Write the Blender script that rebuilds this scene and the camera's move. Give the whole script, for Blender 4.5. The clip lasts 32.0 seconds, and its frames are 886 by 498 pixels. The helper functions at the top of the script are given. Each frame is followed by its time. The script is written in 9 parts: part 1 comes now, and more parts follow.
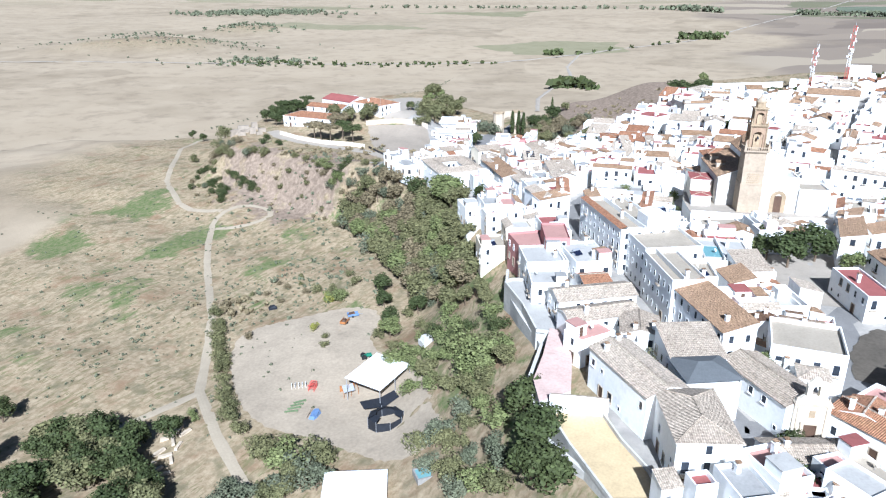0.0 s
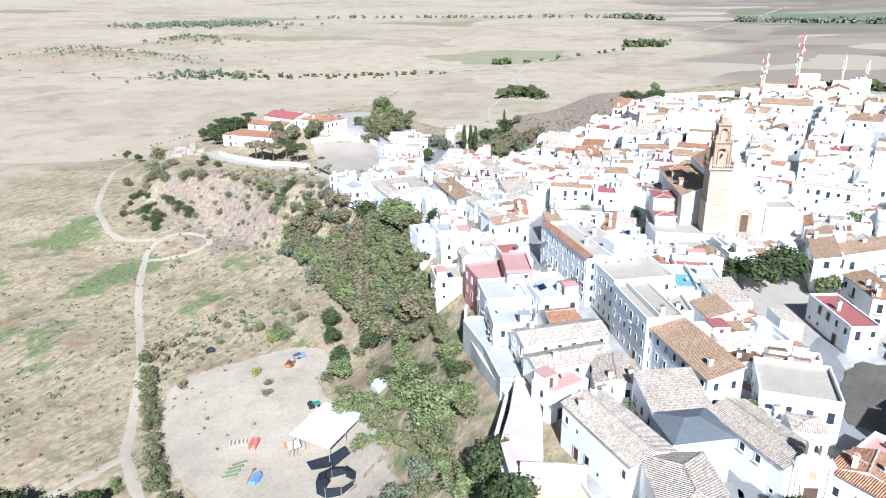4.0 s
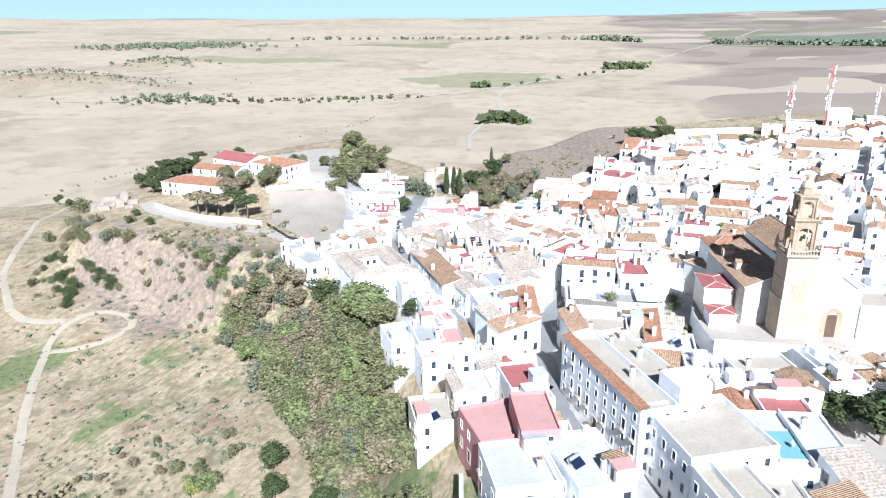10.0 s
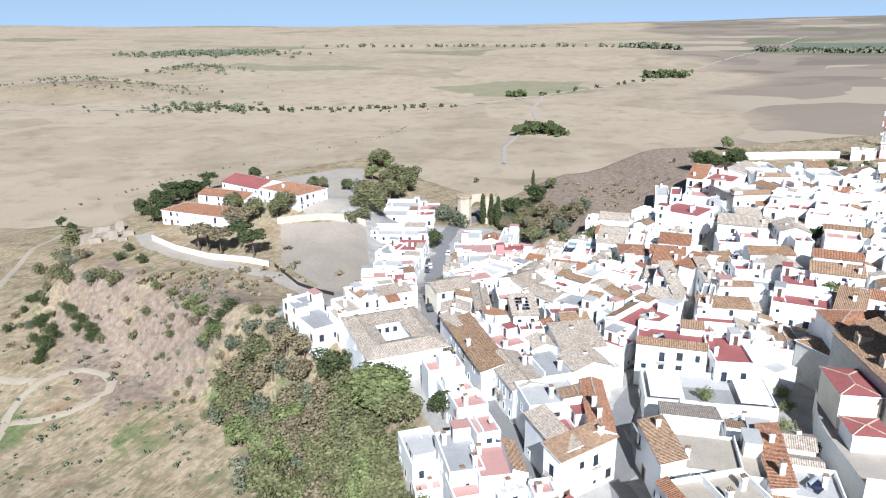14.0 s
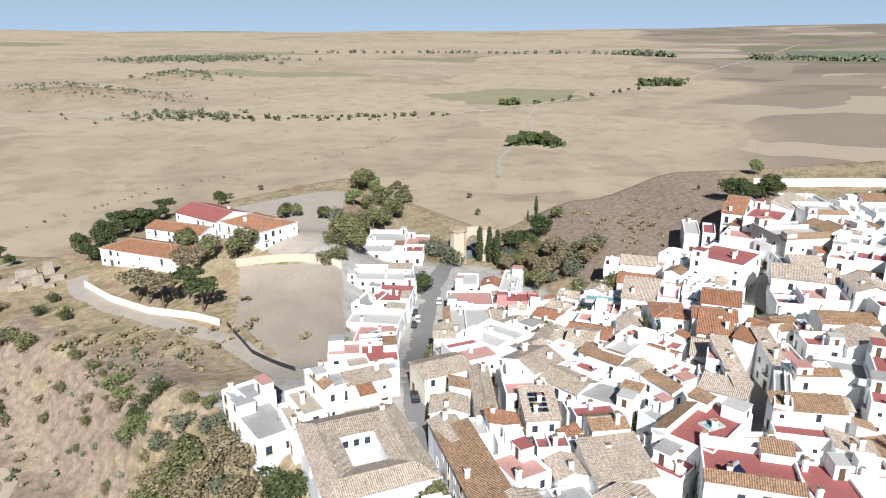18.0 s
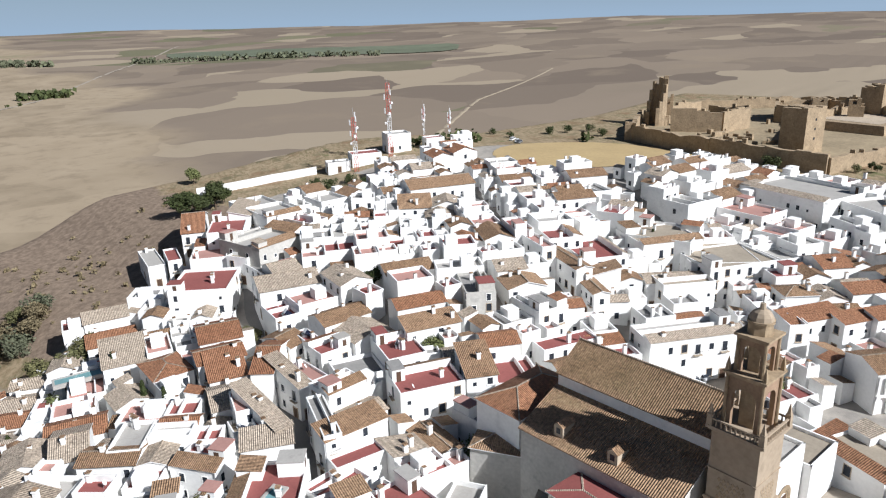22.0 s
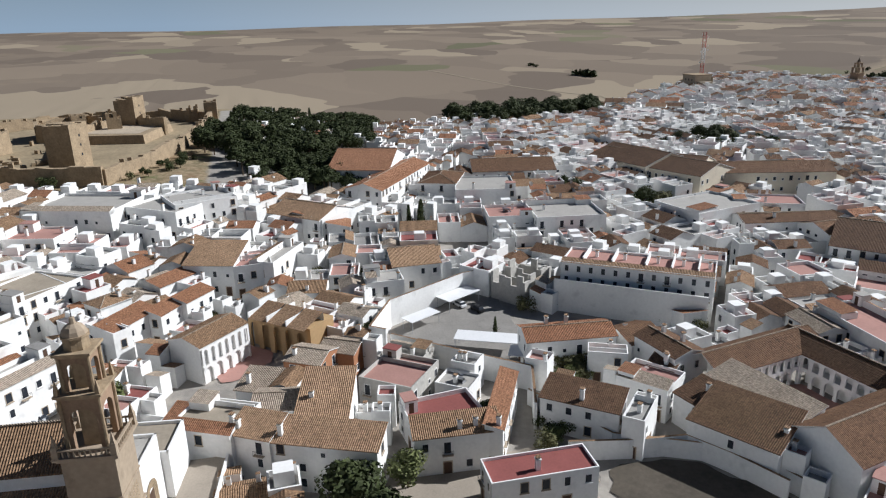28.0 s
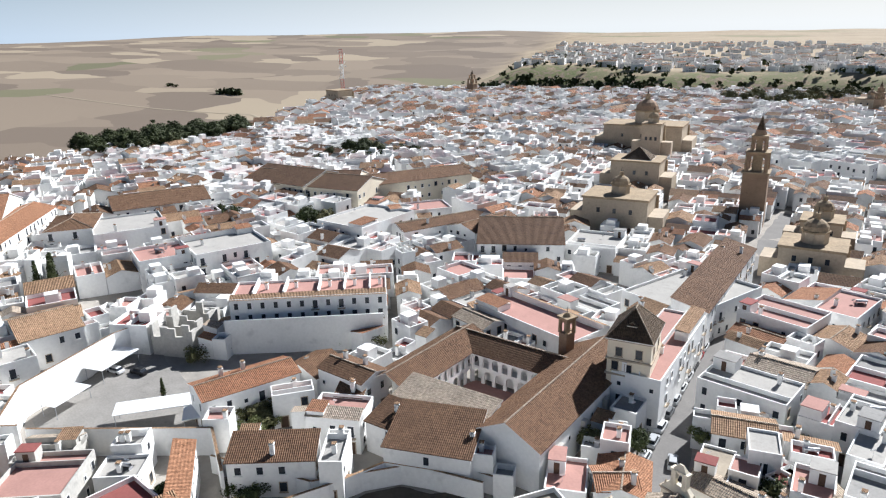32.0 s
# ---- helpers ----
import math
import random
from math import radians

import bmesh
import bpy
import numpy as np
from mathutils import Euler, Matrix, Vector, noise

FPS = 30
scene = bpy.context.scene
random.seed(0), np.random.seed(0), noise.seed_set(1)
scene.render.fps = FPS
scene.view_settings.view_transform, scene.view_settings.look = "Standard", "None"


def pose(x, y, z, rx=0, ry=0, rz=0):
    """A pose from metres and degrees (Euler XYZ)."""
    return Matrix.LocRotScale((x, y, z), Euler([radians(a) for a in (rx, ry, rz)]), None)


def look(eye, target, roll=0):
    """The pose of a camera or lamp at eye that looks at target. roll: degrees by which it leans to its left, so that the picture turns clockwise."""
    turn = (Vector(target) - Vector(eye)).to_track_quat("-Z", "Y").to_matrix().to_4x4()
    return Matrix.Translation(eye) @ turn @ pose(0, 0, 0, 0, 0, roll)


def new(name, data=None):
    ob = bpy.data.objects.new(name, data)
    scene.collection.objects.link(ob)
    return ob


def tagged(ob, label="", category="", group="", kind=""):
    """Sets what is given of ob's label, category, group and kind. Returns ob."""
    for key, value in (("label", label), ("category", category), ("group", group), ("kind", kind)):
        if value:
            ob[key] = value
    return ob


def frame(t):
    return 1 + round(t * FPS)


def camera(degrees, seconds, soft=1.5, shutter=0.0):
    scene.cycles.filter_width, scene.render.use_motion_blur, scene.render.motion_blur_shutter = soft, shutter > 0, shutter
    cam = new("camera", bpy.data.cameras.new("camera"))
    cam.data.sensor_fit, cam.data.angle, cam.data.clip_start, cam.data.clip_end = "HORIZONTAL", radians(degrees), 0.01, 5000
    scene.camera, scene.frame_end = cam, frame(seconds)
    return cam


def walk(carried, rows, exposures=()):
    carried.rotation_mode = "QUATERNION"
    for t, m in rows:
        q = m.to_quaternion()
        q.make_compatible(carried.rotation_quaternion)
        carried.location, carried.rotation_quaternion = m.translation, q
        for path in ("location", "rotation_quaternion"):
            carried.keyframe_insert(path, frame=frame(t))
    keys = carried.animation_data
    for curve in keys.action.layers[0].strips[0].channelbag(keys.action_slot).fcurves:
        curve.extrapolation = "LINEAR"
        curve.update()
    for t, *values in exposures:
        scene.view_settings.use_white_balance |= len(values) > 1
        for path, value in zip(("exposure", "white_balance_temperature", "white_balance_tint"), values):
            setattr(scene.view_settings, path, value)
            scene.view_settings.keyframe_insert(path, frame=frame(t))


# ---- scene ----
import collections

cam = camera(64.9, 32.0, soft=1.2)
PATH = [
    (0, (0.903, 1.539, 71.953), (0.897, 3.408, 71.239), -0.4),
    (0.5, (0.941, 1.743, 72.177), (0.919, 3.611, 71.462), -0.5),
    (1, (1.092, 2.475, 72.295), (1.091, 4.344, 71.582), -0.5),
    (1.5, (0.95, 3.829, 72.334), (1.004, 5.698, 71.624), -0.5),
    (2, (0.959, 5.648, 72.426), (1.038, 7.517, 71.718), -0.6),
    (2.5, (1.002, 7.911, 72.564), (1.091, 9.78, 71.859), -0.6),
    (3, (1.069, 10.757, 72.532), (1.167, 12.627, 71.832), -0.6),
    (3.5, (1.354, 14.324, 72.512), (1.468, 16.196, 71.816), -0.7),
    (5.5, (2.366, 29.669, 72.661), (2.502, 31.545, 71.981), -0.7),
    (6, (2.542, 33.786, 72.769), (2.663, 35.665, 72.094), -0.7),
    (6.5, (3.159, 38.851, 72.687), (3.309, 40.73, 72.017), -0.7),
    (7, (3.352, 43.863, 72.723), (3.506, 45.743, 72.06), -0.7),
    (7.5, (3.75, 49.176, 72.774), (3.908, 51.058, 72.116), -0.8),
    (8, (4.052, 54.514, 72.784), (4.215, 56.397, 72.129), -0.8),
    (8.5, (4.402, 59.949, 72.941), (4.575, 61.832, 72.289), -0.8),
    (9, (4.88, 65.247, 73.031), (5.056, 67.13, 72.381), -0.8),
    (9.5, (5.035, 70.348, 73.027), (5.218, 72.232, 72.382), -0.7),
    (10, (5.201, 75.497, 73.129), (5.39, 77.382, 72.488), -0.6),
    (10.5, (5.482, 80.525, 73.096), (5.676, 82.411, 72.458), -0.6),
    (11, (5.815, 85.73, 73.251), (6.017, 87.615, 72.614), -0.6),
    (11.5, (6.182, 90.881, 73.25), (6.382, 92.768, 72.617), -0.6),
    (12, (6.506, 96.172, 73.345), (6.701, 98.059, 72.714), -0.6),
    (12.5, (6.859, 101.408, 73.341), (7.052, 103.296, 72.712), -0.7),
    (13, (7.262, 106.977, 73.285), (7.449, 108.866, 72.656), -0.8),
    (13.5, (7.495, 112.14, 73.199), (7.603, 114.036, 72.573), -0.8),
    (15.5, (9.353, 133.553, 72.779), (9.447, 135.454, 72.165), -0.6),
    (16, (9.73, 138.836, 72.763), (9.823, 140.738, 72.151), -0.6),
    (16.5, (10.0, 144.096, 72.741), (10.214, 145.989, 72.132), -0.7),
    (17, (10.085, 149.511, 72.785), (10.258, 151.408, 72.177), -0.6),
    (17.5, (10.345, 154.966, 72.835), (10.478, 156.867, 72.227), -0.5),
    (18, (10.629, 160.453, 72.86), (10.754, 162.354, 72.253), -0.4),
    (18.5, (10.871, 165.876, 72.912), (10.995, 167.778, 72.305), -0.4),
    (19, (11.251, 170.855, 73.063), (11.379, 172.758, 72.461), -0.4),
    (19.5, (12.156, 174.676, 72.895), (12.309, 176.577, 72.296), -0.5),
    (20, (13.241, 177.949, 72.839), (13.832, 179.764, 72.24), -1.1),
    (20.5, (13.39, 180.902, 72.989), (14.368, 182.538, 72.381), -1.6),
    (21, (13.491, 182.779, 73.075), (14.755, 184.2, 72.457), -1.9),
    (21.5, (13.889, 184.214, 73.01), (15.268, 185.522, 72.386), -2.1),
    (22, (14.012, 185.597, 72.9), (15.464, 186.822, 72.273), -1.9),
    (22.5, (13.572, 186.204, 72.816), (15.107, 187.32, 72.186), -1.8),
    (23, (12.769, 186.708, 72.754), (14.389, 187.697, 72.124), -1.6),
    (23.5, (12.85, 186.708, 72.736), (14.547, 187.555, 72.101), -1.6),
    (24, (12.852, 186.709, 72.735), (14.608, 187.424, 72.099), -1.6),
    (24.5, (12.85, 186.709, 72.736), (14.659, 187.273, 72.096), -1.6),
    (25, (13.046, 186.307, 72.548), (14.895, 186.719, 71.908), -1.5),
    (25.5, (13.142, 185.904, 72.369), (15.020, 186.152, 71.730), -1.5),
    (26, (13.173, 185.494, 72.201), (15.067, 185.559, 71.563), -1.5),
    (26.5, (13.173, 185.073, 72.049), (15.065, 184.955, 71.412), -1.4),
    (28.5, (13.561, 183.167, 71.653), (15.361, 182.562, 71.025), -1.2),
    (29, (13.928, 182.608, 71.624), (15.686, 181.892, 70.994), -1.1),
    (29.5, (14.472, 182.006, 71.630), (16.184, 181.182, 71.003), -1.1),
    (30, (15.228, 181.355, 71.673), (16.884, 180.420, 71.053), -1.2),
    (30.5, (16.230, 180.649, 71.758), (17.823, 179.608, 71.144), -1.2),
    (31, (17.513, 179.885, 71.888), (19.035, 178.739, 71.279), -1.2),
    (31.5, (19.112, 179.056, 72.065), (20.559, 177.816, 71.460), -1.3),
    (32, (21.060, 178.156, 72.293), (22.452, 176.853, 71.689), -1.2),
]
walk(cam, [(t, look(eye, target, roll)) for t, eye, target, roll in PATH],
     exposures=[(0, 1.1, 5250, 8), (3, 1.22, 5200, 8), (6, 1.42, 5200, 8), (9, 1.42, 5250, 8), (13, 1.02, 5400, 8.5), (16, 0.87, 5750, 9), (19, 0.78, 6000, 9), (20.5, 0.72, 6000, 9.5), (22, 0.4, 6000, 9.5), (23, 0.1, 6000, 9), (26, -0.08, 6000, 9), (29, 0.32, 6000, 9), (32, 0.86, 6000, 9)])


def S(a):
    a = np.clip(a, 0.0, 1.0)
    return a * a * (3 - 2 * a)


def west_rim(y):
    return np.interp(y, [80, 180, 215, 255, 280, 300, 325, 345, 375, 420, 450, 480, 520], [27, 26, 14, 2, -22, -46, -76, -104, -114, -108, -102, -90, -60])


def north_rim(x):
    return np.interp(x, [-110, -80, -40, -10, 20, 52, 90, 150, 190, 240, 300, 380], [430, 470, 512, 535, 500, 446, 452, 455, 445, 425, 400, 380])


def east_rim(y):
    return np.interp(y, [-700, -500, -250, -100, 0, 120, 180, 330], [820, 800, 640, 520, 450, 440, 520, 520])


def south_side(x, y):
    """Metres inside the town's southern edge."""
    return (y + 362 - 0.51 * (x - 526)) * 0.89


def ridge_edge(aside):
    """How far ahead the cliff of the southern ridge begins; it runs slantwise towards the town."""
    return 1150 + 0.5 * (np.clip(aside, -620, 250) - 250) + 25 * np.sin(aside * 0.021)


def gz(x, y):
    """Height of the ground: a town on a table hill above a wide dry plain."""
    x, y = np.asarray(x, float), np.asarray(y, float)
    town = 1.5 + 11 * S((x - 92) / 42) * S((y - 235) / 50) * (1 - S((x - 215) / 90))
    town = town + (7 + 9 * S((y - 110) / 110)) * S((x - 140) / 160)
    town = town - 13 * S((y - 285) / 62) * (1 - S((x - 45) / 45)) * S((x + 14) / 20)
    town = town - 4.5 * S((y - 285) / 30) * (1 - S((x + 14) / 20)) + 9 * np.exp(-((x + 32) / 42) ** 2 - ((y - 392) / 22) ** 2)
    town = town - 3 * S((60 - y) / 120) * (1 - S((x - 60) / 100))
    dw, dn, de = x - west_rim(y), north_rim(x) - y, east_rim(y) - x
    r = np.hypot(x - 100, y - 180)
    plain = -84 + 117 * (np.maximum(0, r - 700) / 4200) ** 1.35
    plain = plain + 5 * np.sin(x * 0.0046 + 1.3) * np.sin(y * 0.0039) * S((r - 500) / 900)
    plain = plain + 36 * np.exp(-((x + 690) / 190) ** 2 - ((y - 1690) / 100) ** 2) + 20 * np.exp(-((x + 585) / 100) ** 2 - ((y - 2220) / 80) ** 2)
    ahead, aside = (x - 21) * 0.55 + (177 - y) * 0.83, (x - 21) * 0.83 + (y - 177) * 0.55
    valley = S((ahead - 520) / 150) * S((420 - aside) / 200)
    plain = plain + (-38 - plain) * valley
    ridge = S((ahead - ridge_edge(aside)) / 150) * S((250 - aside + 18 * np.sin(ahead * 0.013)) / 100)
    plain = plain + (6 + 3 * np.sin(x * 0.009) + 10 * S((ahead - 1500) / 900) - plain) * ridge
    foot = -23.0 - 4 * S((-dw - 20) / 90)
    far_west = S((np.maximum(-dw - 110, -dn)) / 420)
    foot = foot + (plain - foot) * far_west
    foot = np.where(dn < 0, np.minimum(foot, foot * 0 + (-20 + (plain + 20) * S(-dn / 230))), foot)
    foot = np.where(de < 60, plain, foot)
    foot = foot + 0.9 * np.sin(x * 0.11 + y * 0.05) * np.sin(y * 0.09 - x * 0.03) * S((r + 60) / 100)
    ds = south_side(x, y)
    foot = np.where(ds < 60, plain, foot)
    width = 27 + 17 * S((205 - y) / 30)
    rim = S((dw + width - 3) / width) * S((dn + 30) / 34) * S((de + 110) / 120) * S((ds + 70) / 80)
    mound = 4.5 * np.exp(-((x + 93) / 16) ** 2 - ((y - 326) / 18) ** 2) * (1 - rim)
    return foot + (town - foot) * rim + mound

# ---- world, sun and light ----
world = bpy.data.worlds.new("world")
scene.world = world
world.use_nodes = True
sky = world.node_tree.nodes.new("ShaderNodeTexSky")
sky.sky_type, sky.sun_disc = "NISHITA", False
SUN_FROM = Vector((0.05, -1.0, 0.76)).normalized()
sky.sun_elevation = math.asin(SUN_FROM.z)
sky.sun_rotation = math.atan2(SUN_FROM.x, SUN_FROM.y)
sky.air_density, sky.dust_density, sky.altitude = 1.0, 1.2, 0
sky.ozone_density = 4.0
# a thin even veil of dry summer haze over the sky
veil = world.node_tree.nodes.new("ShaderNodeMix")
veil.data_type = "RGBA"
sky_way, sky_part, veil_part = (world.node_tree.nodes.new("ShaderNode" + k) for k in ("TexCoord", "SeparateXYZ", "MapRange"))
veil_part.inputs["From Max"].default_value, veil_part.inputs["To Min"].default_value, veil_part.inputs["To Max"].default_value = 0.16, 0.66, 0.0
world.node_tree.links.new(sky_way.outputs["Generated"], sky_part.inputs[0])
world.node_tree.links.new(sky_part.outputs["Z"], veil_part.inputs["Value"])
world.node_tree.links.new(veil_part.outputs["Result"], veil.inputs["Factor"])
sunward, veil_tint = world.node_tree.nodes.new("ShaderNodeMapRange"), world.node_tree.nodes.new("ShaderNodeMix")
sunward.inputs["From Min"].default_value, sunward.inputs["From Max"].default_value = 0.1, -0.75
veil_tint.data_type = "RGBA"
veil_tint.inputs["A"].default_value, veil_tint.inputs["B"].default_value = (14.0, 18.2, 23.0, 1), (25.0, 25.5, 25.5, 1)
world.node_tree.links.new(sky_part.outputs["Y"], sunward.inputs["Value"])
world.node_tree.links.new(sunward.outputs["Result"], veil_tint.inputs["Factor"])
world.node_tree.links.new(veil_tint.outputs["Result"], veil.inputs["B"])
world.node_tree.links.new(sky.outputs[0], veil.inputs["A"])
world.node_tree.links.new(veil.outputs["Result"], world.node_tree.nodes["Background"].inputs[0])
world.node_tree.nodes["Background"].inputs[1].default_value = 0.027
sun = new("sun", bpy.data.lights.new("sun", "SUN"))
sun.data.energy, sun.data.angle, sun.data.color = 5.0, radians(0.53), (1.0, 0.97, 0.935)
sun.matrix_world = look(SUN_FROM * 500, (0, 0, 0))


# ---- materials ----
def mat(name, colour, rough=0.9, metal=0.0, vary=0.18, scale=0.6, fine=6.0, bump=0.15, tint=None, spot=0.0, by_object=0.0, bump_dist=0.05):
    """A surface whose colour varies at two scales, with fine relief and stains."""
    m = bpy.data.materials.new(name)
    m.use_nodes = True
    n, k = m.node_tree.nodes, m.node_tree.links
    p = n["Principled BSDF"]
    p.inputs["Roughness"].default_value, p.inputs["Metallic"].default_value = rough, metal
    p.inputs["Specular IOR Level"].default_value = 0.25
    geo = n.new("ShaderNodeNewGeometry")
    big, small = n.new("ShaderNodeTexNoise"), n.new("ShaderNodeTexNoise")
    big.inputs["Scale"].default_value, small.inputs["Scale"].default_value = scale, fine
    big.inputs["Detail"].default_value, small.inputs["Detail"].default_value = 4, 3
    for t in (big, small):
        k.new(geo.outputs["Position"], t.inputs["Vector"])
    add = n.new("ShaderNodeMath")
    add.operation = "ADD"
    k.new(big.outputs["Fac"], add.inputs[0]), k.new(small.outputs["Fac"], add.inputs[1])
    last = add.outputs[0]
    if by_object:
        info = n.new("ShaderNodeObjectInfo")
        mul = n.new("ShaderNodeMath")
        mul.operation = "MULTIPLY_ADD"
        k.new(info.outputs["Random"], mul.inputs[0])
        mul.inputs[1].default_value = by_object
        k.new(last, mul.inputs[2])
        last = mul.outputs[0]
    ramp = n.new("ShaderNodeMapRange")
    ramp.inputs["From Min"].default_value, ramp.inputs["From Max"].default_value = 0.55, 1.45 + by_object
    k.new(last, ramp.inputs["Value"])
    mix = n.new("ShaderNodeMix")
    mix.data_type = "RGBA"
    c = np.array(colour)
    other = np.array(tint) if tint is not None else c * (1 + vary)
    mix.inputs["A"].default_value = (*np.clip(c * (1 - vary), 0, 1), 1)
    mix.inputs["B"].default_value = (*np.clip(other, 0, 1), 1)
    k.new(ramp.outputs["Result"], mix.inputs["Factor"])
    colour_out = mix.outputs["Result"]
    if spot:
        st = n.new("ShaderNodeTexNoise")
        st.inputs["Scale"].default_value, st.inputs["Detail"].default_value = scale * 2.3, 6
        k.new(geo.outputs["Position"], st.inputs["Vector"])
        sr = n.new("ShaderNodeMapRange")
        sr.inputs["From Min"].default_value, sr.inputs["From Max"].default_value = 0.58, 0.78
        sr.inputs["To Max"].default_value = spot
        k.new(st.outputs["Fac"], sr.inputs["Value"])
        sm = n.new("ShaderNodeMix")
        sm.data_type = "RGBA"
        sm.inputs["B"].default_value = (*(c * 0.35), 1)
        k.new(sr.outputs["Result"], sm.inputs["Factor"]), k.new(colour_out, sm.inputs["A"])
        colour_out = sm.outputs["Result"]
    k.new(colour_out, p.inputs["Base Color"])
    if bump:
        b = n.new("ShaderNodeBump")
        b.inputs["Strength"].default_value, b.inputs["Distance"].default_value = bump, bump_dist
        k.new(small.outputs["Fac"], b.inputs["Height"]), k.new(b.outputs["Normal"], p.inputs["Normal"])
    return m


def tile_mat(name, colour, tint, pitch=0.34, by_object=0.6):
    """Clay roof tiles: rounded channels down the slope and courses across it, weathered in patches."""
    m = mat(name, colour, 0.85, vary=0.28, scale=0.35, fine=2.6, bump=0, tint=tint, spot=0.55, by_object=by_object)
    n, k = m.node_tree.nodes, m.node_tree.links
    p = n["Principled BSDF"]
    uv = n.new("ShaderNodeUVMap")
    sep = n.new("ShaderNodeSeparateXYZ")
    k.new(uv.outputs["UV"], sep.inputs[0])

    def wave(out, per):
        a = n.new("ShaderNodeMath")
        a.operation = "MULTIPLY"
        a.inputs[1].default_value = 2 * math.pi / per
        k.new(out, a.inputs[0])
        w = n.new("ShaderNodeMath")
        w.operation = "SINE"
        k.new(a.outputs[0], w.inputs[0])
        return w.outputs[0]

    across, down = wave(sep.outputs["X"], pitch), wave(sep.outputs["Y"], 0.55)
    add = n.new("ShaderNodeMath")
    add.operation = "MULTIPLY_ADD"
    k.new(down, add.inputs[0])
    add.inputs[1].default_value = 0.25
    k.new(across, add.inputs[2])
    b = n.new("ShaderNodeBump")
    b.inputs["Strength"].default_value, b.inputs["Distance"].default_value = 0.9, 0.10
    k.new(add.outputs[0], b.inputs["Height"]), k.new(b.outputs["Normal"], p.inputs["Normal"])
    # the channels are painted darker, for the shade between the rounded tiles
    r = n.new("ShaderNodeMapRange")
    r.inputs["From Min"].default_value, r.inputs["From Max"].default_value = -1.2, 0.4
    r.inputs["To Min"].default_value, r.inputs["To Max"].default_value = 0.32, 0.0
    k.new(add.outputs[0], r.inputs["Value"])
    base = p.inputs["Base Color"].links[0].from_socket
    mx = n.new("ShaderNodeMix")
    mx.data_type = "RGBA"
    mx.inputs["B"].default_value = (*(np.array(colour) * 0.4), 1)
    k.new(r.outputs["Result"], mx.inputs["Factor"]), k.new(base, mx.inputs["A"])
    # lichen and single darker or paler tiles
    geo, mottle, level, tone = (n.new("ShaderNode" + v) for v in ("NewGeometry", "TexNoise", "MapRange", "HueSaturation"))
    mottle.inputs["Scale"].default_value, mottle.inputs["Detail"].default_value, mottle.inputs["Roughness"].default_value = 2.4, 7, 0.7
    level.inputs["From Min"].default_value, level.inputs["From Max"].default_value = 0.32, 0.68
    level.inputs["To Min"].default_value, level.inputs["To Max"].default_value = 0.45, 1.42
    k.new(geo.outputs["Position"], mottle.inputs["Vector"]), k.new(mottle.outputs["Fac"], level.inputs["Value"])
    k.new(level.outputs["Result"], tone.inputs["Value"]), k.new(mx.outputs["Result"], tone.inputs["Color"])
    k.new(tone.outputs["Color"], p.inputs["Base Color"])
    return m


WHITE = mat("whitewash", (0.86, 0.85, 0.825), vary=0.08, scale=0.16, fine=1.6, bump=0.12, spot=0.3)
CREAM = mat("cream_wash", (0.78, 0.70, 0.56), vary=0.08, scale=0.15, fine=1.5, bump=0.1, spot=0.2)
OCHRE = mat("ochre_wash", (0.46, 0.31, 0.16), vary=0.12, scale=0.2, fine=1.5, bump=0.1, spot=0.2)
PINKW = mat("red_wash", (0.42, 0.20, 0.185), vary=0.12, scale=0.2, fine=1.5, bump=0.1, spot=0.15)
GREYW = mat("old_render", (0.50, 0.48, 0.44), vary=0.2, scale=0.25, fine=1.8, bump=0.3, spot=0.45)
TILE = tile_mat("old_roof_tile", (0.32, 0.19, 0.105), (0.59, 0.385, 0.235))
TILE_PALE = tile_mat("pale_roof_tile", (0.47, 0.37, 0.275), (0.70, 0.58, 0.455))
TILE_DARK = tile_mat("dark_roof_tile", (0.08, 0.055, 0.038), (0.20, 0.14, 0.088))
# brown tile with the shade of backlit slopes put into its colour
TILE_SHADED = tile_mat("shaded_brown_tile", (0.145, 0.078, 0.045), (0.29, 0.165, 0.093))
TILE_NEW = tile_mat("orange_roof_tile", (0.37, 0.165, 0.085), (0.56, 0.29, 0.165))
RED = mat("red_terrace", (0.26, 0.088, 0.078), vary=0.2, scale=0.3, fine=2.5, bump=0.1, spot=0.25, by_object=0.5)
PINK = mat("pink_terrace", (0.40, 0.225, 0.19), vary=0.2, scale=0.3, fine=2.5, bump=0.1, spot=0.2, by_object=0.5)
GREY = mat("grey_terrace", (0.28, 0.27, 0.255), vary=0.24, scale=0.3, fine=2.5, bump=0.1, spot=0.35, by_object=0.4)
PALE = mat("pale_terrace", (0.39, 0.37, 0.34), vary=0.2, scale=0.3, fine=2.5, bump=0.1, spot=0.3, by_object=0.5)
YARD_SAND = mat("yellow_sand", (0.50, 0.385, 0.225), vary=0.16, scale=0.3, fine=2.4, bump=0.12, spot=0.15)
PINK_EARTH = mat("pinkish_lime_floor", (0.52, 0.38, 0.33), vary=0.2, scale=0.3, fine=2.0, bump=0.12, spot=0.3)
ROUGH_STONE = mat("rough_rubble", (0.30, 0.25, 0.195), vary=0.3, scale=0.5, fine=2.5, bump=0.8, spot=0.4, bump_dist=0.25)
SANDY = mat("sand_terrace", (0.34, 0.29, 0.225), vary=0.18, scale=0.25, fine=2.2, bump=0.1, spot=0.2)
TERRACOTTA = mat("terracotta_wash", (0.40, 0.19, 0.10), vary=0.15, scale=0.2, fine=1.5, bump=0.1, spot=0.25)
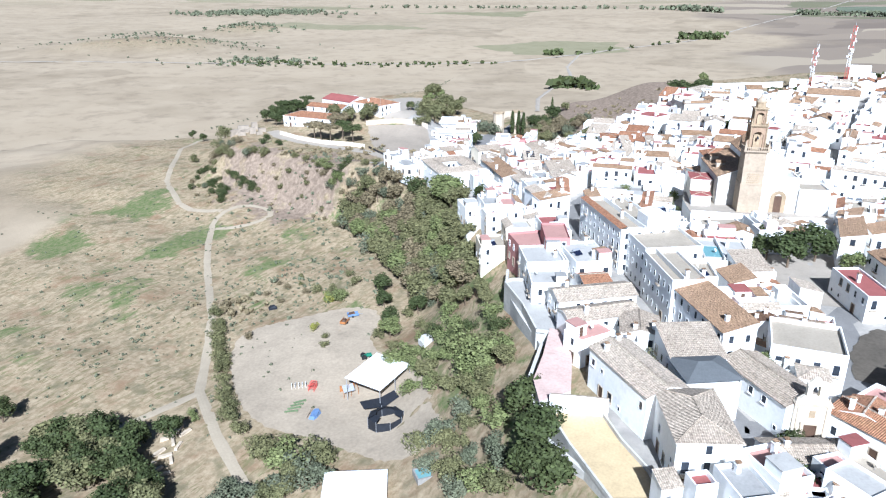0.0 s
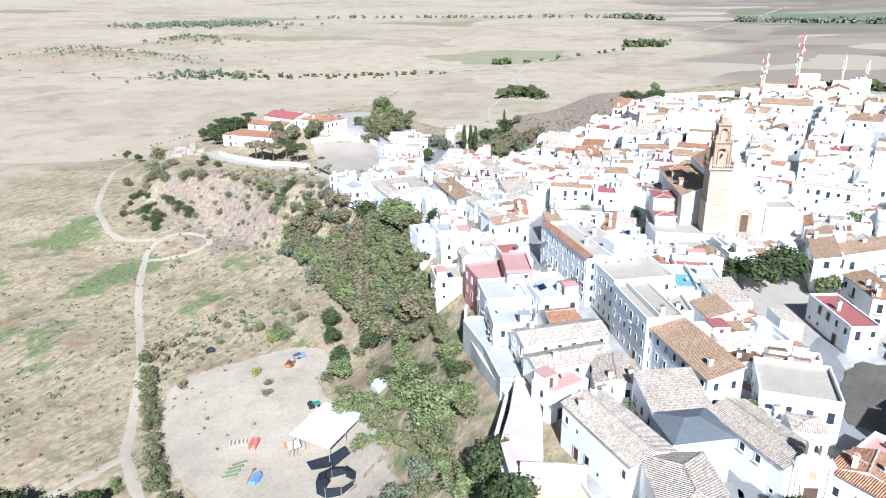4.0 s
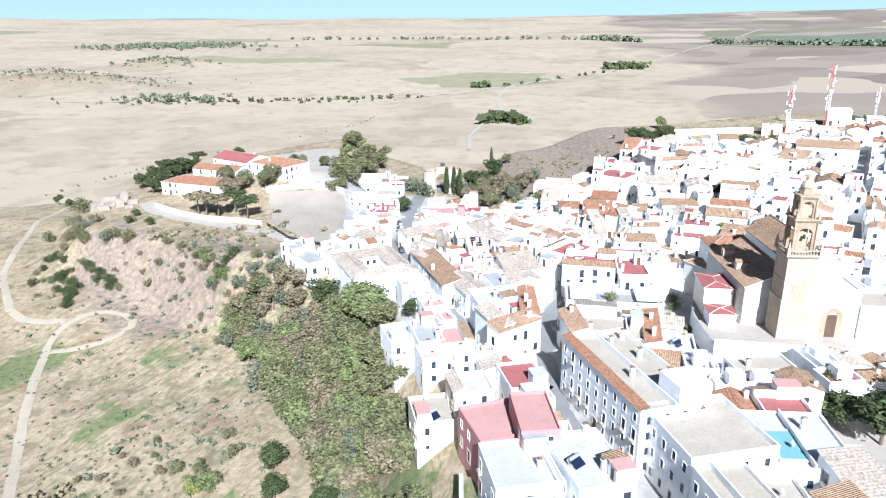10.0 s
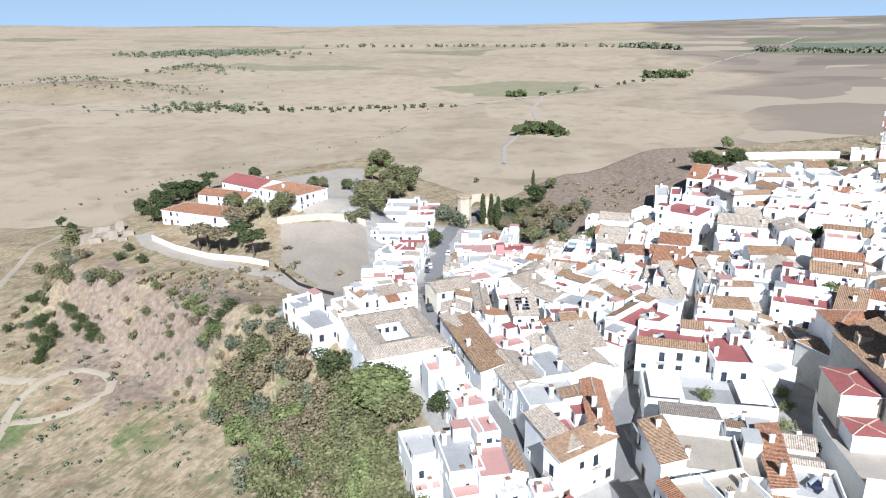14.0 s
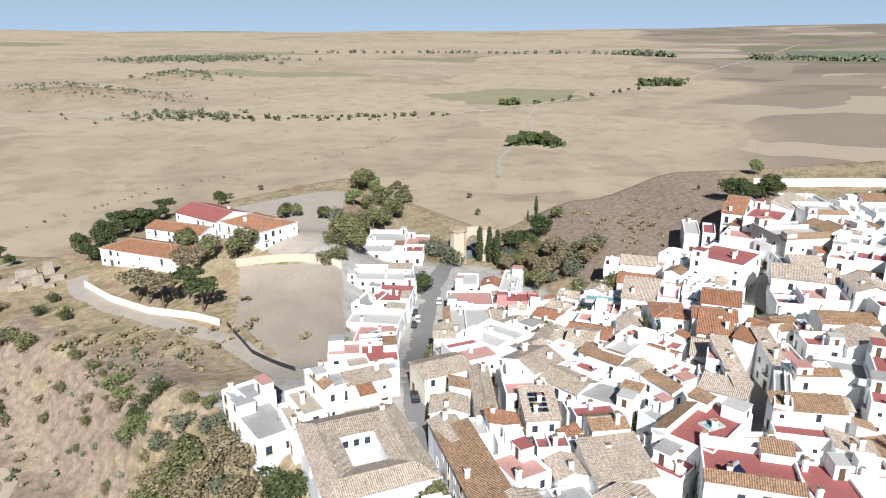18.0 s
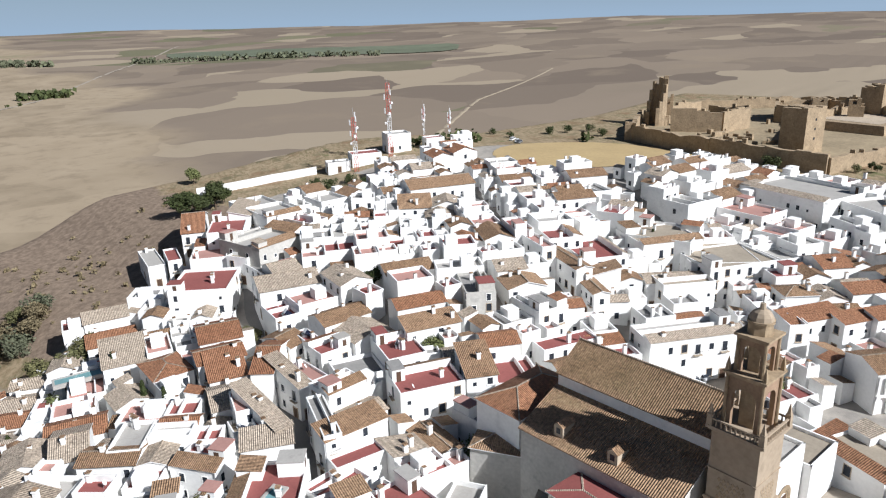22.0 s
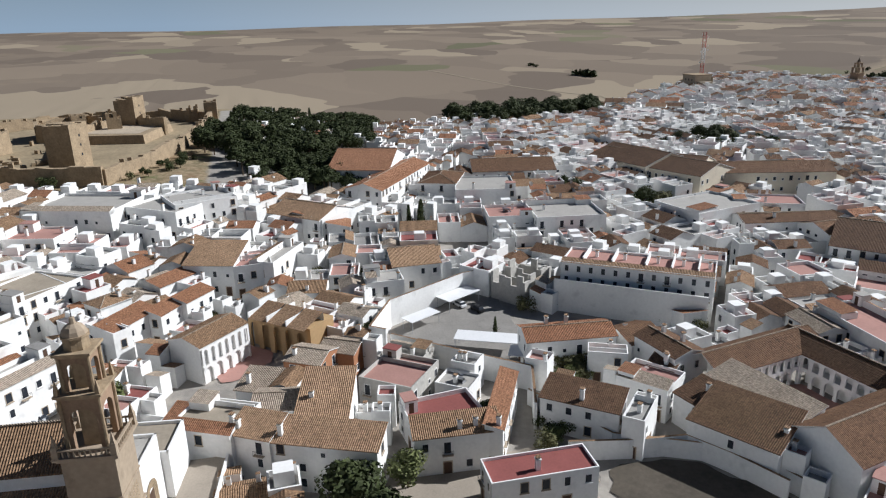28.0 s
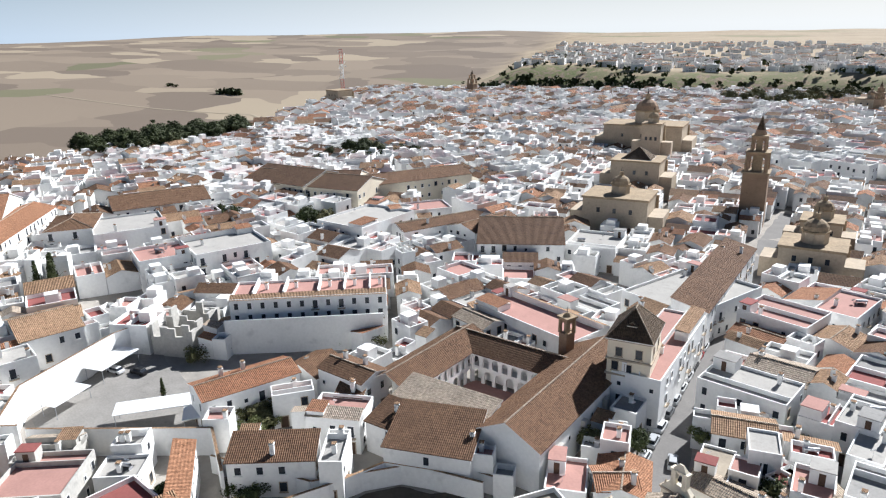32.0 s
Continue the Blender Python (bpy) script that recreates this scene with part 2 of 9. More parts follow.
STONE = mat("old_stone", (0.345, 0.262, 0.17), vary=0.34, scale=0.3, fine=1.4, bump=0.6, spot=0.5, bump_dist=0.2)
STONE_PALE = mat("pale_stone", (0.46, 0.38, 0.285), vary=0.18, scale=0.25, fine=1.5, bump=0.4, spot=0.35, bump_dist=0.1)
TOWER_STONE = mat("tower_stone", (0.37, 0.295, 0.215), vary=0.2, scale=0.25, fine=1.5, bump=0.4, spot=0.4, bump_dist=0.1)
# bare soil with the shade of a courtyard wall put into its colour
SHADED_SOIL = mat("shaded_dark_soil", (0.095, 0.08, 0.062), vary=0.3, scale=0.2, fine=1.5, bump=0.3, spot=0.3)
BRICK = mat("tower_brick", (0.31, 0.215, 0.145), vary=0.25, scale=0.4, fine=3.0, bump=0.4, spot=0.3)
GLASS = mat("window_glass", (0.035, 0.04, 0.05), rough=0.12, vary=0.3, scale=0.5, fine=2, bump=0)
WOOD = mat("dark_wood", (0.10, 0.06, 0.04), rough=0.6, vary=0.3, scale=1, fine=8, bump=0.2)
IRON = mat("dark_iron", (0.05, 0.05, 0.055), rough=0.5, metal=0.6, vary=0.2, bump=0)
STEEL = mat("grey_steel", (0.45, 0.46, 0.48), rough=0.45, metal=0.5, vary=0.15, bump=0.05)
MASTRED = mat("mast_red", (0.5, 0.10, 0.08), rough=0.5, vary=0.15, bump=0.05)
SHEET = mat("white_sheet_metal", (0.80, 0.80, 0.80), rough=0.45, vary=0.06, scale=0.4, fine=3, bump=0.05, spot=0.15)
RUST = mat("rusty_orange_paint", (0.33, 0.14, 0.05), rough=0.7, vary=0.3, scale=1.2, fine=6, bump=0.1)
FADED_BLUE = mat("faded_blue_paint", (0.13, 0.20, 0.34), rough=0.7, vary=0.25, scale=1.0, fine=5, bump=0.1)
FADED_GREEN = mat("faded_green_paint", (0.15, 0.20, 0.10), rough=0.8, vary=0.3, scale=1.0, fine=5, bump=0.1)
TARP = mat("black_tarpaulin", (0.02, 0.022, 0.028), rough=0.6, vary=0.3, scale=0.8, fine=3, bump=0.3)
GREENP = mat("green_sheet", (0.03, 0.16, 0.10), rough=0.6, vary=0.2, bump=0.1)
WATER = mat("pool_water", (0.17, 0.31, 0.32), rough=0.08, vary=0.12, scale=0.5, fine=3, bump=0.05)
ASPHALT = mat("street_asphalt", (0.185, 0.175, 0.165), vary=0.18, scale=0.2, fine=3, bump=0.1, spot=0.2)
PAVING = mat("pale_paving", (0.33, 0.285, 0.232), vary=0.15, scale=0.2, fine=3, bump=0.1, spot=0.25)
DIRT = mat("dirt_path", (0.345, 0.285, 0.205), vary=0.14, scale=0.25, fine=2.0, bump=0.2)
CANVAS = mat("grey_canvas", (0.11, 0.115, 0.118), vary=0.2, scale=0.5, fine=3, bump=0.1)
SAND = mat("sandy_lot", (0.30, 0.25, 0.195), vary=0.18, scale=0.09, fine=1.2, bump=0.2, spot=0.15)
GARDEN_SAND = mat("garden_sand", (0.355, 0.29, 0.212), vary=0.24, scale=0.12, fine=1.4, bump=0.3, spot=0.3)
DRY_EARTH = mat("dry_earth", (0.315, 0.25, 0.16), vary=0.34, scale=0.07, fine=0.7, bump=0.3, spot=0.35)
CROP = mat("irrigated_crop", (0.135, 0.15, 0.10), vary=0.25, scale=0.004, fine=0.02, bump=0)
YELLOW_SAND = mat("yellow_sand", (0.44, 0.325, 0.165), vary=0.16, scale=0.06, fine=0.8, bump=0.2, spot=0.1)
BARK = mat("bark", (0.13, 0.095, 0.065), vary=0.3, scale=1.5, fine=8, bump=0.5)
CONCRETE = mat("concrete", (0.26, 0.245, 0.225), vary=0.2, scale=0.3, fine=2.5, bump=0.2, spot=0.3)
SOLAR = mat("solar_panel", (0.012, 0.016, 0.035), rough=0.15, vary=0.3, scale=1, fine=4, bump=0)
TYRE = mat("tyre_rubber", (0.02, 0.02, 0.02), rough=0.8, vary=0.2, bump=0)


def leaf_mat(name, a, b):
    m = mat(name, a, 0.75, vary=0.0, scale=0.15, fine=1.2, bump=0, tint=b, by_object=0.7)
    n, k = m.node_tree.nodes, m.node_tree.links
    p = n["Principled BSDF"]
    isl = n.new("ShaderNodeNewGeometry")
    hsv = n.new("ShaderNodeHueSaturation")
    mr = n.new("ShaderNodeMapRange")
    mr.inputs["To Min"].default_value, mr.inputs["To Max"].default_value = 0.6, 1.45
    k.new(isl.outputs["Random Per Island"], mr.inputs["Value"]), k.new(mr.outputs["Result"], hsv.inputs["Value"])
    k.new(p.inputs["Base Color"].links[0].from_socket, hsv.inputs["Color"]), k.new(hsv.outputs["Color"], p.inputs["Base Color"])
    return m


LEAF = leaf_mat("broad_leaves", (0.092, 0.094, 0.04), (0.145, 0.135, 0.06))
LEAF_BRIGHT = leaf_mat("bright_leaves", (0.10, 0.12, 0.04), (0.16, 0.168, 0.068))
LEAF_DARK = leaf_mat("dark_leaves", (0.034, 0.047, 0.015), (0.06, 0.07, 0.024))
LEAF_OLIVE = leaf_mat("olive_leaves", (0.085, 0.095, 0.055), (0.13, 0.135, 0.085))
LEAF_DRY = leaf_mat("dry_leaves", (0.135, 0.108, 0.06), (0.185, 0.148, 0.085))
LEAF_YELLOW = leaf_mat("yellow_leaves", (0.20, 0.20, 0.04), (0.26, 0.24, 0.06))


# ---- mesh helpers ----
class Shape:
    """Collects faces of one mesh, each with its own material and roof coordinates."""

    def __init__(self):
        self.v, self.f, self.m, self.uv, self.mats = [], [], [], [], []

    def slot(self, material):
        if material not in self.mats:
            self.mats.append(material)
        return self.mats.index(material)

    def face(self, pts, material, uv=None):
        i = len(self.v)
        self.v += [tuple(p) for p in pts]
        self.f.append(tuple(range(i, i + len(pts))))
        self.m.append(self.slot(material))
        self.uv += uv if uv else [(p[0] + p[1], p[2]) for p in pts]
        return self

    def slope(self, pts, material):
        """A roof plane: first two points along the eave."""
        a, b = Vector(pts[0]), Vector(pts[1])
        e = (b - a).normalized()
        nrm = e.cross(Vector(pts[2]) - a).normalized()
        up = nrm.cross(e)
        return self.face(pts, material, [((Vector(p) - a).dot(e), (Vector(p) - a).dot(up)) for p in pts])

    def box(self, x0, y0, z0, x1, y1, z1, material, bottom=False, top=None):
        a = [(x0, y0), (x1, y0), (x1, y1), (x0, y1)]
        for i in range(4):
            p, q = a[i], a[(i + 1) % 4]
            self.face([(*p, z0), (*q, z0), (*q, z1), (*p, z1)], material)
        self.face([(*p, z1) for p in a], top or material)
        if bottom:
            self.face([(*p, z0) for p in reversed(a)], material)
        return self

    def prism(self, ring, z0, z1, material, scale=1.0, cap=True, turn=0.0):
        """An upright prism over a ring of plan points, its top scaled about its centre."""
        n = len(ring)
        cx, cy = sum(p[0] for p in ring) / n, sum(p[1] for p in ring) / n
        c, s = math.cos(turn), math.sin(turn)
        top = [(cx + scale * (c * (x - cx) - s * (y - cy)), cy + scale * (s * (x - cx) + c * (y - cy))) for x, y in ring]
        for i in range(n):
            j = (i + 1) % n
            self.face([(*ring[i], z0), (*ring[j], z0), (*top[j], z1), (*top[i], z1)], material)
        if cap and scale > 0.02:
            self.face([(*p, z1) for p in top], material)
        return self

    def tube(self, a, b, r0, r1, material, n=6):
        a, b = Vector(a), Vector(b)
        q = (b - a).to_track_quat("Z", "Y")
        ra = [a + q @ Vector((math.cos(2 * math.pi * i / n) * r0, math.sin(2 * math.pi * i / n) * r0, 0)) for i in range(n)]
        rb = [b + q @ Vector((math.cos(2 * math.pi * i / n) * r1, math.sin(2 * math.pi * i / n) * r1, 0)) for i in range(n)]
        for i in range(n):
            j = (i + 1) % n
            self.face([ra[i], ra[j], rb[j], rb[i]], material)
        self.face(rb, material)
        return self

    def mesh(self, name):
        me = bpy.data.meshes.new(name)
        me.from_pydata(self.v, [], self.f)
        for m in self.mats:
            me.materials.append(m)
        me.polygons.foreach_set("material_index", self.m)
        layer = me.uv_layers.new(name="UVMap")
        layer.data.foreach_set("uv", [c for p in self.uv for c in p])
        me.update()
        return me


def part(name, shape, parent=None, label="", m=None):
    """One mesh object, as a part of its parent."""
    ob = new(name, shape.mesh(name) if isinstance(shape, Shape) else shape)
    ob.parent = parent
    if m is not None:
        ob.matrix_basis = m
    return tagged(ob, label) if label else ob


def thing(name, x, y, rot=0.0, z=None, label="", category="", group="", kind=""):
    ob = new(name)
    ob.matrix_basis = pose(x, y, float(gz(x, y)) if z is None else z, 0, 0, rot)
    ob.empty_display_size = 0.5
    return tagged(ob, label, category, group, kind)


def circle(r, n=8, cx=0.0, cy=0.0, turn=0.0):
    return [(cx + r * math.cos(2 * math.pi * (i + turn) / n), cy + r * math.sin(2 * math.pi * (i + turn) / n)) for i in range(n)]


def rect(w, d, cx=0.0, cy=0.0):
    return [(cx - w / 2, cy - d / 2), (cx + w / 2, cy - d / 2), (cx + w / 2, cy + d / 2), (cx - w / 2, cy + d / 2)]


# ---- ground ----
def ground_material():
    m = bpy.data.materials.new("dry_land")
    m.use_nodes = True
    n, k = m.node_tree.nodes, m.node_tree.links
    p = n["Principled BSDF"]
    p.inputs["Roughness"].default_value, p.inputs["Specular IOR Level"].default_value = 0.95, 0.1
    geo = n.new("ShaderNodeNewGeometry")
    zone = n.new("ShaderNodeAttribute")
    zone.attribute_name = "zone"
    sep = n.new("ShaderNodeSeparateColor")
    k.new(zone.outputs["Color"], sep.inputs[0])

    def noise_of(scale, detail=5, rough=0.6):
        t = n.new("ShaderNodeTexNoise")
        t.inputs["Scale"].default_value, t.inputs["Detail"].default_value, t.inputs["Roughness"].default_value = scale, detail, rough
        k.new(geo.outputs["Position"], t.inputs["Vector"])
        return t.outputs["Fac"]

    def span(value, lo, hi, to=1.0):
        r = n.new("ShaderNodeMapRange")
        r.inputs["From Min"].default_value, r.inputs["From Max"].default_value, r.inputs["To Max"].default_value = lo, hi, to
        k.new(value, r.inputs["Value"])
        return r.outputs["Result"]

    def blend(fac, a, b):
        x = n.new("ShaderNodeMix")
        x.data_type = "RGBA"
        k.new(fac, x.inputs["Factor"])
        for side, v in (("A", a), ("B", b)):
            if isinstance(v, tuple):
                x.inputs[side].default_value = (*v, 1)
            else:
                k.new(v, x.inputs[side])
        return x.outputs["Result"]

    def math_of(op, a, b):
        x = n.new("ShaderNodeMath")
        x.operation = op
        for i, v in enumerate((a, b)):
            if isinstance(v, float):
                x.inputs[i].default_value = v
            else:
                k.new(v, x.inputs[i])
        return x.outputs[0]

    # stubble and bare soil of the open fields
    cell = n.new("ShaderNodeTexVoronoi")
    cell.inputs["Scale"].default_value = 0.0030
    warp = n.new("ShaderNodeVectorMath")
    warp.operation = "MULTIPLY_ADD"
    wn = n.new("ShaderNodeTexNoise")
    wn.inputs["Scale"].default_value = 0.004
    k.new(geo.outputs["Position"], wn.inputs["Vector"])
    warp.inputs[1].default_value = (260, 260, 0)
    k.new(wn.outputs["Color"], warp.inputs[0]), k.new(geo.outputs["Position"], warp.inputs[2])
    flat = n.new("ShaderNodeVectorMath")
    flat.operation = "MULTIPLY"
    flat.inputs[1].default_value = (1.0, 1.7, 0)
    k.new(warp.outputs[0], flat.inputs[0]), k.new(flat.outputs[0], cell.inputs["Vector"])
    csep = n.new("ShaderNodeSeparateColor")
    k.new(cell.outputs["Color"], csep.inputs[0])
    straw = blend(span(csep.outputs[0], 0.2, 0.9), (0.345, 0.275, 0.19), (0.265, 0.21, 0.143))
    straw = blend(span(noise_of(0.012), 0.35, 0.7), straw, (0.375, 0.302, 0.212))
    straw = blend(span(noise_of(0.03, 8, 0.7), 0.5, 0.72, 0.75), straw, (0.205, 0.16, 0.11))
    plough = blend(span(csep.outputs[0], 0.1, 0.9), (0.17, 0.135, 0.105), (0.25, 0.20, 0.15))
    plough = blend(span(csep.outputs[1], 0.86, 0.88), plough, (0.33, 0.27, 0.195))
    field = blend(span(math_of("ADD", zone.outputs["Alpha"], math_of("MULTIPLY", math_of("SUBTRACT", noise_of(0.006, 4), 0.5), 0.7)), 0.35, 0.75), straw, plough)
    field = blend(span(csep.outputs[2], 0.93, 0.96, 0.5), field, (0.13, 0.15, 0.07))
    # rough slope: dry grass, weeds, bare earth
    weeds, clumps = noise_of(0.05, 8, 0.65), noise_of(0.55, 6, 0.7)
    dry = blend(span(clumps, 0.35, 0.65), (0.385, 0.305, 0.20), (0.235, 0.175, 0.105))
    dry = blend(span(noise_of(0.16, 6), 0.52, 0.68), dry, (0.165, 0.142, 0.085))
    dry = blend(span(noise_of(0.075, 7, 0.65), 0.53, 0.66, 0.8), dry, (0.225, 0.142, 0.085))
    # furrows and animal tracks that follow the slope
    turn = n.new("ShaderNodeMapping")
    turn.vector_type = "TEXTURE"
    turn.inputs["Rotation"].default_value, turn.inputs["Scale"].default_value = (0, 0, radians(58)), (9.0, 1.5, 1.0)
    k.new(geo.outputs["Position"], turn.inputs["Vector"])
    furrow = n.new("ShaderNodeTexNoise")
    furrow.inputs["Scale"].default_value, furrow.inputs["Detail"].default_value = 1.0, 5
    k.new(turn.outputs["Vector"], furrow.inputs["Vector"])
    dry = blend(span(furrow.outputs["Fac"], 0.52, 0.64, 0.5), dry, (0.165, 0.138, 0.075))
    # rows of small weeds along the old furrows
    rows = n.new("ShaderNodeMapping")
    rows.vector_type = "TEXTURE"
    rows.inputs["Rotation"].default_value, rows.inputs["Scale"].default_value = (0, 0, radians(58)), (2.6, 0.7, 1.0)
    k.new(geo.outputs["Position"], rows.inputs["Vector"])
    weed_row = n.new("ShaderNodeTexNoise")
    weed_row.inputs["Scale"].default_value, weed_row.inputs["Detail"].default_value = 1.0, 4
    k.new(rows.outputs["Vector"], weed_row.inputs["Vector"])
    dry = blend(math_of("MULTIPLY", span(weed_row.outputs["Fac"], 0.55, 0.64), span(weeds, 0.40, 0.55, 0.75)), dry, (0.135, 0.125, 0.055))
    green = blend(span(clumps, 0.4, 0.66), (0.10, 0.13, 0.045), (0.20, 0.185, 0.10))
    gm = math_of("ADD", sep.outputs[1], math_of("MULTIPLY", math_of("SUBTRACT", weeds, 0.5), 2.4))
    gm = math_of("ADD", gm, math_of("MULTIPLY", math_of("SUBTRACT", furrow.outputs["Fac"], 0.5), 0.7))
    rough_land = blend(span(gm, 0.42, 0.62), dry, green)
    burnt = blend(span(clumps, 0.35, 0.62), (0.30, 0.228, 0.168), (0.17, 0.128, 0.095))
    bm = math_of("ADD", sep.outputs[2], math_of("MULTIPLY", math_of("SUBTRACT", noise_of(0.12, 6), 0.5), 1.2))
    rough_land = blend(span(bm, 0.45, 0.6), rough_land, burnt)
    near = n.new("ShaderNodeAttribute")
    near.attribute_name = "near"
    land = blend(near.outputs["Fac"], field, rough_land)
    paved = blend(span(noise_of(0.3), 0.4, 0.65), (0.36, 0.33, 0.29), (0.27, 0.25, 0.225))
    land = blend(span(math_of("ADD", sep.outputs[0], math_of("MULTIPLY", math_of("SUBTRACT", noise_of(0.25), 0.5), 0.5)), 0.4, 0.6), land, paved)
    k.new(land, p.inputs["Base Color"])
    b = n.new("ShaderNodeBump")
    b.inputs["Strength"].default_value, b.inputs["Distance"].default_value = 0.5, 0.35
    k.new(clumps, b.inputs["Height"]), k.new(b.outputs["Normal"], p.inputs["Normal"])
    return m


def axis(lo, hi, step, end_lo, end_hi):
    mid = list(np.arange(lo, hi + step, step))
    up, down, s = [], [], step
    v = mid[-1]
    while v < end_hi:
        s *= 1.10
        v += s
        up.append(v)
    v, s = mid[0], step
    while v > end_lo:
        s *= 1.10
        v -= s
        down.append(v)
    return np.array(down[::-1] + mid + up)


def build_ground():
    xs, ys = axis(-200, 470, 3.2, -4900, 4980), axis(-330, 470, 3.2, -4700, 5050)
    gx, gy = np.meshgrid(xs, ys)
    h = gz(gx, gy)
    rng = np.random.RandomState(3)
    h = h + rng.normal(0, 0.05, h.shape) * (np.abs(gx) < 300)
    nx, ny = len(xs), len(ys)
    co = np.stack([gx, gy, h], -1).reshape(-1, 3)
    i = np.arange((ny - 1) * nx).reshape(ny - 1, nx)[:, :-1].ravel()
    faces = np.stack([i, i + 1, i + nx + 1, i + nx], -1)
    me = bpy.data.meshes.new("ground")
    me.vertices.add(len(co)), me.loops.add(faces.size), me.polygons.add(len(faces))
    me.vertices.foreach_set("co", co.ravel())
    me.loops.foreach_set("vertex_index", faces.ravel())
    me.polygons.foreach_set("loop_start", np.arange(0, faces.size, 4))
    me.update(calc_edges=True)
    x, y = gx.ravel(), gy.ravel()
    dw, dn, de = x - west_rim(y), north_rim(x) - y, east_rim(y) - x
    inside = np.minimum(np.minimum(np.minimum(dw + 2, dn - 55), de - 10), south_side(x, y) - 5)
    town = S(inside / 8) * S((y + 700) / 50)
    hill = S((-12 - x) / 15) * S((y - 285) / 15)
    brown = S((x - 52) / 12) * S((y - 352) / 16) * (1 - S((x - 135) / 30))
    castle = S((x - 262) / 12) * S((y - 195) / 12)
    north = S((y - 395) / 15) * (1 - S((x - 45) / 15))
    town = town * (1 - hill) * (1 - brown) * (1 - castle) * (1 - north)
    def weed_patch(cx, cy, rx, ry, turn=0.0):
        u, v = math.cos(turn) * (x - cx) + math.sin(turn) * (y - cy), -math.sin(turn) * (x - cx) + math.cos(turn) * (y - cy)
        return np.exp(-((u / rx) ** 2 + (v / ry) ** 2) ** 1.6)

    green = 0.15 + 0.62 * weed_patch(-141, 320, 17, 21, -0.5) + 0.5 * weed_patch(-104, 268, 12, 28, -0.35) + 0.55 * weed_patch(-163, 270, 14, 17) + 0.45 * weed_patch(-108, 220, 9, 17, 0.2)
    green = green + 0.2 * weed_patch(-86, 248, 9, 17) + 0.22 * weed_patch(-61, 234, 11, 17) + 0.25 * weed_patch(-128, 232, 10, 22) + 0.22 * weed_patch(-48, 284, 24, 26) + 0.25 * S((x + 30) / 30) * (1 - S((y - 190) / 20))
    burnt = 0.95 * brown * S((x - 62) / 10) + 0.8 * np.exp(-((x + 60) / 42) ** 2 - ((y - 306) / 30) ** 2) + 0.5 * weed_patch(-97, 338, 18, 26)
    edge = 380 + 0.28 * (y - 1000) + 90 * np.sin(y * 0.004) + 60 * np.sin(y * 0.011 + 1)
    ploughed = np.where(y < 620, S((x - 300) / 160), 0.78 * S((x - edge) / 260))
    ridge_top = S((((x - 21) * 0.55 + (177 - y) * 0.83) - 900) / 150) * S((420 - ((x - 21) * 0.83 + (y - 177) * 0.55)) / 200)
    ploughed = ploughed * (1 - ridge_top)
    ahead, aside = (x - 21) * 0.55 + (177 - y) * 0.83, (x - 21) * 0.83 + (y - 177) * 0.55
    cliff = S((ahead - ridge_edge(aside) + 160) / 100) * (1 - S((ahead - ridge_edge(aside) - 130) / 40)) * S((420 - aside) / 80)
    hillock = np.exp(-((x + 690) / 210) ** 2 - ((y - 1690) / 120) ** 2) + np.exp(-((x + 585) / 110) ** 2 - ((y - 2220) / 80) ** 2)
    hillock = S((hillock - 0.25) / 0.5)
    green, burnt = green + 0.32 * cliff, burnt + 0.5 * cliff + 0.48 * hillock
    zone = me.color_attributes.new("zone", "FLOAT_COLOR", "POINT")
    zone.data.foreach_set("color", np.stack([town, green, burnt, ploughed], -1).ravel())
    near = me.attributes.new("near", "FLOAT", "POINT")
    reach = np.maximum(np.maximum(np.maximum(-dw, -dn), -de), -south_side(x, y))
    near.data.foreach_set("value", np.maximum(np.maximum(1 - S((reach - 90) / 60), S((x + 184 + 7 * np.sin(y * 0.035)) / 12) * S((440 - y) / 40) * (x < 0)), np.maximum(cliff, hillock)))
    me.materials.append(ground_material())
    me.polygons.foreach_set("use_smooth", [True] * len(faces))
    return tagged(new("ground", me), "dry straw-coloured plain with a weedy slope below the town", "ground", kind="structure")


build_ground()


def ribbon(name, pts, width, material, lift=0.07, label="", category="road", kind="structure", step=4.0, raise_to=None):
    """A road or path that lies on the ground along a line."""
    line = [Vector(p) for p in pts]
    out = [line[0]]
    for a, b in zip(line, line[1:]):
        n = max(1, int((b - a).length / step))
        out += [a.lerp(b, (i + 1) / n) for i in range(n)]
    sh, rows = Shape(), []
    for i, p in enumerate(out):
        d = (out[min(i + 1, len(out) - 1)] - out[max(i - 1, 0)]).normalized()
        s = Vector((d.y, -d.x))
        w = width * (0.5 + 0.04 * math.sin(i * 1.7))
        row = []
        for u in (-1, -0.33, 0.33, 1):
            q = p + s * (u * w)
            row.append((q.x, q.y, float(gz(q.x, q.y)) + lift * (0.4 if abs(u) == 1 else 1.0)))
        rows.append(row)
    for r0, r1 in zip(rows, rows[1:]):
        for j in range(3):
            sh.face([r0[j], r0[j + 1], r1[j + 1], r1[j]], material)
    return tagged(part(name, sh), label, category, kind=kind)


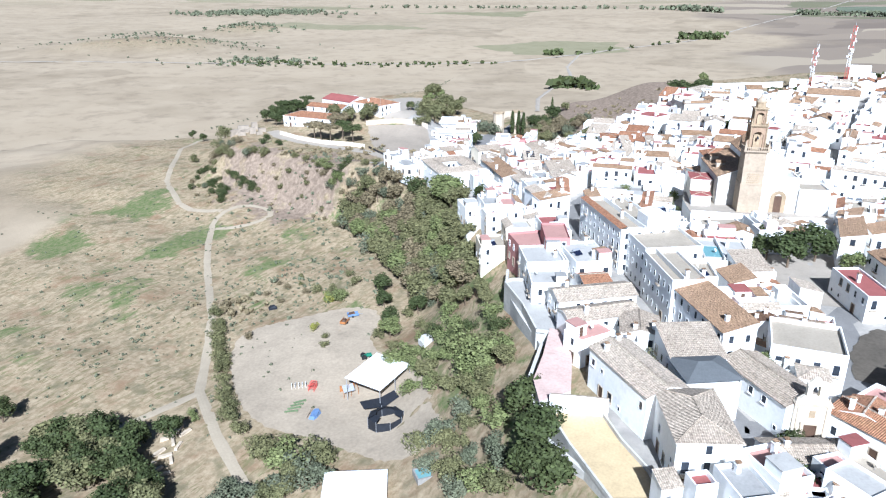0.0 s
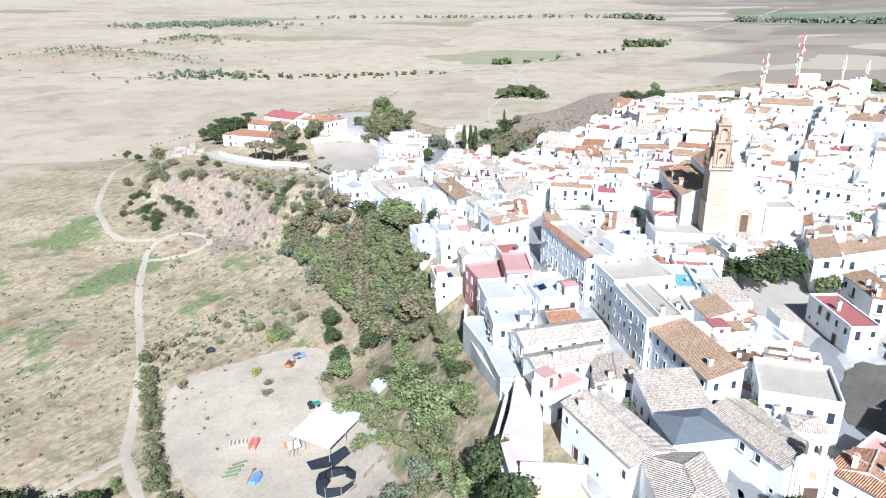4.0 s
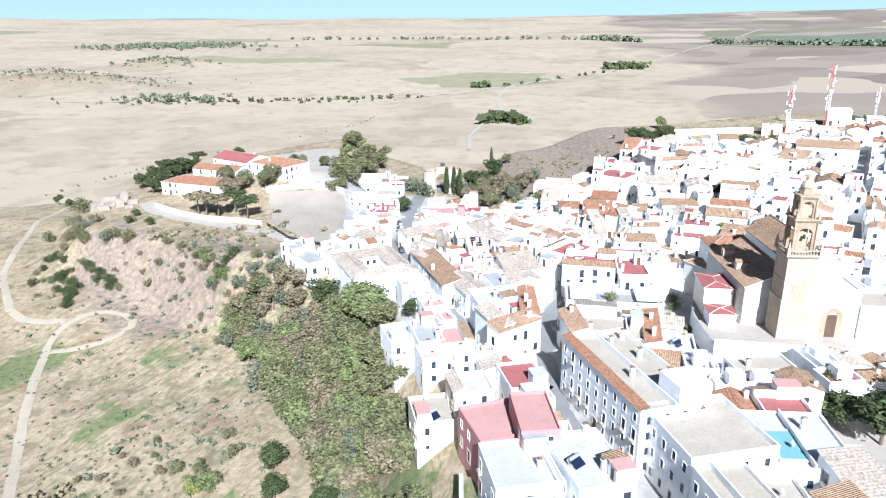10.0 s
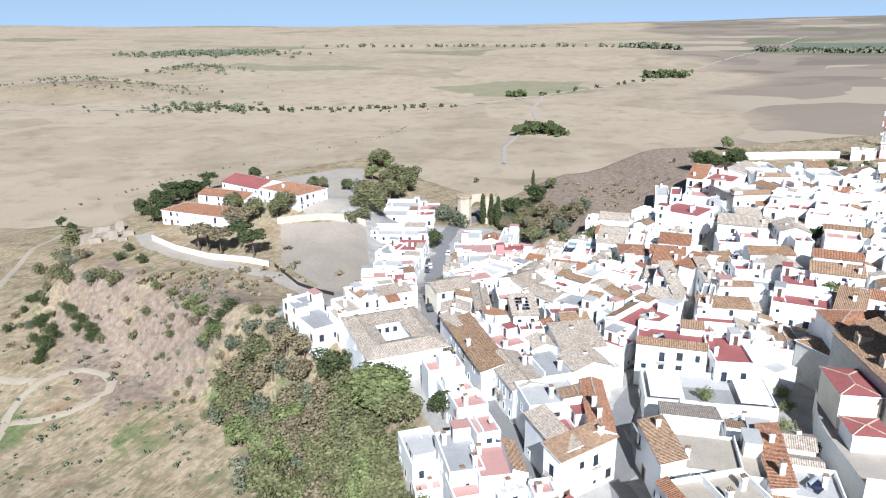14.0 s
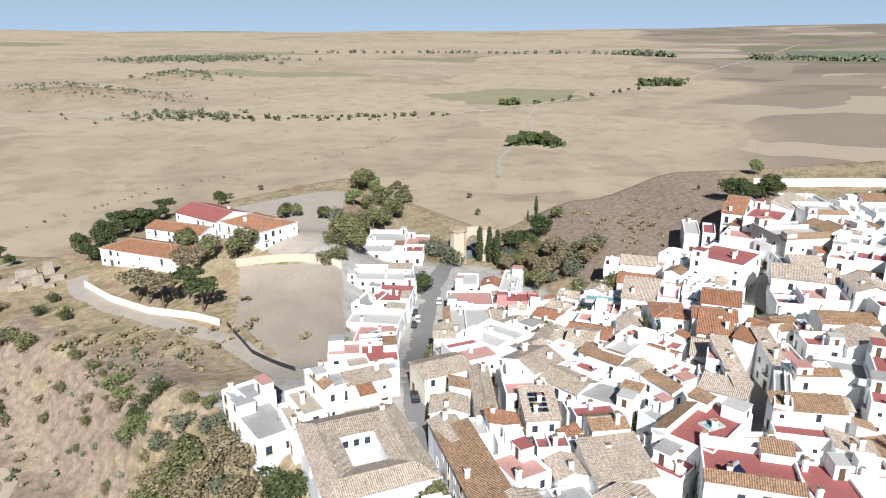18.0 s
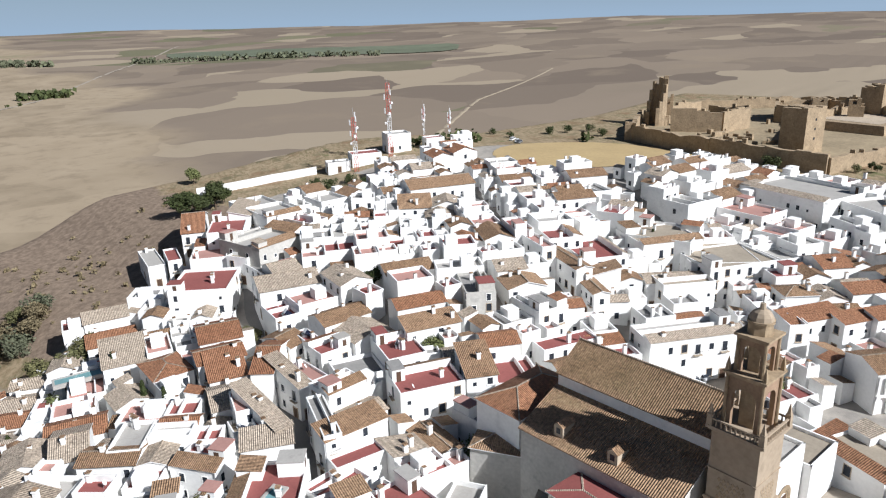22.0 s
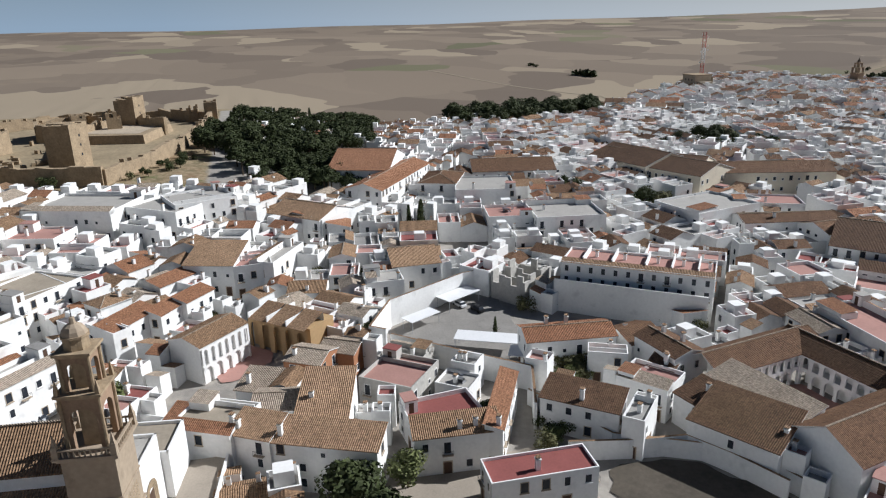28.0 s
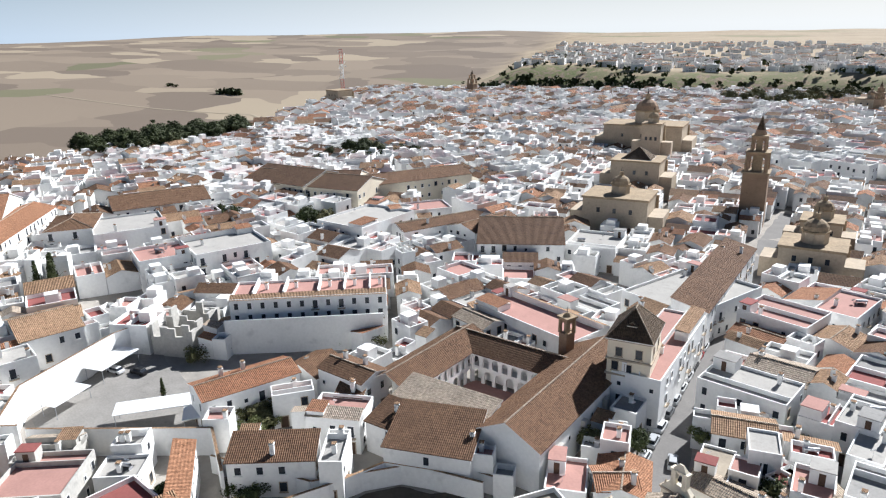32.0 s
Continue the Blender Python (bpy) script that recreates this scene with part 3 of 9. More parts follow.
def patch(name, ring, material, lift=0.06, label="", category="ground", cell=4.0, rounded=0):
    """A level-lying area inside a ring of plan points, draped on the ground."""
    for _ in range(rounded):
        ring = [(a[0] * k + b[0] * (1 - k), a[1] * k + b[1] * (1 - k)) for a, b in zip(ring, ring[1:] + ring[:1]) for k in (0.75, 0.25)]
    xs, ys = [p[0] for p in ring], [p[1] for p in ring]

    def inside(x, y):
        hit = False
        for (ax, ay), (bx, by) in zip(ring, ring[1:] + ring[:1]):
            if (ay > y) != (by > y) and x < (bx - ax) * (y - ay) / (by - ay) + ax:
                hit = not hit
        return hit

    nx, ny = int((max(xs) - min(xs)) / cell) + 2, int((max(ys) - min(ys)) / cell) + 2
    x0, y0 = min(xs) - cell / 2, min(ys) - cell / 2
    kept = {(i, j) for i in range(nx) for j in range(ny) if inside(x0 + (i + 0.5) * cell, y0 + (j + 0.5) * cell)}
    rng = random.Random(len(ring))

    def corner(i, j):
        x, y = x0 + i * cell, y0 + j * cell
        if not all(c in kept for c in ((i, j), (i - 1, j), (i, j - 1), (i - 1, j - 1))):
            best = None
            for (ax, ay), (bx, by) in zip(ring, ring[1:] + ring[:1]):
                dx, dy = bx - ax, by - ay
                t = max(0.0, min(1.0, ((x - ax) * dx + (y - ay) * dy) / (dx * dx + dy * dy)))
                q = (math.hypot(x - ax - t * dx, y - ay - t * dy), ax + t * dx, ay + t * dy)
                best = min(best, q) if best else q
            x, y = best[1] + rng.uniform(-0.5, 0.5), best[2] + rng.uniform(-0.5, 0.5)
        return x, y, float(gz(x, y)) + lift

    made = {}
    sh = Shape()
    for i, j in sorted(kept):
        sh.face([made.setdefault(c, corner(*c)) for c in ((i, j), (i + 1, j), (i + 1, j + 1), (i, j + 1))], material)
    return tagged(part(name, sh), label, category, kind="structure")


# ---- houses ----
def framed(sh, w, h, z0, frame, pane, f=0.11, proud=0.07):
    """A pane set back in a frame, as one closed piece on the wall."""
    a = [(-w / 2 - f, z0 - f), (w / 2 + f, z0 - f), (w / 2 + f, z0 + h + f), (-w / 2 - f, z0 + h + f)]
    b = [(-w / 2, z0), (w / 2, z0), (w / 2, z0 + h), (-w / 2, z0 + h)]
    for i in range(4):
        j = (i + 1) % 4
        sh.face([(a[i][0], 0.02, a[i][1]), (a[j][0], 0.02, a[j][1]), (a[j][0], -proud, a[j][1]), (a[i][0], -proud, a[i][1])], frame)
        sh.face([(a[i][0], -proud, a[i][1]), (a[j][0], -proud, a[j][1]), (b[j][0], -proud, b[j][1]), (b[i][0], -proud, b[i][1])], frame)
        sh.face([(b[i][0], -proud, b[i][1]), (b[j][0], -proud, b[j][1]), (b[j][0], -0.01, b[j][1]), (b[i][0], -0.01, b[i][1])], frame)
    sh.face([(x, -0.01, z) for x, z in b], pane)
    return sh


def window_mesh(w, h, sill, surround):
    sh = framed(Shape(), w, h, 0, surround, GLASS)
    if sill:
        sh.box(-w / 2 - 0.2, -0.2, -0.2, w / 2 + 0.2, 0.02, -0.1, surround, True)
    return sh.mesh("window")


def door_mesh(w, h):
    return framed(Shape(), w, h, 0, STONE_PALE, WOOD, 0.16, 0.1).mesh("door")


def balcony_mesh():
    sh = framed(Shape(), 1.1, 2.1, 0, WHITE, GLASS)
    sh.box(-0.9, -0.6, -0.25, 0.9, 0.0, -0.12, STONE_PALE, bottom=True)
    sh.box(-0.9, -0.60, 0.72, 0.9, -0.56, 0.77, IRON, True)
    for i in range(7):
        u = -0.89 + i * 0.293
        sh.box(u, -0.59, -0.12, u + 0.025, -0.565, 0.72, IRON)
    return sh.mesh("balcony_window")


WINDOWS = [window_mesh(1.0, 1.35, True, WHITE), window_mesh(0.9, 1.5, False, WHITE), window_mesh(1.15, 1.7, True, STONE_PALE), window_mesh(0.7, 0.8, False, WHITE)]
DOOR, BALCONY = door_mesh(1.3, 2.3), balcony_mesh()


def chimney_mesh(h):
    sh = Shape()
    sh.box(-0.35, -0.35, -0.6, 0.35, 0.35, h, WHITE)
    sh.box(-0.45, -0.45, h, 0.45, 0.45, h + 0.12, WHITE, bottom=True)
    sh.box(-0.28, -0.28, h + 0.12, 0.28, 0.28, h + 0.4, GREYW)
    sh.box(-0.4, -0.4, h + 0.4, 0.4, 0.4, h + 0.5, TILE, bottom=True)
    return sh.mesh("chimney")


CHIMNEYS = [chimney_mesh(1.3), chimney_mesh(1.8)]


def dish_mesh():
    sh = Shape()
    sh.tube((0, 0, 0), (0, 0, 0.9), 0.03, 0.03, STEEL)
    c = Vector((0.1, -0.1, 1.0))
    q = Vector((0.6, -0.6, 0.5)).normalized().to_track_quat("Z", "Y")
    ring = [c + q @ Vector((0.45 * math.cos(a * math.pi / 5), 0.45 * math.sin(a * math.pi / 5), 0.12)) for a in range(10)]
    for i in range(10):
        sh.face([c, ring[i], ring[(i + 1) % 10]], SHEET)
    return sh.mesh("satellite_dish")


def tank_mesh():
    sh = Shape()
    sh.box(-1.1, -0.5, 0, -1.0, 0.5, 0.5, STEEL).box(0.9, -0.5, 0, 1.0, 0.5, 0.5, STEEL)
    sh.tube((-1.2, 0.3, 1.0), (1.2, 0.3, 1.0), 0.32, 0.32, STEEL, 10)
    sh.face([(-1.1, -1.2, 0.1), (1.1, -1.2, 0.1), (1.1, 0.1, 0.95), (-1.1, 0.1, 0.95)], SOLAR)
    return sh.mesh("solar_heater")


DISH, HEATER = dish_mesh(), tank_mesh()
ROOF_TOPS = dict(red=RED, pink=PINK, grey=GREY, pale=PALE, sand=SANDY)
RED_SHEET = mat("red_roof_sheet", (0.26, 0.085, 0.075), vary=0.16, scale=0.3, fine=2.5, bump=0.1, spot=0.2)
TILES = dict(oldtile=TILE_SHADED, redsheet=RED_SHEET, tile=TILE, paletile=TILE_PALE, darktile=TILE_DARK, newtile=TILE_NEW)
TILE_WORD = dict(oldtile="shade-darkened brown tile", redsheet="red sheet", tile="weathered brown tile", paletile="pale sun-bleached tile", darktile="dark mossy tile", newtile="orange tile")
TOP_WORD = dict(red="brick-red roof terrace", pink="faded pink roof terrace", grey="grey roof terrace", pale="whitewashed roof terrace", sand="sand-coloured roof terrace")
WALL_WORD = {TERRACOTTA.name: "terracotta-washed", WHITE.name: "whitewashed", CREAM.name: "cream", OCHRE.name: "ochre", PINKW.name: "red-washed", GREYW.name: "old grey rendered", STONE.name: "stone"}


def roof_over(w, d, h, kind, material, over=0.3, pitch=0.40):
    """A tiled roof with real thickness over a body w by d with its eaves at h."""
    sh, o, th = Shape(), over, 0.16
    W, D = w / 2 + o, d / 2 + o
    if kind == "s":
        rise = pitch * 0.8 * 2 * D
        a = [(-W, -D, h), (W, -D, h), (W, D, h + rise), (-W, D, h + rise)]
        sh.slope([(x, y, z + th) for x, y, z in a], material)
        sh.face([(-W, -D, h), (W, -D, h), (W, -D, h + th), (-W, -D, h + th)], material)
        sh.face([(W, -D, h), (W, D, h + rise), (W, D, h + rise + th), (W, -D, h + th)], WHITE)
        sh.face([(-W, D, h + rise), (-W, -D, h), (-W, -D, h + th), (-W, D, h + rise + th)], WHITE)
        sh.face([(W, D, h + rise), (-W, D, h + rise), (-W, D, h + rise + th), (W, D, h + rise + th)], WHITE)
    elif kind == "g":
        rise = pitch * D
        for s in (-1, 1):
            sh.slope([(-W * s, -D * -s * -1 if False else -D * s, h + th), (W * s, -D * s, h + th), (W * s, 0, h + rise + th), (-W * s, 0, h + rise + th)], material)
            sh.face([(-W * s, -D * s, h), (W * s, -D * s, h), (W * s, -D * s, h + th), (-W * s, -D * s, h + th)], material)
        for s in (-1, 1):
            sh.face([(W * s, -D, h), (W * s, -D, h + th), (W * s, 0, h + rise + th), (W * s, D, h + th), (W * s, D, h), (W * s, 0, h + rise)], WHITE)
        sh.box(-W, -0.14, h + rise + th - 0.02, W, 0.14, h + rise + th + 0.12, TILE_PALE)
    else:
        rise = pitch * min(W, D)
        k = max(W - D, 0.0) if W >= D else 0.0
        k2 = max(D - W, 0.0) if D > W else 0.0
        z, zr = h + th, h + rise + th
        sh.slope([(-W, -D, z), (W, -D, z), (k, -k2, zr), (-k, -k2, zr)], material)
        sh.slope([(W, D, z), (-W, D, z), (-k, k2, zr), (k, k2, zr)], material)
        sh.slope([(W, -D, z), (W, D, z), (k, k2, zr), (k, -k2, zr)], material)
        sh.slope([(-W, D, z), (-W, -D, z), (-k, -k2, zr), (-k, k2, zr)], material)
        ring = [(-W, -D), (W, -D), (W, D), (-W, D)]
        for i in range(4):
            a, b = ring[i], ring[(i + 1) % 4]
            sh.face([(*a, h), (*b, h), (*b, z), (*a, z)], WHITE)
        for a, b in (((-W, -D, z), (-k, -k2, zr)), ((W, -D, z), (k, -k2, zr)), ((W, D, z), (k, k2, zr)), ((-W, D, z), (-k, k2, zr))):
            sh.tube(a, b, 0.14, 0.14, TILE_PALE, 5)
        if k or k2:
            sh.tube((-k, -k2, zr), (k, k2, zr), 0.14, 0.14, TILE_PALE, 5)
    return sh


SEEN_FROM = ((4, 60), (8, 130), (12, 186))
PLOTS = []


def house(x, y, w, d, rot, h, kind="t", top="red", wall=None, storeys=None, base=None, extras=True, windows=1.0, drop=3.0, label="", name="house", pitch=0.30, rows=False):
    """A town house: rendered body, roof or walled terrace, windows, door and chimneys. h: from the ground to the eaves."""
    rng = random.Random(int(x * 37 + y * 91 + w * 13))
    wall = wall or WHITE
    z = float(gz(x, y)) if base is None else base
    word = TOP_WORD.get(top) or TILE_WORD[top] + " roof"
    size = "low" if h < 4.5 else "two-storey" if h < 8 else "three-storey"
    ob = thing(name, x, y, rot, z, label or f"{WALL_WORD[wall.name]} {size} house with a {word}", "house", "town houses")
    sh, W, D = Shape(), w / 2, d / 2
    if kind == "t":
        p, t = 0.4 + rng.random() * 0.5, 0.22
        for a in ((-W, -D, W, -D + t), (-W, D - t, W, D), (-W, -D + t, -W + t, D - t), (W - t, -D + t, W, D - t)):
            sh.box(a[0], a[1], h - 0.4, a[2], a[3], h + p, wall)
        sh.box(-W, -D, -drop, W, D, h - 0.4, wall)
        part("body", sh, ob)
        part("terrace", Shape().box(-W + t, -D + t, h - 0.5, W - t, D - t, h, ROOF_TOPS[top]), ob)
        if extras:
            if w > 5 and d > 5 and not rows and rng.random() < 0.7:
                a, b = rng.uniform(2.2, min(4.2, w - 2)), rng.uniform(2.2, min(4.0, d - 2))
                cx, cy = rng.choice((-1, 1)) * (W - t - a / 2), rng.choice((-1, 1)) * (D - t - b / 2)
                hut = Shape().box(cx - a / 2, cy - b / 2, h, cx + a / 2, cy + b / 2, h + 2.4, wall)
                hut.box(cx - a / 2 - 0.1, cy - b / 2 - 0.1, h + 2.4, cx + a / 2 + 0.1, cy + b / 2 + 0.1, h + 2.55, ROOF_TOPS[rng.choice(("red", "pink", "grey", "pale"))], bottom=True)
                hut.box(cx - 0.45, cy - b / 2 - 0.03, h, cx + 0.45, cy - b / 2, h + 2.0, WOOD)
                part("stair_hut", hut, ob)
            if w > 7.5 and d > 7.5 and not rows and rng.random() < 0.45:
                a, b = rng.uniform(2.5, w * 0.42), rng.uniform(2.5, d * 0.42)
                cx, cy, up = rng.choice((-1, 1)) * (W - t - a / 2), rng.choice((-1, 1)) * (D - t - b / 2), rng.uniform(1.2, 2.0)
                low = Shape().box(cx - a / 2, cy - b / 2, h, cx + a / 2, cy + b / 2, h + up, wall)
                low.slope([(cx - a / 2 - 0.15, cy - b / 2 - 0.15, h + up + 0.04), (cx + a / 2 + 0.15, cy - b / 2 - 0.15, h + up + 0.04), (cx + a / 2 + 0.15, cy + b / 2 + 0.15, h + up + 0.5), (cx - a / 2 - 0.15, cy + b / 2 + 0.15, h + up + 0.5)], rng.choice((TILE, TILE_PALE, TILE_NEW)))
                part("wash_house", low, ob)
            if w > 6 and d > 6 and not rows and rng.random() < 0.35:
                k, q = rng.uniform(1.8, 2.8), rng.choice((-1, 1))
                y0, y1 = (-D - 0.25, -D + k) if q < 0 else (D + 0.25, D - k)
                st, mt = Shape(), rng.choice((TILE, TILE, TILE_PALE, TILE_NEW))
                pts = [(-W - 0.1, y0, h + p + 0.05), (W + 0.1, y0, h + p + 0.05), (W + 0.1, y1, h + p + 0.95), (-W - 0.1, y1, h + p + 0.95)]
                st.slope(pts if q < 0 else [pts[1], pts[0], pts[3], pts[2]], mt)
                for x0 in (-W, W):
                    st.face([(x0, y0, h - 0.2), (x0, y1, h - 0.2), (x0, y1, h + p + 0.92), (x0, y0, h + p + 0.02)], wall)
                st.face([(-W, y1, h - 0.2), (W, y1, h - 0.2), (W, y1, h + p + 0.92), (-W, y1, h + p + 0.92)], wall)
                part("tile_strip", st, ob)
            if rng.random() < 0.35:
                part("satellite_dish", DISH, ob, m=pose(rng.uniform(-W + 1, W - 1), rng.uniform(-D + 1, D - 1), h, 0, 0, -rot))
            if rng.random() < 0.18:
                part("solar_heater", HEATER, ob, m=pose(rng.uniform(-W + 2, W - 2), rng.uniform(-D + 2, D - 2), h, 0, 0, -rot + 35))
            if rng.random() < 0.4:
                yy = rng.uniform(-D + 1, D - 1)
                dv = Shape().box(-W + t, yy, h, W - t, yy + 0.18, h + rng.uniform(0.8, 1.3), wall)
                part("dividing_wall", dv, ob)
    else:
        W0 = Shape().box(-W, -D, -drop, W, D, h, wall)
        if kind == "g":
            r = pitch * D
            for s in (-1, 1):
                W0.face([(W * s, -D * s, h), (W * s, D * s, h), (W * s, 0, h + r)], wall)
        if kind == "s":
            r = pitch * 0.8 * 2 * D
            W0.face([(W, D, h), (-W, D, h), (-W, D, h + r), (W, D, h + r)], wall)
            W0.face([(W, -D, h), (W, D, h), (W, D, h + r)], wall)
            W0.face([(-W, D, h), (-W, -D, h), (-W, D, h + r)], wall)
        part("body", W0, ob)
        part("roof", roof_over(w, d, h, kind, TILES[top], pitch=pitch), ob)
    if extras:
        for _ in range(rng.choice((0, 1, 1, 2))):
            cx, cy = rng.uniform(-W + 0.8, W - 0.8), rng.uniform(-D + 0.8, D - 0.8)
            zz = h if kind == "t" else h + 0.5
            part("chimney", rng.choice(CHIMNEYS), ob, m=pose(cx, cy, zz))
    if windows:
        n = storeys or max(1, int(round((h - 0.3) / 3.1)))
        fl = h / n
        c, s = math.cos(radians(rot)), math.sin(radians(rot))
        for side, (nx, ny), length, off in ((0, (0, -1), w, D), (90, (1, 0), d, W), (180, (0, 1), w, D), (270, (-1, 0), d, W)):
            wx, wy = c * nx - s * ny, s * nx + c * ny
            if max((px - x) * wx + (py - y) * wy for px, py in SEEN_FROM) < off + 3:
                continue
            m = max(1, int(length / 2.9))
            pick = rng.randrange(m)
            for f in range(n):
                for i in range(m):
                    if not rows and rng.random() > 0.62 * windows and not (f == 0 and i == pick):
                        continue
                    u = (i + 0.5) * length / m - length / 2
                    q = pose(0, 0, 0, 0, 0, side) @ Matrix.Translation((u, -off, 0))
                    if f == 0 and i == pick and side in (0, 270):
                        part("door", DOOR, ob, m=q)
                    elif f > 0 and rng.random() < (0.12 if rows else 0.3):
                        part("balcony_window", BALCONY, ob, m=q @ Matrix.Translation((0, 0, f * fl + 0.35)))
                    else:
                        part("window", WINDOWS[1] if rows else rng.choice(WINDOWS), ob, m=q @ Matrix.Translation((0, 0, f * fl + 1.0)))
    PLOTS.append((x, y, math.hypot(w, d) / 2, w, d, rot))
    return ob


# ---- the houses of the town, street by street ----
house(34.1, 107.1, 17.9, 8.1, -71, 8, "g", "paletile")
house(39.1, 92.0, 9.3, 14.3, -3, 8.5, "h", "paletile")
house(45.6, 114.3, 9.9, 9.4, 2, 8, "s", "paletile")
house(54.2, 127.4, 21.3, 6.6, -82, 9.5, "s", "tile", rows=True)
house(33.3, 142.0, 17.9, 7.2, 11, 6.5, "g", "paletile")
house(32.8, 132.1, 15.8, 6.4, 15, 6.5, "g", "paletile")
house(29.5, 124.9, 8.5, 5.4, 29, 5.5, "t", "pink")
house(39.6, 125.7, 9.1, 7.5, -102, 6.5, "g", "paletile")
house(68.6, 117.6, 12.6, 12.2, -22, 7.6, "t", "sand", extras=False)
house(64.9, 107.2, 5.0, 5.0, -20, 6.4, "h", "paletile", extras=False, windows=0.0)
house(57.0, 105.9, 16.0, 7.8, -73, 6.4, "g", "paletile")
house(69.2, 96.3, 9.8, 8.0, -61, 4.6, "g", "newtile")
house(55.2, 88.3, 13.6, 5.6, -1, 4.6, "g", "paletile")
house(46.6, 81.4, 8.6, 3.6, -116, 5, "s", "paletile")
house(50.6, 79.9, 5.5, 5.0, -106, 5, "t", "red")
house(54.0, 77.1, 3.0, 7.9, -101, 5, "t", "red")
house(96.0, 146.9, 16.7, 6.2, -93, 6, "t", "red")
house(52.0, 145.2, 17.5, 7.6, -86, 11, "t", "sand", rows=True)
house(54.7, 163.8, 15.0, 14.2, -84, 10.6, "t", "sand", rows=True)
long_block = house(49.3, 182.4, 28.5, 13, -80, 11.2, "t", "sand", rows=True)
part("eaves_tiles", Shape().slope([(-14.3, -6.8, 12.2), (14.3, -6.8, 12.2), (14.3, -4.9, 12.75), (-14.3, -4.9, 12.75)], TILE_NEW).face([(-14.3, -4.9, 11.1), (14.3, -4.9, 11.1), (14.3, -4.9, 12.74), (-14.3, -4.9, 12.74)], WHITE), long_block)
part("stair_hut", Shape().box(8.0, 0.5, 11, 14.0, 6.4, 15.0, WHITE), long_block)
for u, v in ((-9, 1), (-3, 3.5), (3, -1.5), (5, 4.5), (-11, 4.5)):
    part("chimney", CHIMNEYS[1], long_block, m=pose(u, v, 11.2))
house(59.1, 148.6, 9.8, 5.8, -97, 8.5, "t", "sand")
house(66.5, 146.4, 8.4, 5.3, -88, 8, "s", "tile")
house(71.8, 152.3, 6.9, 8.1, 3, 8.5, "s", "paletile")
house(68.3, 162.8, 15.6, 14.5, -101, 8, "t", "pale")
house(24.0, 176.5, 10.9, 9.7, -78, 7, "t", "pink", wall=PINKW, extras=False)
house(29.7, 173.1, 11.8, 6.3, -92, 9.5, "t", "pink", wall=PINKW, extras=False)
house(25.3, 163.4, 11.5, 10.2, -86, 7.5, "t", "pale")
house(35.4, 161.8, 13.7, 8.9, -82, 8, "t", "pale")
house(14.4, 190.3, 9.8, 7.8, -84, 6, "t", "sand", wall=CREAM)
house(21.5, 191.0, 7.5, 7.5, -83, 6, "t", "pale", wall=CREAM)
house(24.6, 151.4, 9.4, 8.1, -90, 6.5, "t", "pale")
house(19.8, 220.3, 5.9, 4.2, -77, 6, "t", "pink")
house(15.0, 212.5, 11.2, 5.6, -81, 7, "t", "grey")
house(20.7, 209.2, 8.5, 7.2, -85, 6.5, "t", "pink")
house(15.3, 206.5, 5.9, 4.5, -79, 6, "t", "pink")
house(22.0, 204.1, 3.4, 4.3, -74, 5.5, "t", "pale")
house(9.7, 214.5, 5.1, 4.6, -80, 4, "t", "pink")
house(9.2, 219.5, 10.2, 5.9, -76, 6, "t", "pale")
house(30.3, 214.6, 12.6, 3.4, -74, 8, "s", "paletile")
house(39.4, 221.2, 17.1, 3.8, -98, 8.5, "g", "newtile")
house(34.2, 211.0, 12.0, 3.9, 30, 8, "s", "tile")
house(35.6, 219.3, 7.9, 6.7, -81, 5, "t", "red")
house(21.3, 250.9, 25.2, 5.7, -77, 6.5, "s", "tile")
house(27.9, 237.4, 14.5, 6.9, -76, 7, "g", "paletile")
house(32.3, 227.2, 8.9, 10.0, -82, 7.5, "t", "pale")
house(28.4, 252.5, 7.4, 6.8, -66, 6, "t", "pink")
house(61.8, 246.2, 13.5, 12.5, -20, 8.4, "t", "red")
house(71.2, 240.6, 7.2, 12.5, -11, 8.0, "t", "red")
house(46.9, 210.4, 11.9, 3.7, -92, 8, "s", "tile")
house(54.2, 207.8, 10.2, 14.6, -107, 7, "t", "sand")
house(62.6, 205.4, 17.0, 3.0, -109, 8, "s", "newtile")
walled = house(63.2, 231.3, 23, 12, -14, 4.4, "t", "pale", extras=False, windows=0.4, label="low white building round a walled yard with sheet canopies")
part("canopy", Shape().box(-10.5, -5.2, 5.4, -4.5, 5.0, 5.55, SHEET, True), walled)
part("canopy", Shape().box(5.2, -5.4, 5.6, 10.8, 3.5, 5.75, SHEET, True), walled)
part("yard_pit", Shape().box(-4.0, -5.5, 4.3, 4.6, 1.0, 4.46, CONCRETE), walled)
house(-18.8, 281.2, 6.8, 7.9, -54, 5, "t", "grey")
house(-14.9, 273.6, 13.3, 7.2, -58, 4, "t", "grey")
house(-7.3, 274.9, 10.0, 4.4, -62, 6, "t", "sand")
house(-8.5, 271.3, 10.3, 4.1, -67, 5, "t", "sand")
house(-3.1, 282.2, 6.9, 6.1, -60, 6, "t", "grey")
house(3.6, 282.8, 8.8, 3.7, 21, 6.5, "s", "paletile")
house(4.0, 275.1, 9.0, 4.2, 17, 3.5, "t", "sand")
house(18.3, 287.7, 10.3, 7.9, 21, 6, "g", "paletile", wall=CREAM)
house(25.6, 277.5, 17.6, 3.7, -91, 6, "g", "paletile")
house(18.9, 271.7, 5.8, 6.8, -95, 6, "g", "paletile")
house(18.3, 262.9, 8.0, 5.0, -74, 6.5, "g", "paletile")
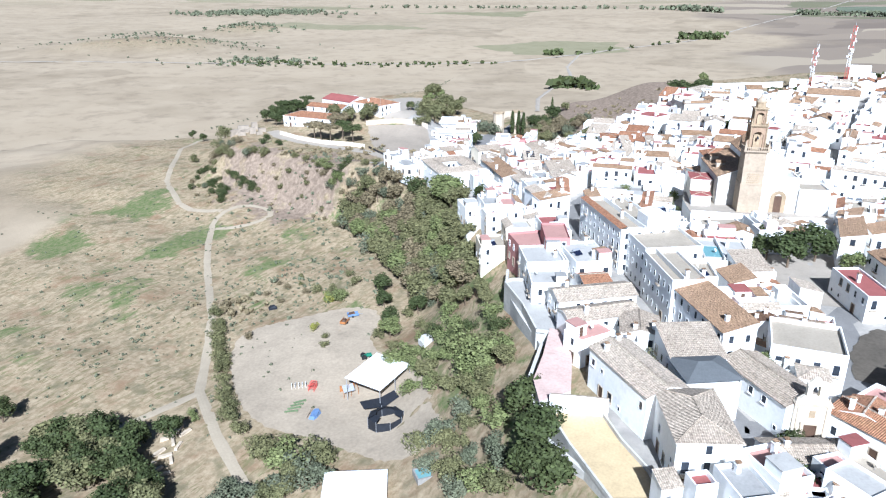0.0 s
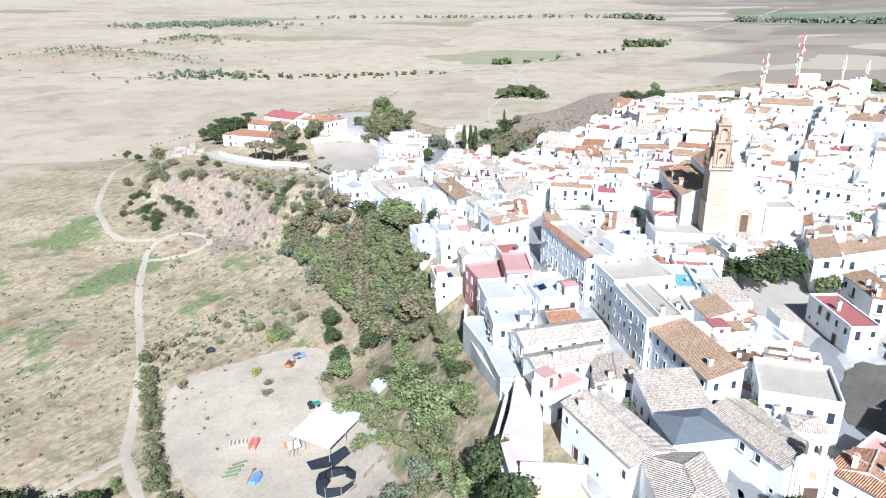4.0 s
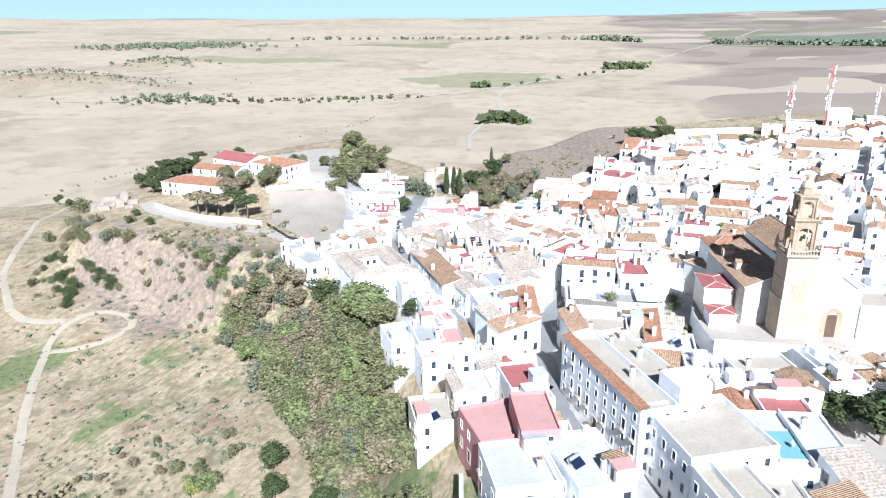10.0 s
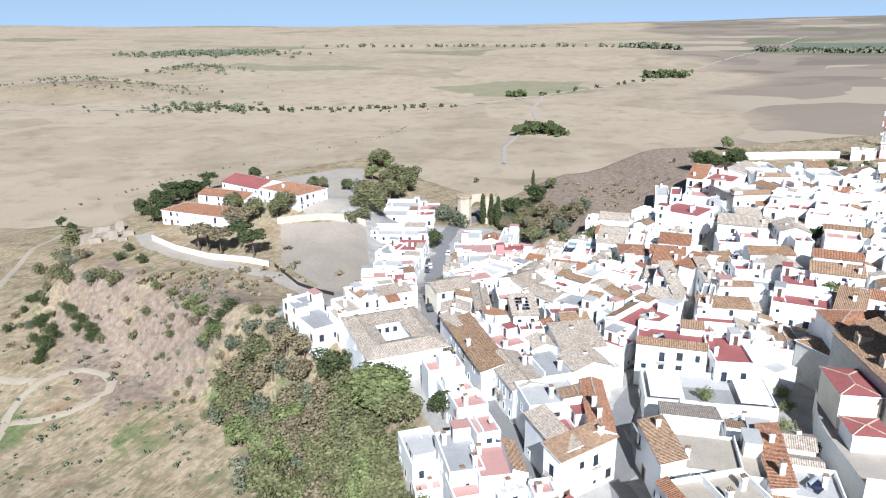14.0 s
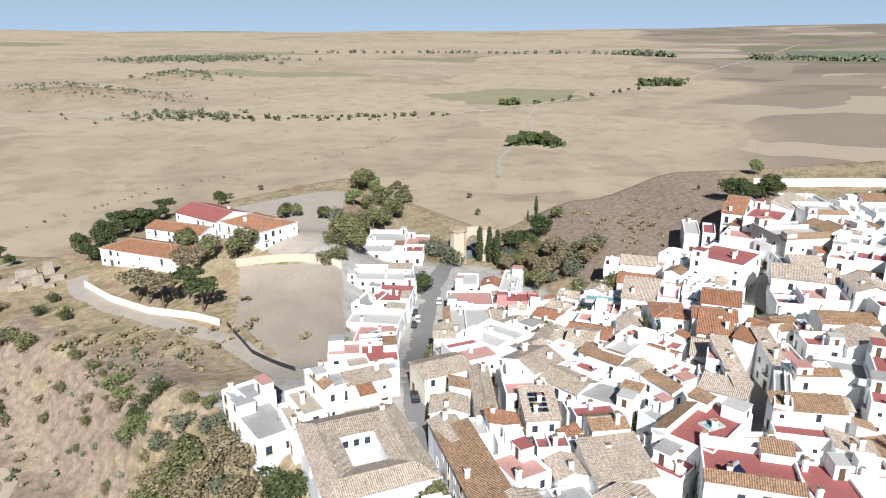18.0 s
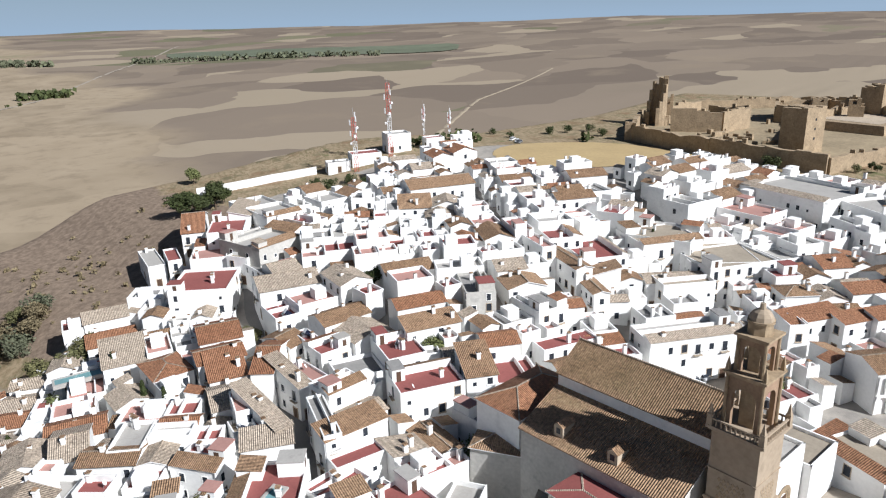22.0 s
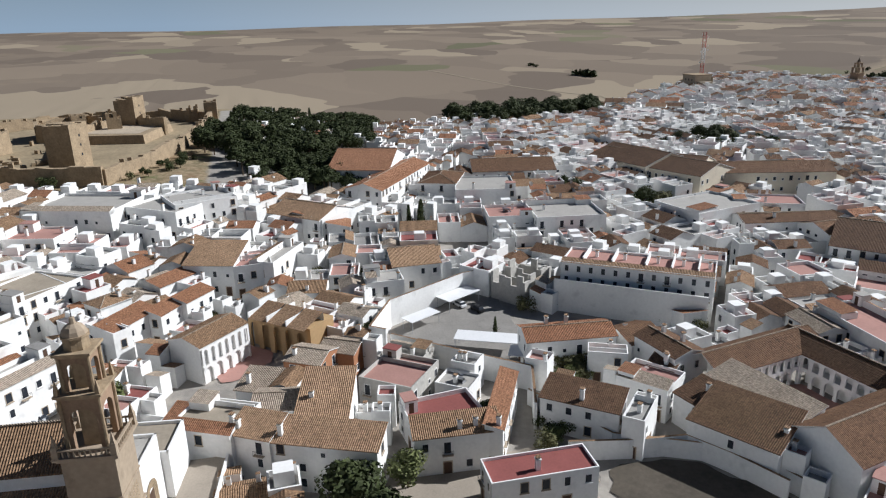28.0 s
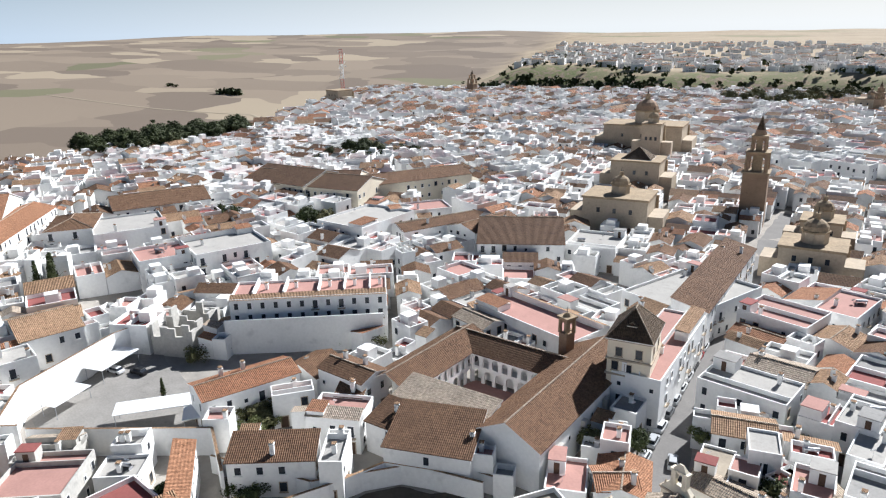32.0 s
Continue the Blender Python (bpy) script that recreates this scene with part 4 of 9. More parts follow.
house(22.4, 263.9, 5.4, 4.5, -86, 6, "t", "pale")
house(20.8, 257.8, 3.2, 4.1, -80, 6, "t", "pink")
house(31.2, 353.9, 11.6, 13.5, -94, 6.5, "t", "pink")
house(32.1, 369.8, 10.7, 6.9, -100, 6.5, "t", "pale")
house(45.4, 352.4, 7.1, 12.8, -96, 7, "t", "red", wall=PINKW)
house(45.8, 366.0, 19.2, 6.1, -105, 7, "t", "pale")
house(28.5, 333.8, 15.4, 12.9, -93, 7, "t", "pale")
house(36.7, 339.0, 4.4, 12.7, -14, 6.5, "g", "paletile")
house(39.6, 318.7, 9.2, 7.0, -44, 6, "t", "red")
house(57.1, 342.2, 8.5, 8.2, -36, 5.5, "g", "paletile")
house(51.3, 301.7, 5.8, 11.0, -27, 6.5, "g", "paletile")
house(52.8, 289.3, 9.3, 5.4, -48, 6.5, "g", "tile")
house(57.0, 290.7, 5.3, 9.0, -45, 7, "t", "pale")
house(73.0, 326.0, 8.7, 10.0, -23, 8, "s", "paletile")
house(75.0, 312.3, 7.9, 10.4, -11, 7, "h", "newtile")
house(82.8, 304.8, 9.5, 7.8, -22, 8, "g", "newtile")
house(88.2, 313.0, 8.7, 10.9, -26, 8.5, "g", "newtile")
house(88.0, 294.5, 4.4, 14.3, -50, 8, "g", "newtile")
house(80.7, 299.3, 7.2, 8.8, -26, 7, "s", "newtile")
house(101.3, 338.1, 14.2, 15.7, -46, 9, "t", "red")
house(120.6, 372.7, 6.3, 21.2, -35, 7, "g", "newtile")
house(122.2, 357.6, 10.0, 16.3, -40, 8, "t", "red")
house(105.3, 372.3, 4.8, 17.1, -19, 6, "t", "pale")
house(108.5, 366.3, 3.7, 12.2, -23, 6, "t", "red")
house(112.8, 352.7, 9.4, 16.5, -38, 7, "t", "pink")
house(115.4, 340.0, 6.7, 8.1, -73, 7, "t", "sand")
house(133.5, 365.3, 17.3, 6.2, 44, 7, "s", "paletile")
house(137.6, 361.1, 11.4, 26.9, -11, 7, "t", "pale")
house(120.2, 340.4, 13.8, 16.7, 3, 8, "t", "pale", wall=GREYW)
house(115.8, 331.0, 9.1, 16.3, -10, 5, "t", "grey")
house(123.0, 321.6, 5.7, 9.7, -38, 6, "t", "pink")
house(111.5, 318.6, 14.7, 11.7, -26, 7, "g", "paletile")
house(114.7, 324.1, 7.3, 8.8, -17, 7, "g", "paletile")
house(101.9, 308.8, 5.7, 9.3, -17, 7.5, "t", "red")
house(95.9, 299.8, 5.4, 8.7, 6, 7, "g", "tile")
house(98.6, 294.9, 3.3, 9.3, -13, 7, "t", "red")
house(98.6, 289.2, 7.3, 7.7, -12, 7, "t", "red")
house(86.1, 286.4, 3.0, 11.3, -5, 7, "s", "paletile")
house(89.3, 284.5, 3.5, 8.9, -8, 7, "t", "pink")
house(42.7, 279.5, 9.5, 7.0, -53, 6, "g", "paletile")
house(49.2, 273.0, 10.3, 7.7, -37, 6, "t", "grey")
house(44.2, 267.6, 7.4, 3.9, 4, 6, "t", "red")
house(34.7, 268.8, 5.9, 8.2, -0, 6.5, "s", "paletile", wall=CREAM)
house(34.6, 258.2, 4.1, 5.4, -89, 6, "t", "red")
house(40.3, 257.4, 3.0, 4.9, -82, 6, "t", "pink")
house(60.4, 259.1, 15.5, 10.2, 42, 8, "t", "red")
house(55.5, 263.1, 7.0, 5.9, -64, 7, "t", "grey")
house(61.5, 276.7, 8.3, 6.4, -66, 6, "t", "red")
house(70.3, 272.1, 8.3, 4.6, -36, 7, "s", "paletile")
house(73.6, 282.3, 4.5, 7.9, -26, 9, "t", "pink")
house(70.8, 279.7, 4.1, 4.3, -19, 6, "t", "sand")
house(73.1, 277.3, 3.0, 9.2, -20, 7, "t", "red")
house(73.8, 278.1, 3.0, 14.0, -5, 8, "s", "paletile")
house(78.5, 267.4, 13.6, 3.0, -118, 9, "t", "grey")
house(87.2, 273.4, 8.3, 6.3, -7, 9, "t", "pink")
house(80.2, 262.6, 11.6, 4.2, -13, 8.5, "s", "tile")
house(69.9, 254.8, 8.3, 6.0, -4, 6, "t", "red")
house(76.0, 256.9, 8.5, 3.5, -17, 7, "t", "red")
house(98.5, 262.3, 12.2, 9.6, -30, 8.5, "t", "red")
house(107.0, 257.0, 5.8, 9.5, -38, 8.5, "s", "tile")
house(104.9, 275.0, 8.0, 11.6, -27, 7, "t", "red")
house(114.1, 274.3, 11.9, 5.1, -28, 6, "s", "tile")
house(89.2, 252.1, 9.4, 4.9, -107, 5, "g", "tile")
house(180.7, 327.8, 21.3, 12.0, -31, 8, "g", "tile")
house(165.7, 324.3, 9.8, 9.0, -46, 6, "s", "tile")
house(161.9, 284.4, 11.9, 5.1, -128, 7, "t", "red")
house(157.4, 276.0, 15.5, 3.7, -121, 7, "t", "pink")
house(156.6, 266.8, 19.2, 4.2, -122, 7, "g", "tile")
house(151.8, 257.4, 14.7, 3.8, -130, 7, "g", "tile")
house(166.6, 274.1, 8.9, 9.1, -130, 6, "t", "red")
house(167.4, 264.7, 14.6, 12.1, -128, 6, "t", "red")
house(158.2, 258.9, 5.8, 10.0, -138, 6, "s", "tile")
house(138.8, 267.6, 8.0, 9.0, -127, 6, "g", "tile")
house(130.4, 274.5, 12.6, 6.6, -132, 5, "t", "grey", wall=GREYW)
house(133.7, 259.8, 10.3, 7.6, -112, 7, "t", "grey")
house(138.1, 256.8, 8.4, 5.5, -41, 7, "g", "newtile")
house(128.1, 250.0, 12.9, 4.9, -27, 6, "t", "red")
house(133.9, 243.7, 7.2, 4.9, -38, 6, "s", "newtile")
house(144.6, 231.4, 20.7, 9.0, -39, 9, "t", "pale")
house(186.2, 238.0, 19.0, 15.1, -35, 9, "t", "sand")
house(185.7, 255.5, 16.9, 15.3, -37, 8, "t", "sand")
house(169.6, 242.1, 13.0, 7.0, -42, 8, "t", "sand")
house(184.7, 223.8, 6.6, 5.5, -45, 8, "t", "red")
house(177.5, 219.2, 7.7, 6.7, -49, 8, "h", "tile")
house(163.7, 217.1, 10.2, 4.2, -139, 8, "t", "pink")
house(167.0, 213.7, 13.7, 4.7, -34, 8, "s", "newtile")
house(171.0, 206.3, 7.8, 3.7, -33, 7.5, "s", "newtile")
house(176.6, 200.4, 9.5, 3.9, -38, 7.5, "s", "newtile")
house(187.4, 206.1, 11.0, 4.1, -43, 7, "s", "newtile")
house(119.9, 194.1, 11.4, 10.1, -119, 9, "t", "sand")
house(114.4, 187.5, 7.6, 5.6, -123, 9, "s", "tile")
house(109.2, 176.8, 17.3, 5.6, -116, 8.5, "s", "tile")
house(120.7, 175.8, 8.8, 13.0, -106, 8, "s", "tile")
house(125.9, 183.1, 9.5, 7.6, -104, 7, "g", "paletile")
house(108.2, 156.4, 14.3, 4.9, -96, 7, "s", "tile")
house(113.5, 146.4, 19.5, 3.0, -28, 7.5, "s", "newtile")
house(131.2, 160.8, 11.2, 11.8, -130, 6, "t", "pink", wall=GREYW)
house(135.2, 124.1, 18.8, 8.5, -98, 7.5, "g", "newtile")
house(126.5, 119.1, 7.8, 4.2, -117, 6, "t", "pink")
house(122.6, 107.8, 11.8, 7.3, -171, 8, "g", "oldtile")
house(118.5, 111.2, 5.2, 4.3, -145, 6, "s", "oldtile")
house(111.2, 132.0, 13.9, 6.2, -132, 6.5, "s", "oldtile")
house(104.1, 125.0, 3.7, 9.2, -135, 7, "t", "grey")
house(95.9, 110.7, 14.6, 10.5, -150, 6.5, "s", "oldtile")
house(100.9, 103.7, 18.8, 6.7, -168, 7.6, "s", "paletile", extras=False)
house(105.9, 111.7, 6.6, 6.7, -168, 6, "s", "oldtile")
house(113.3, 62.5, 30.1, 12.1, 176, 8, "t", "pink")
house(84.0, 59.7, 33.9, 9.0, -76, 10, "t", "pink")
house(95.4, 12.4, 54.5, 8.2, -77, 10, "s", "oldtile")
house(96.6, 23.2, 20.2, 28.4, 173, 8, "t", "pale")
house(66.6, 58.3, 15.9, 10.2, -176, 7, "t", "pale")
house(75.0, 22.0, 15.5, 12.8, 177, 8, "t", "pink")
house(66.8, 5.0, 9.3, 16.5, 179, 8, "t", "pink")
house(60.7, 83.8, 5.2, 9.0, -164, 5, "t", "sand")
house(56.3, 82.9, 4.3, 4.6, -166, 6, "t", "pink")
house(56.1, 77.5, 4.7, 6.7, -154, 8, "t", "pale")
house(50.4, 73.0, 6.1, 3.8, -158, 6.5, "t", "red")
house(69.6, 98.0, 6.4, 6.2, -135, 5, "g", "newtile")
house(75.9, 101.5, 6.3, 8.8, -147, 4, "t", "pink")
house(261.1, 135.6, 48.2, 13.3, -34, 9, "g", "newtile")
house(282.9, 140.0, 23.3, 33.8, -113, 9, "g", "newtile")
house(243.8, 105.3, 20.8, 21.2, -105, 9, "t", "pale")
house(255.3, 117.7, 13.5, 19.7, -116, 9, "h", "oldtile")
house(214.5, 107.5, 13.7, 14.3, -101, 8, "t", "pink")
house(209.1, 90.5, 21.5, 19.6, -100, 9, "t", "pale")
house(237.6, 205.4, 20.2, 29.0, -129, 8, "t", "pale")
house(237.1, 201.2, 18.7, 17.0, -70, 9, "t", "pale")
house(256.0, 27.5, 52.5, 22.1, -158, 8, "g", "oldtile", wall=CREAM)
house(237.1, -6.2, 48.8, 17.3, -107, 8, "g", "oldtile", wall=CREAM)
house(188.9, 24.3, 29.9, 9.6, -104, 7, "g", "oldtile")
house(158.6, 15.5, 25.7, 29.1, -140, 9, "g", "oldtile")
house(204.9, 41.2, 19.8, 26.7, -169, 8, "t", "pale")
house(272.6, 84.1, 32.4, 20.6, -103, 7, "g", "oldtile")
house(194.5, 142.8, 14.2, 8.3, -102, 6, "g", "tile")
house(205.3, 18.1, 22.5, 12.8, -117, 7, "t", "pink")
house(139.5, 1.9, 15.4, 16.8, -159, 7, "t", "pale")
house(8.8, 362.2, 11.6, 17.4, -9, 6, "t", "red")
house(1.7, 357.4, 6.3, 13.4, -24, 5, "t", "grey")
house(4.6, 375.6, 19.8, 13.9, -8, 5, "t", "pale")
house(3.8, 345.7, 14.9, 12.0, -12, 5, "t", "pale")
house(5.7, 299.1, 8.0, 9.8, 3, 5, "t", "red")
house(4.1, 326.3, 10.5, 10.5, -8, 5, "t", "pink")
house(6, 428, 15, 16, -6, 4.2, "t", "pale")
house(18, 424, 9, 14, -6, 3.4, "t", "pink")
house(3, 409, 11, 14, -6, 3.2, "t", "pale")
house(14, 406, 11, 12, -6, 3.6, "t", "red")
house(-5.0, 289.0, 8.4, 3.0, 14, 5, "t", "pale")
house(228.8, 167.7, 20.4, 17.2, -135, 7, "g", "tile")
house(228.7, 161.0, 24.9, 12.3, -46, 7, "t", "pale")
house(195.1, 195.5, 13.1, 11.8, -110, 8, "s", "tile")
house(192.5, 186.8, 9.6, 11.5, -87, 8, "t", "pink")
house(194.8, 179.9, 17.8, 6.6, -30, 8, "t", "pale")
house(188.1, 254.7, 16.8, 15.3, -82, 8, "t", "sand")
house(188.6, 241.6, 17.0, 18.1, -52, 8, "t", "sand")
house(171.7, 245.0, 15.9, 6.6, -48, 7, "g", "paletile")
house(240.0, 233.7, 27.6, 21.6, -111, 8, "t", "pale")
house(220.9, 242.5, 14.6, 12.2, -107, 7, "t", "pink")
house(189.2, 144.9, 12.7, 16.4, -92, 7, "g", "tile")
house(176.7, 155.1, 9.5, 8.0, -92, 7, "t", "pale")
house(188.6, 26.1, 26.7, 9.9, -102, 7, "g", "oldtile")
house(176.5, 12.8, 22.6, 12.8, -91, 7, "g", "oldtile")
house(266.6, 29.3, 32.3, 26.5, -166, 8, "g", "oldtile", wall=CREAM)
house(254.6, 18.0, 20.7, 25.9, -139, 7, "g", "oldtile", wall=CREAM)
house(208.6, 36.9, 16.0, 33.3, -161, 7, "t", "pale")
house(44.4, 65.3, 5.1, 10.6, -174, 7, "t", "pale")
house(47.1, 81.8, 5.6, 7.8, -164, 7, "t", "pink")
house(41.4, 76.7, 5.1, 10.0, -171, 7, "t", "grey")
house(47.9, 56.7, 6.5, 11.6, -176, 7.5, "t", "pale")


def court_house(x, y, w, d, rot, h, cw, cd, label):
    """A house of four tiled wings round an open court."""
    ob = thing("courtyard_house", x, y, rot, None, label, "house", "town houses")
    W, D, a, b, o, r = w / 2, d / 2, cw / 2, cd / 2, 0.35, 1.25
    outer, inner = rect(w, d), rect(cw, cd)
    body = Shape()
    for i in range(4):
        p, q = outer[i], outer[(i + 1) % 4]
        body.face([(*p, -4), (*q, -4), (*q, h), (*p, h)], WHITE)
        p, q = inner[(i + 1) % 4], inner[i]
        body.face([(*p, 0), (*q, 0), (*q, h), (*p, h)], WHITE)
    part("body", body, ob)
    part("court_floor", Shape().face([(*p, 0.1) for p in inner], PAVING), ob)
    eave, gutter = rect(w + 2 * o, d + 2 * o), rect(cw - 2 * o, cd - 2 * o)
    ridge = rect((w + cw) / 2, (d + cd) / 2)
    for i in range(4):
        j = (i + 1) % 4
        sh = Shape().slope([(*eave[i], h), (*eave[j], h), (*ridge[j], h + r), (*ridge[i], h + r)], TILE_PALE)
        sh.slope([(*gutter[j], h + 0.1), (*gutter[i], h + 0.1), (*ridge[i], h + r), (*ridge[j], h + r)], TILE_PALE)
        sh.tube((*ridge[i], h + r), (*ridge[j], h + r), 0.14, 0.14, TILE_PALE, 5).tube((*eave[i], h), (*ridge[i], h + r), 0.12, 0.12, TILE_PALE, 5)
        sh.face([(*eave[i], h - 0.15), (*eave[j], h - 0.15), (*eave[j], h), (*eave[i], h)], WHITE)
        part("roof", sh, ob)
    for k in (-1, 0, 1):
        part("window", WINDOWS[0], ob, m=pose(0, 0, 0, 0, 0, 180) @ Matrix.Translation((k * cw / 3.4, b, h - 2.4)) @ pose(0, -cd, 0))
        part("window", WINDOWS[0], ob, m=pose(0, 0, 0, 0, 0, 90) @ Matrix.Translation((k * cd / 3.4, a, h - 2.4)))
        part("window", WINDOWS[0], ob, m=Matrix.Translation((k * w / 3.4, -D, h - 2.6)))
        part("window", WINDOWS[0], ob, m=pose(0, 0, 0, 0, 0, 270) @ Matrix.Translation((k * d / 3.4, -W, h - 2.6)))
    part("chimney", CHIMNEYS[0], ob, m=pose(-W + 3, D - 3, h + 0.5))
    PLOTS.append((x, y, math.hypot(w, d) / 2, w, d, rot))
    return ob


court_house(4.0, 259.0, 23, 17.5, -72, 6.3, 9.5, 6.5, "white courtyard house with pale tiled wings round a patio")

# ---- streets, paths and open ground ----
STREETS = []


def street(pts, width, label="grey asphalt street between white houses"):
    STREETS.append((pts, width))
    return ribbon("street", pts, width, ASPHALT, 0.09, label, "street")


street([(35, 70), (45, 84), (51, 100), (47.5, 118), (43.5, 142), (40.5, 165), (38.5, 185), (38.8, 196), (42.3, 215), (46, 229), (58, 248), (74, 265), (83, 281), (97, 306), (106, 325), (120, 347), (128, 358), (150, 372)], 4.6)
street([(38.8, 196), (33, 203), (29, 213), (26.5, 224), (22, 241), (16, 266), (13.6, 283), (13.6, 308), (16, 340), (18, 358), (21, 376), (27, 400), (36, 414), (46, 440)], 6.0)
street([(62, 96), (65, 90), (74, 72), (81, 50), (88, 25), (101, -28), (111, -59), (120, -100)], 6.5)
street([(51, 100), (62, 96), (80, 118), (88, 140), (100, 150), (112, 168), (117, 185), (124, 205), (138, 226), (152, 222)], 6.0)
street([(138, 226), (147, 253), (158, 277), (178, 304), (205, 340)], 4.4)
street([(152, 222), (175, 240), (200, 262), (222, 290), (226, 330)], 5.0)
street([(152, 222), (172, 205), (190, 185), (225, 160), (262, 130), (300, 90)], 5.0)
street([(88, 25), (130, 20), (190, 10), (260, -20)], 5.0)
ribbon("parking_square", [(128, 232), (150, 224)], 14, PAVING, 0.12, "pale paved square with parked cars", "square")
ribbon("church_square", [(70, 192), (90, 190), (112, 188)], 9, PAVING, 0.13, "pale paved square before the church", "square")
patch("tree_square", [(82, 150), (108, 140), (112, 176), (84, 182)], PAVING, 0.11, "sandy paved square under trees", "square")
ribbon("dirt_path", [(-38, 112), (-41, 119), (-52, 136), (-63, 157), (-72.6, 199), (-81, 222), (-89, 245), (-95, 266), (-99.5, 286), (-99.6, 293), (-97.5, 299), (-93, 302.5), (-87, 304), (-81, 302.5), (-77, 298.5), (-76, 293.5), (-79, 288), (-84, 284.5), (-90, 282.5), (-97, 282)], 2.6, DIRT, 0.1, "pale trodden dirt path through dry weeds", "path")
ribbon("dirt_path", [(-99, 300), (-107, 302.5), (-116, 307), (-124, 315), (-132, 330), (-139, 343), (-145, 356), (-165, 434), (-165, 466), (-120, 520)], 2.8, DIRT, 0.1, "pale trodden dirt path round the hill", "path")
ribbon("dirt_path", [(-62.5, 156.7), (-67, 151.6), (-80, 140)], 2.6, DIRT, 0.12, "side path of pale dirt", "path")
ribbon("school_road", [(13.6, 300), (-4, 300), (-16, 304), (-33, 326), (-50, 337), (-72, 351), (-86, 364), (-92, 376)], 6.0, PAVING, 0.12, "pale concrete road along the rim of the hill", "road")
patch("empty_lot", [(-40, 372), (-8, 374), (-3, 311), (-14, 308), (-34, 338)], SAND, 0.1, "empty sandy lot with faint tyre tracks", "lot", 2.0)
patch("fairground", [(246, 356), (286, 352), (305, 326), (295, 291), (284, 272), (246, 286), (226, 312), (218, 326)], YELLOW_SAND, 0.14, "wide yellow sand fairground below the castle", "fairground", 3.0, 2)
patch("irrigated_field", [(1600, 2990), (2000, 2580), (2480, 2130), (2180, 1910), (1720, 2270), (1470, 2770)], CROP, 3.0, "green irrigated field by the river", "field", 90.0)
patch("castle_yard", [(312, 318), (302, 300), (292, 278), (288, 256), (286, 240), (312, 228), (350, 218), (395, 212), (436, 209), (464, 238), (462, 288), (428, 330), (370, 340)], DRY_EARTH, 0.12, "dry trodden ground inside the castle", "ground", 4.0)
patch("garden_clearing", [(-64, 188), (-40, 198), (-26, 202), (-18, 196), (-22, 174), (-8, 166), (-4, 150), (-2, 136), (2, 124), (-10, 121), (-22, 129), (-32, 135), (-44, 139), (-55, 158)], GARDEN_SAND, 0.12, "bare sandy garden clearing", "clearing", 1.6, 2)
patch("school_yard", [(-78, 452), (-50, 478), (-26, 496), (-14, 492), (-14, 440), (-8, 402), (-20, 380), (-30, 376), (-40, 400), (-62, 430)], PAVING, 0.1, "pale paved school yard", "yard", 4.0)


# ---- trees ----
def crown_mesh(name, kind, leaf, seed, n=1500):
    """A crown of height 1 and width about 1, of many small leaf clumps with gaps."""
    rng = random.Random(seed)
    sh = Shape()
    lobes = []
    if kind == "cypress":
        lobes = [((0, 0, 0.12 + 0.088 * i), 0.115 * (1 - abs(i - 3.2) / 9), 0.09) for i in range(10)]
    elif kind == "pine":
        lobes = [((0.33 * math.cos(a), 0.33 * math.sin(a), 0.80 + 0.07 * math.sin(3 * a)), 0.20, 0.10) for a in (0.2, 1.3, 2.2, 3.4, 4.3, 5.4)] + [((0, 0, 0.86), 0.24, 0.12)]
    elif kind == "bush":
        lobes = [((rng.uniform(-0.3, 0.3), rng.uniform(-0.3, 0.3), rng.uniform(0.2, 0.55)), rng.uniform(0.2, 0.32), rng.uniform(0.2, 0.35)) for _ in range(7)]
    else:
        lobes = [((0.30 * math.cos(a) * rng.uniform(0.6, 1.1), 0.30 * math.sin(a) * rng.uniform(0.6, 1.1), rng.uniform(0.42, 0.72)), rng.uniform(0.17, 0.26), rng.uniform(0.15, 0.22)) for a in [i * 0.82 for i in range(9)]] + [((rng.uniform(-0.08, 0.08), 0, 0.78), 0.22, 0.18)]
    s0 = 0.020 if kind == "cypress" else 0.030
    for _ in range(n):
        (cx, cy, cz), r, rh = rng.choice(lobes)
        d = Vector((rng.gauss(0, 1), rng.gauss(0, 1), rng.gauss(0.15, 1))).normalized()
        k = rng.uniform(0.55, 1.08)
        p = Vector((cx + d.x * r * k, cy + d.y * r * k, cz + d.z * rh * k))
        q = (d + Vector((rng.gauss(0, 0.5), rng.gauss(0, 0.5), rng.gauss(0.3, 0.4)))).to_track_quat("Z", "Y")
        s = s0 * rng.uniform(0.6, 1.5)
        t = rng.uniform(0, 3.1)
        pts = [p + q @ Vector((s * 1.3 * math.cos(t + a) , s * math.sin(t + a) * rng.uniform(0.5, 1.1), rng.uniform(-0.3, 0.3) * s)) for a in (0, 1.5, 2.9, 4.4)]
        sh.face(pts, leaf)
    return sh.mesh(name)


def trunk_mesh(kind, seed):
    rng = random.Random(seed)
    sh = Shape()
    top = {"cypress": 0.25, "pine": 0.72, "bush": 0.2}.get(kind, 0.42)
    r = {"bush": 0.02, "cypress": 0.018}.get(kind, 0.026)
    sh.tube((0, 0, -0.06), (0.01, 0, top * 0.5), r * 1.3, r, BARK, 7).tube((0.01, 0, top * 0.5), (0, 0.01, top), r, r * 0.7, BARK, 7)
    for i in range(5):
        a = i * 1.26 + rng.random()
        sh.tube((0, 0, top * rng.uniform(0.75, 1)), (0.26 * math.cos(a), 0.26 * math.sin(a), top + rng.uniform(0.1, 0.26)), r * 0.6, r * 0.15, BARK, 5)
    return sh.mesh("trunk")


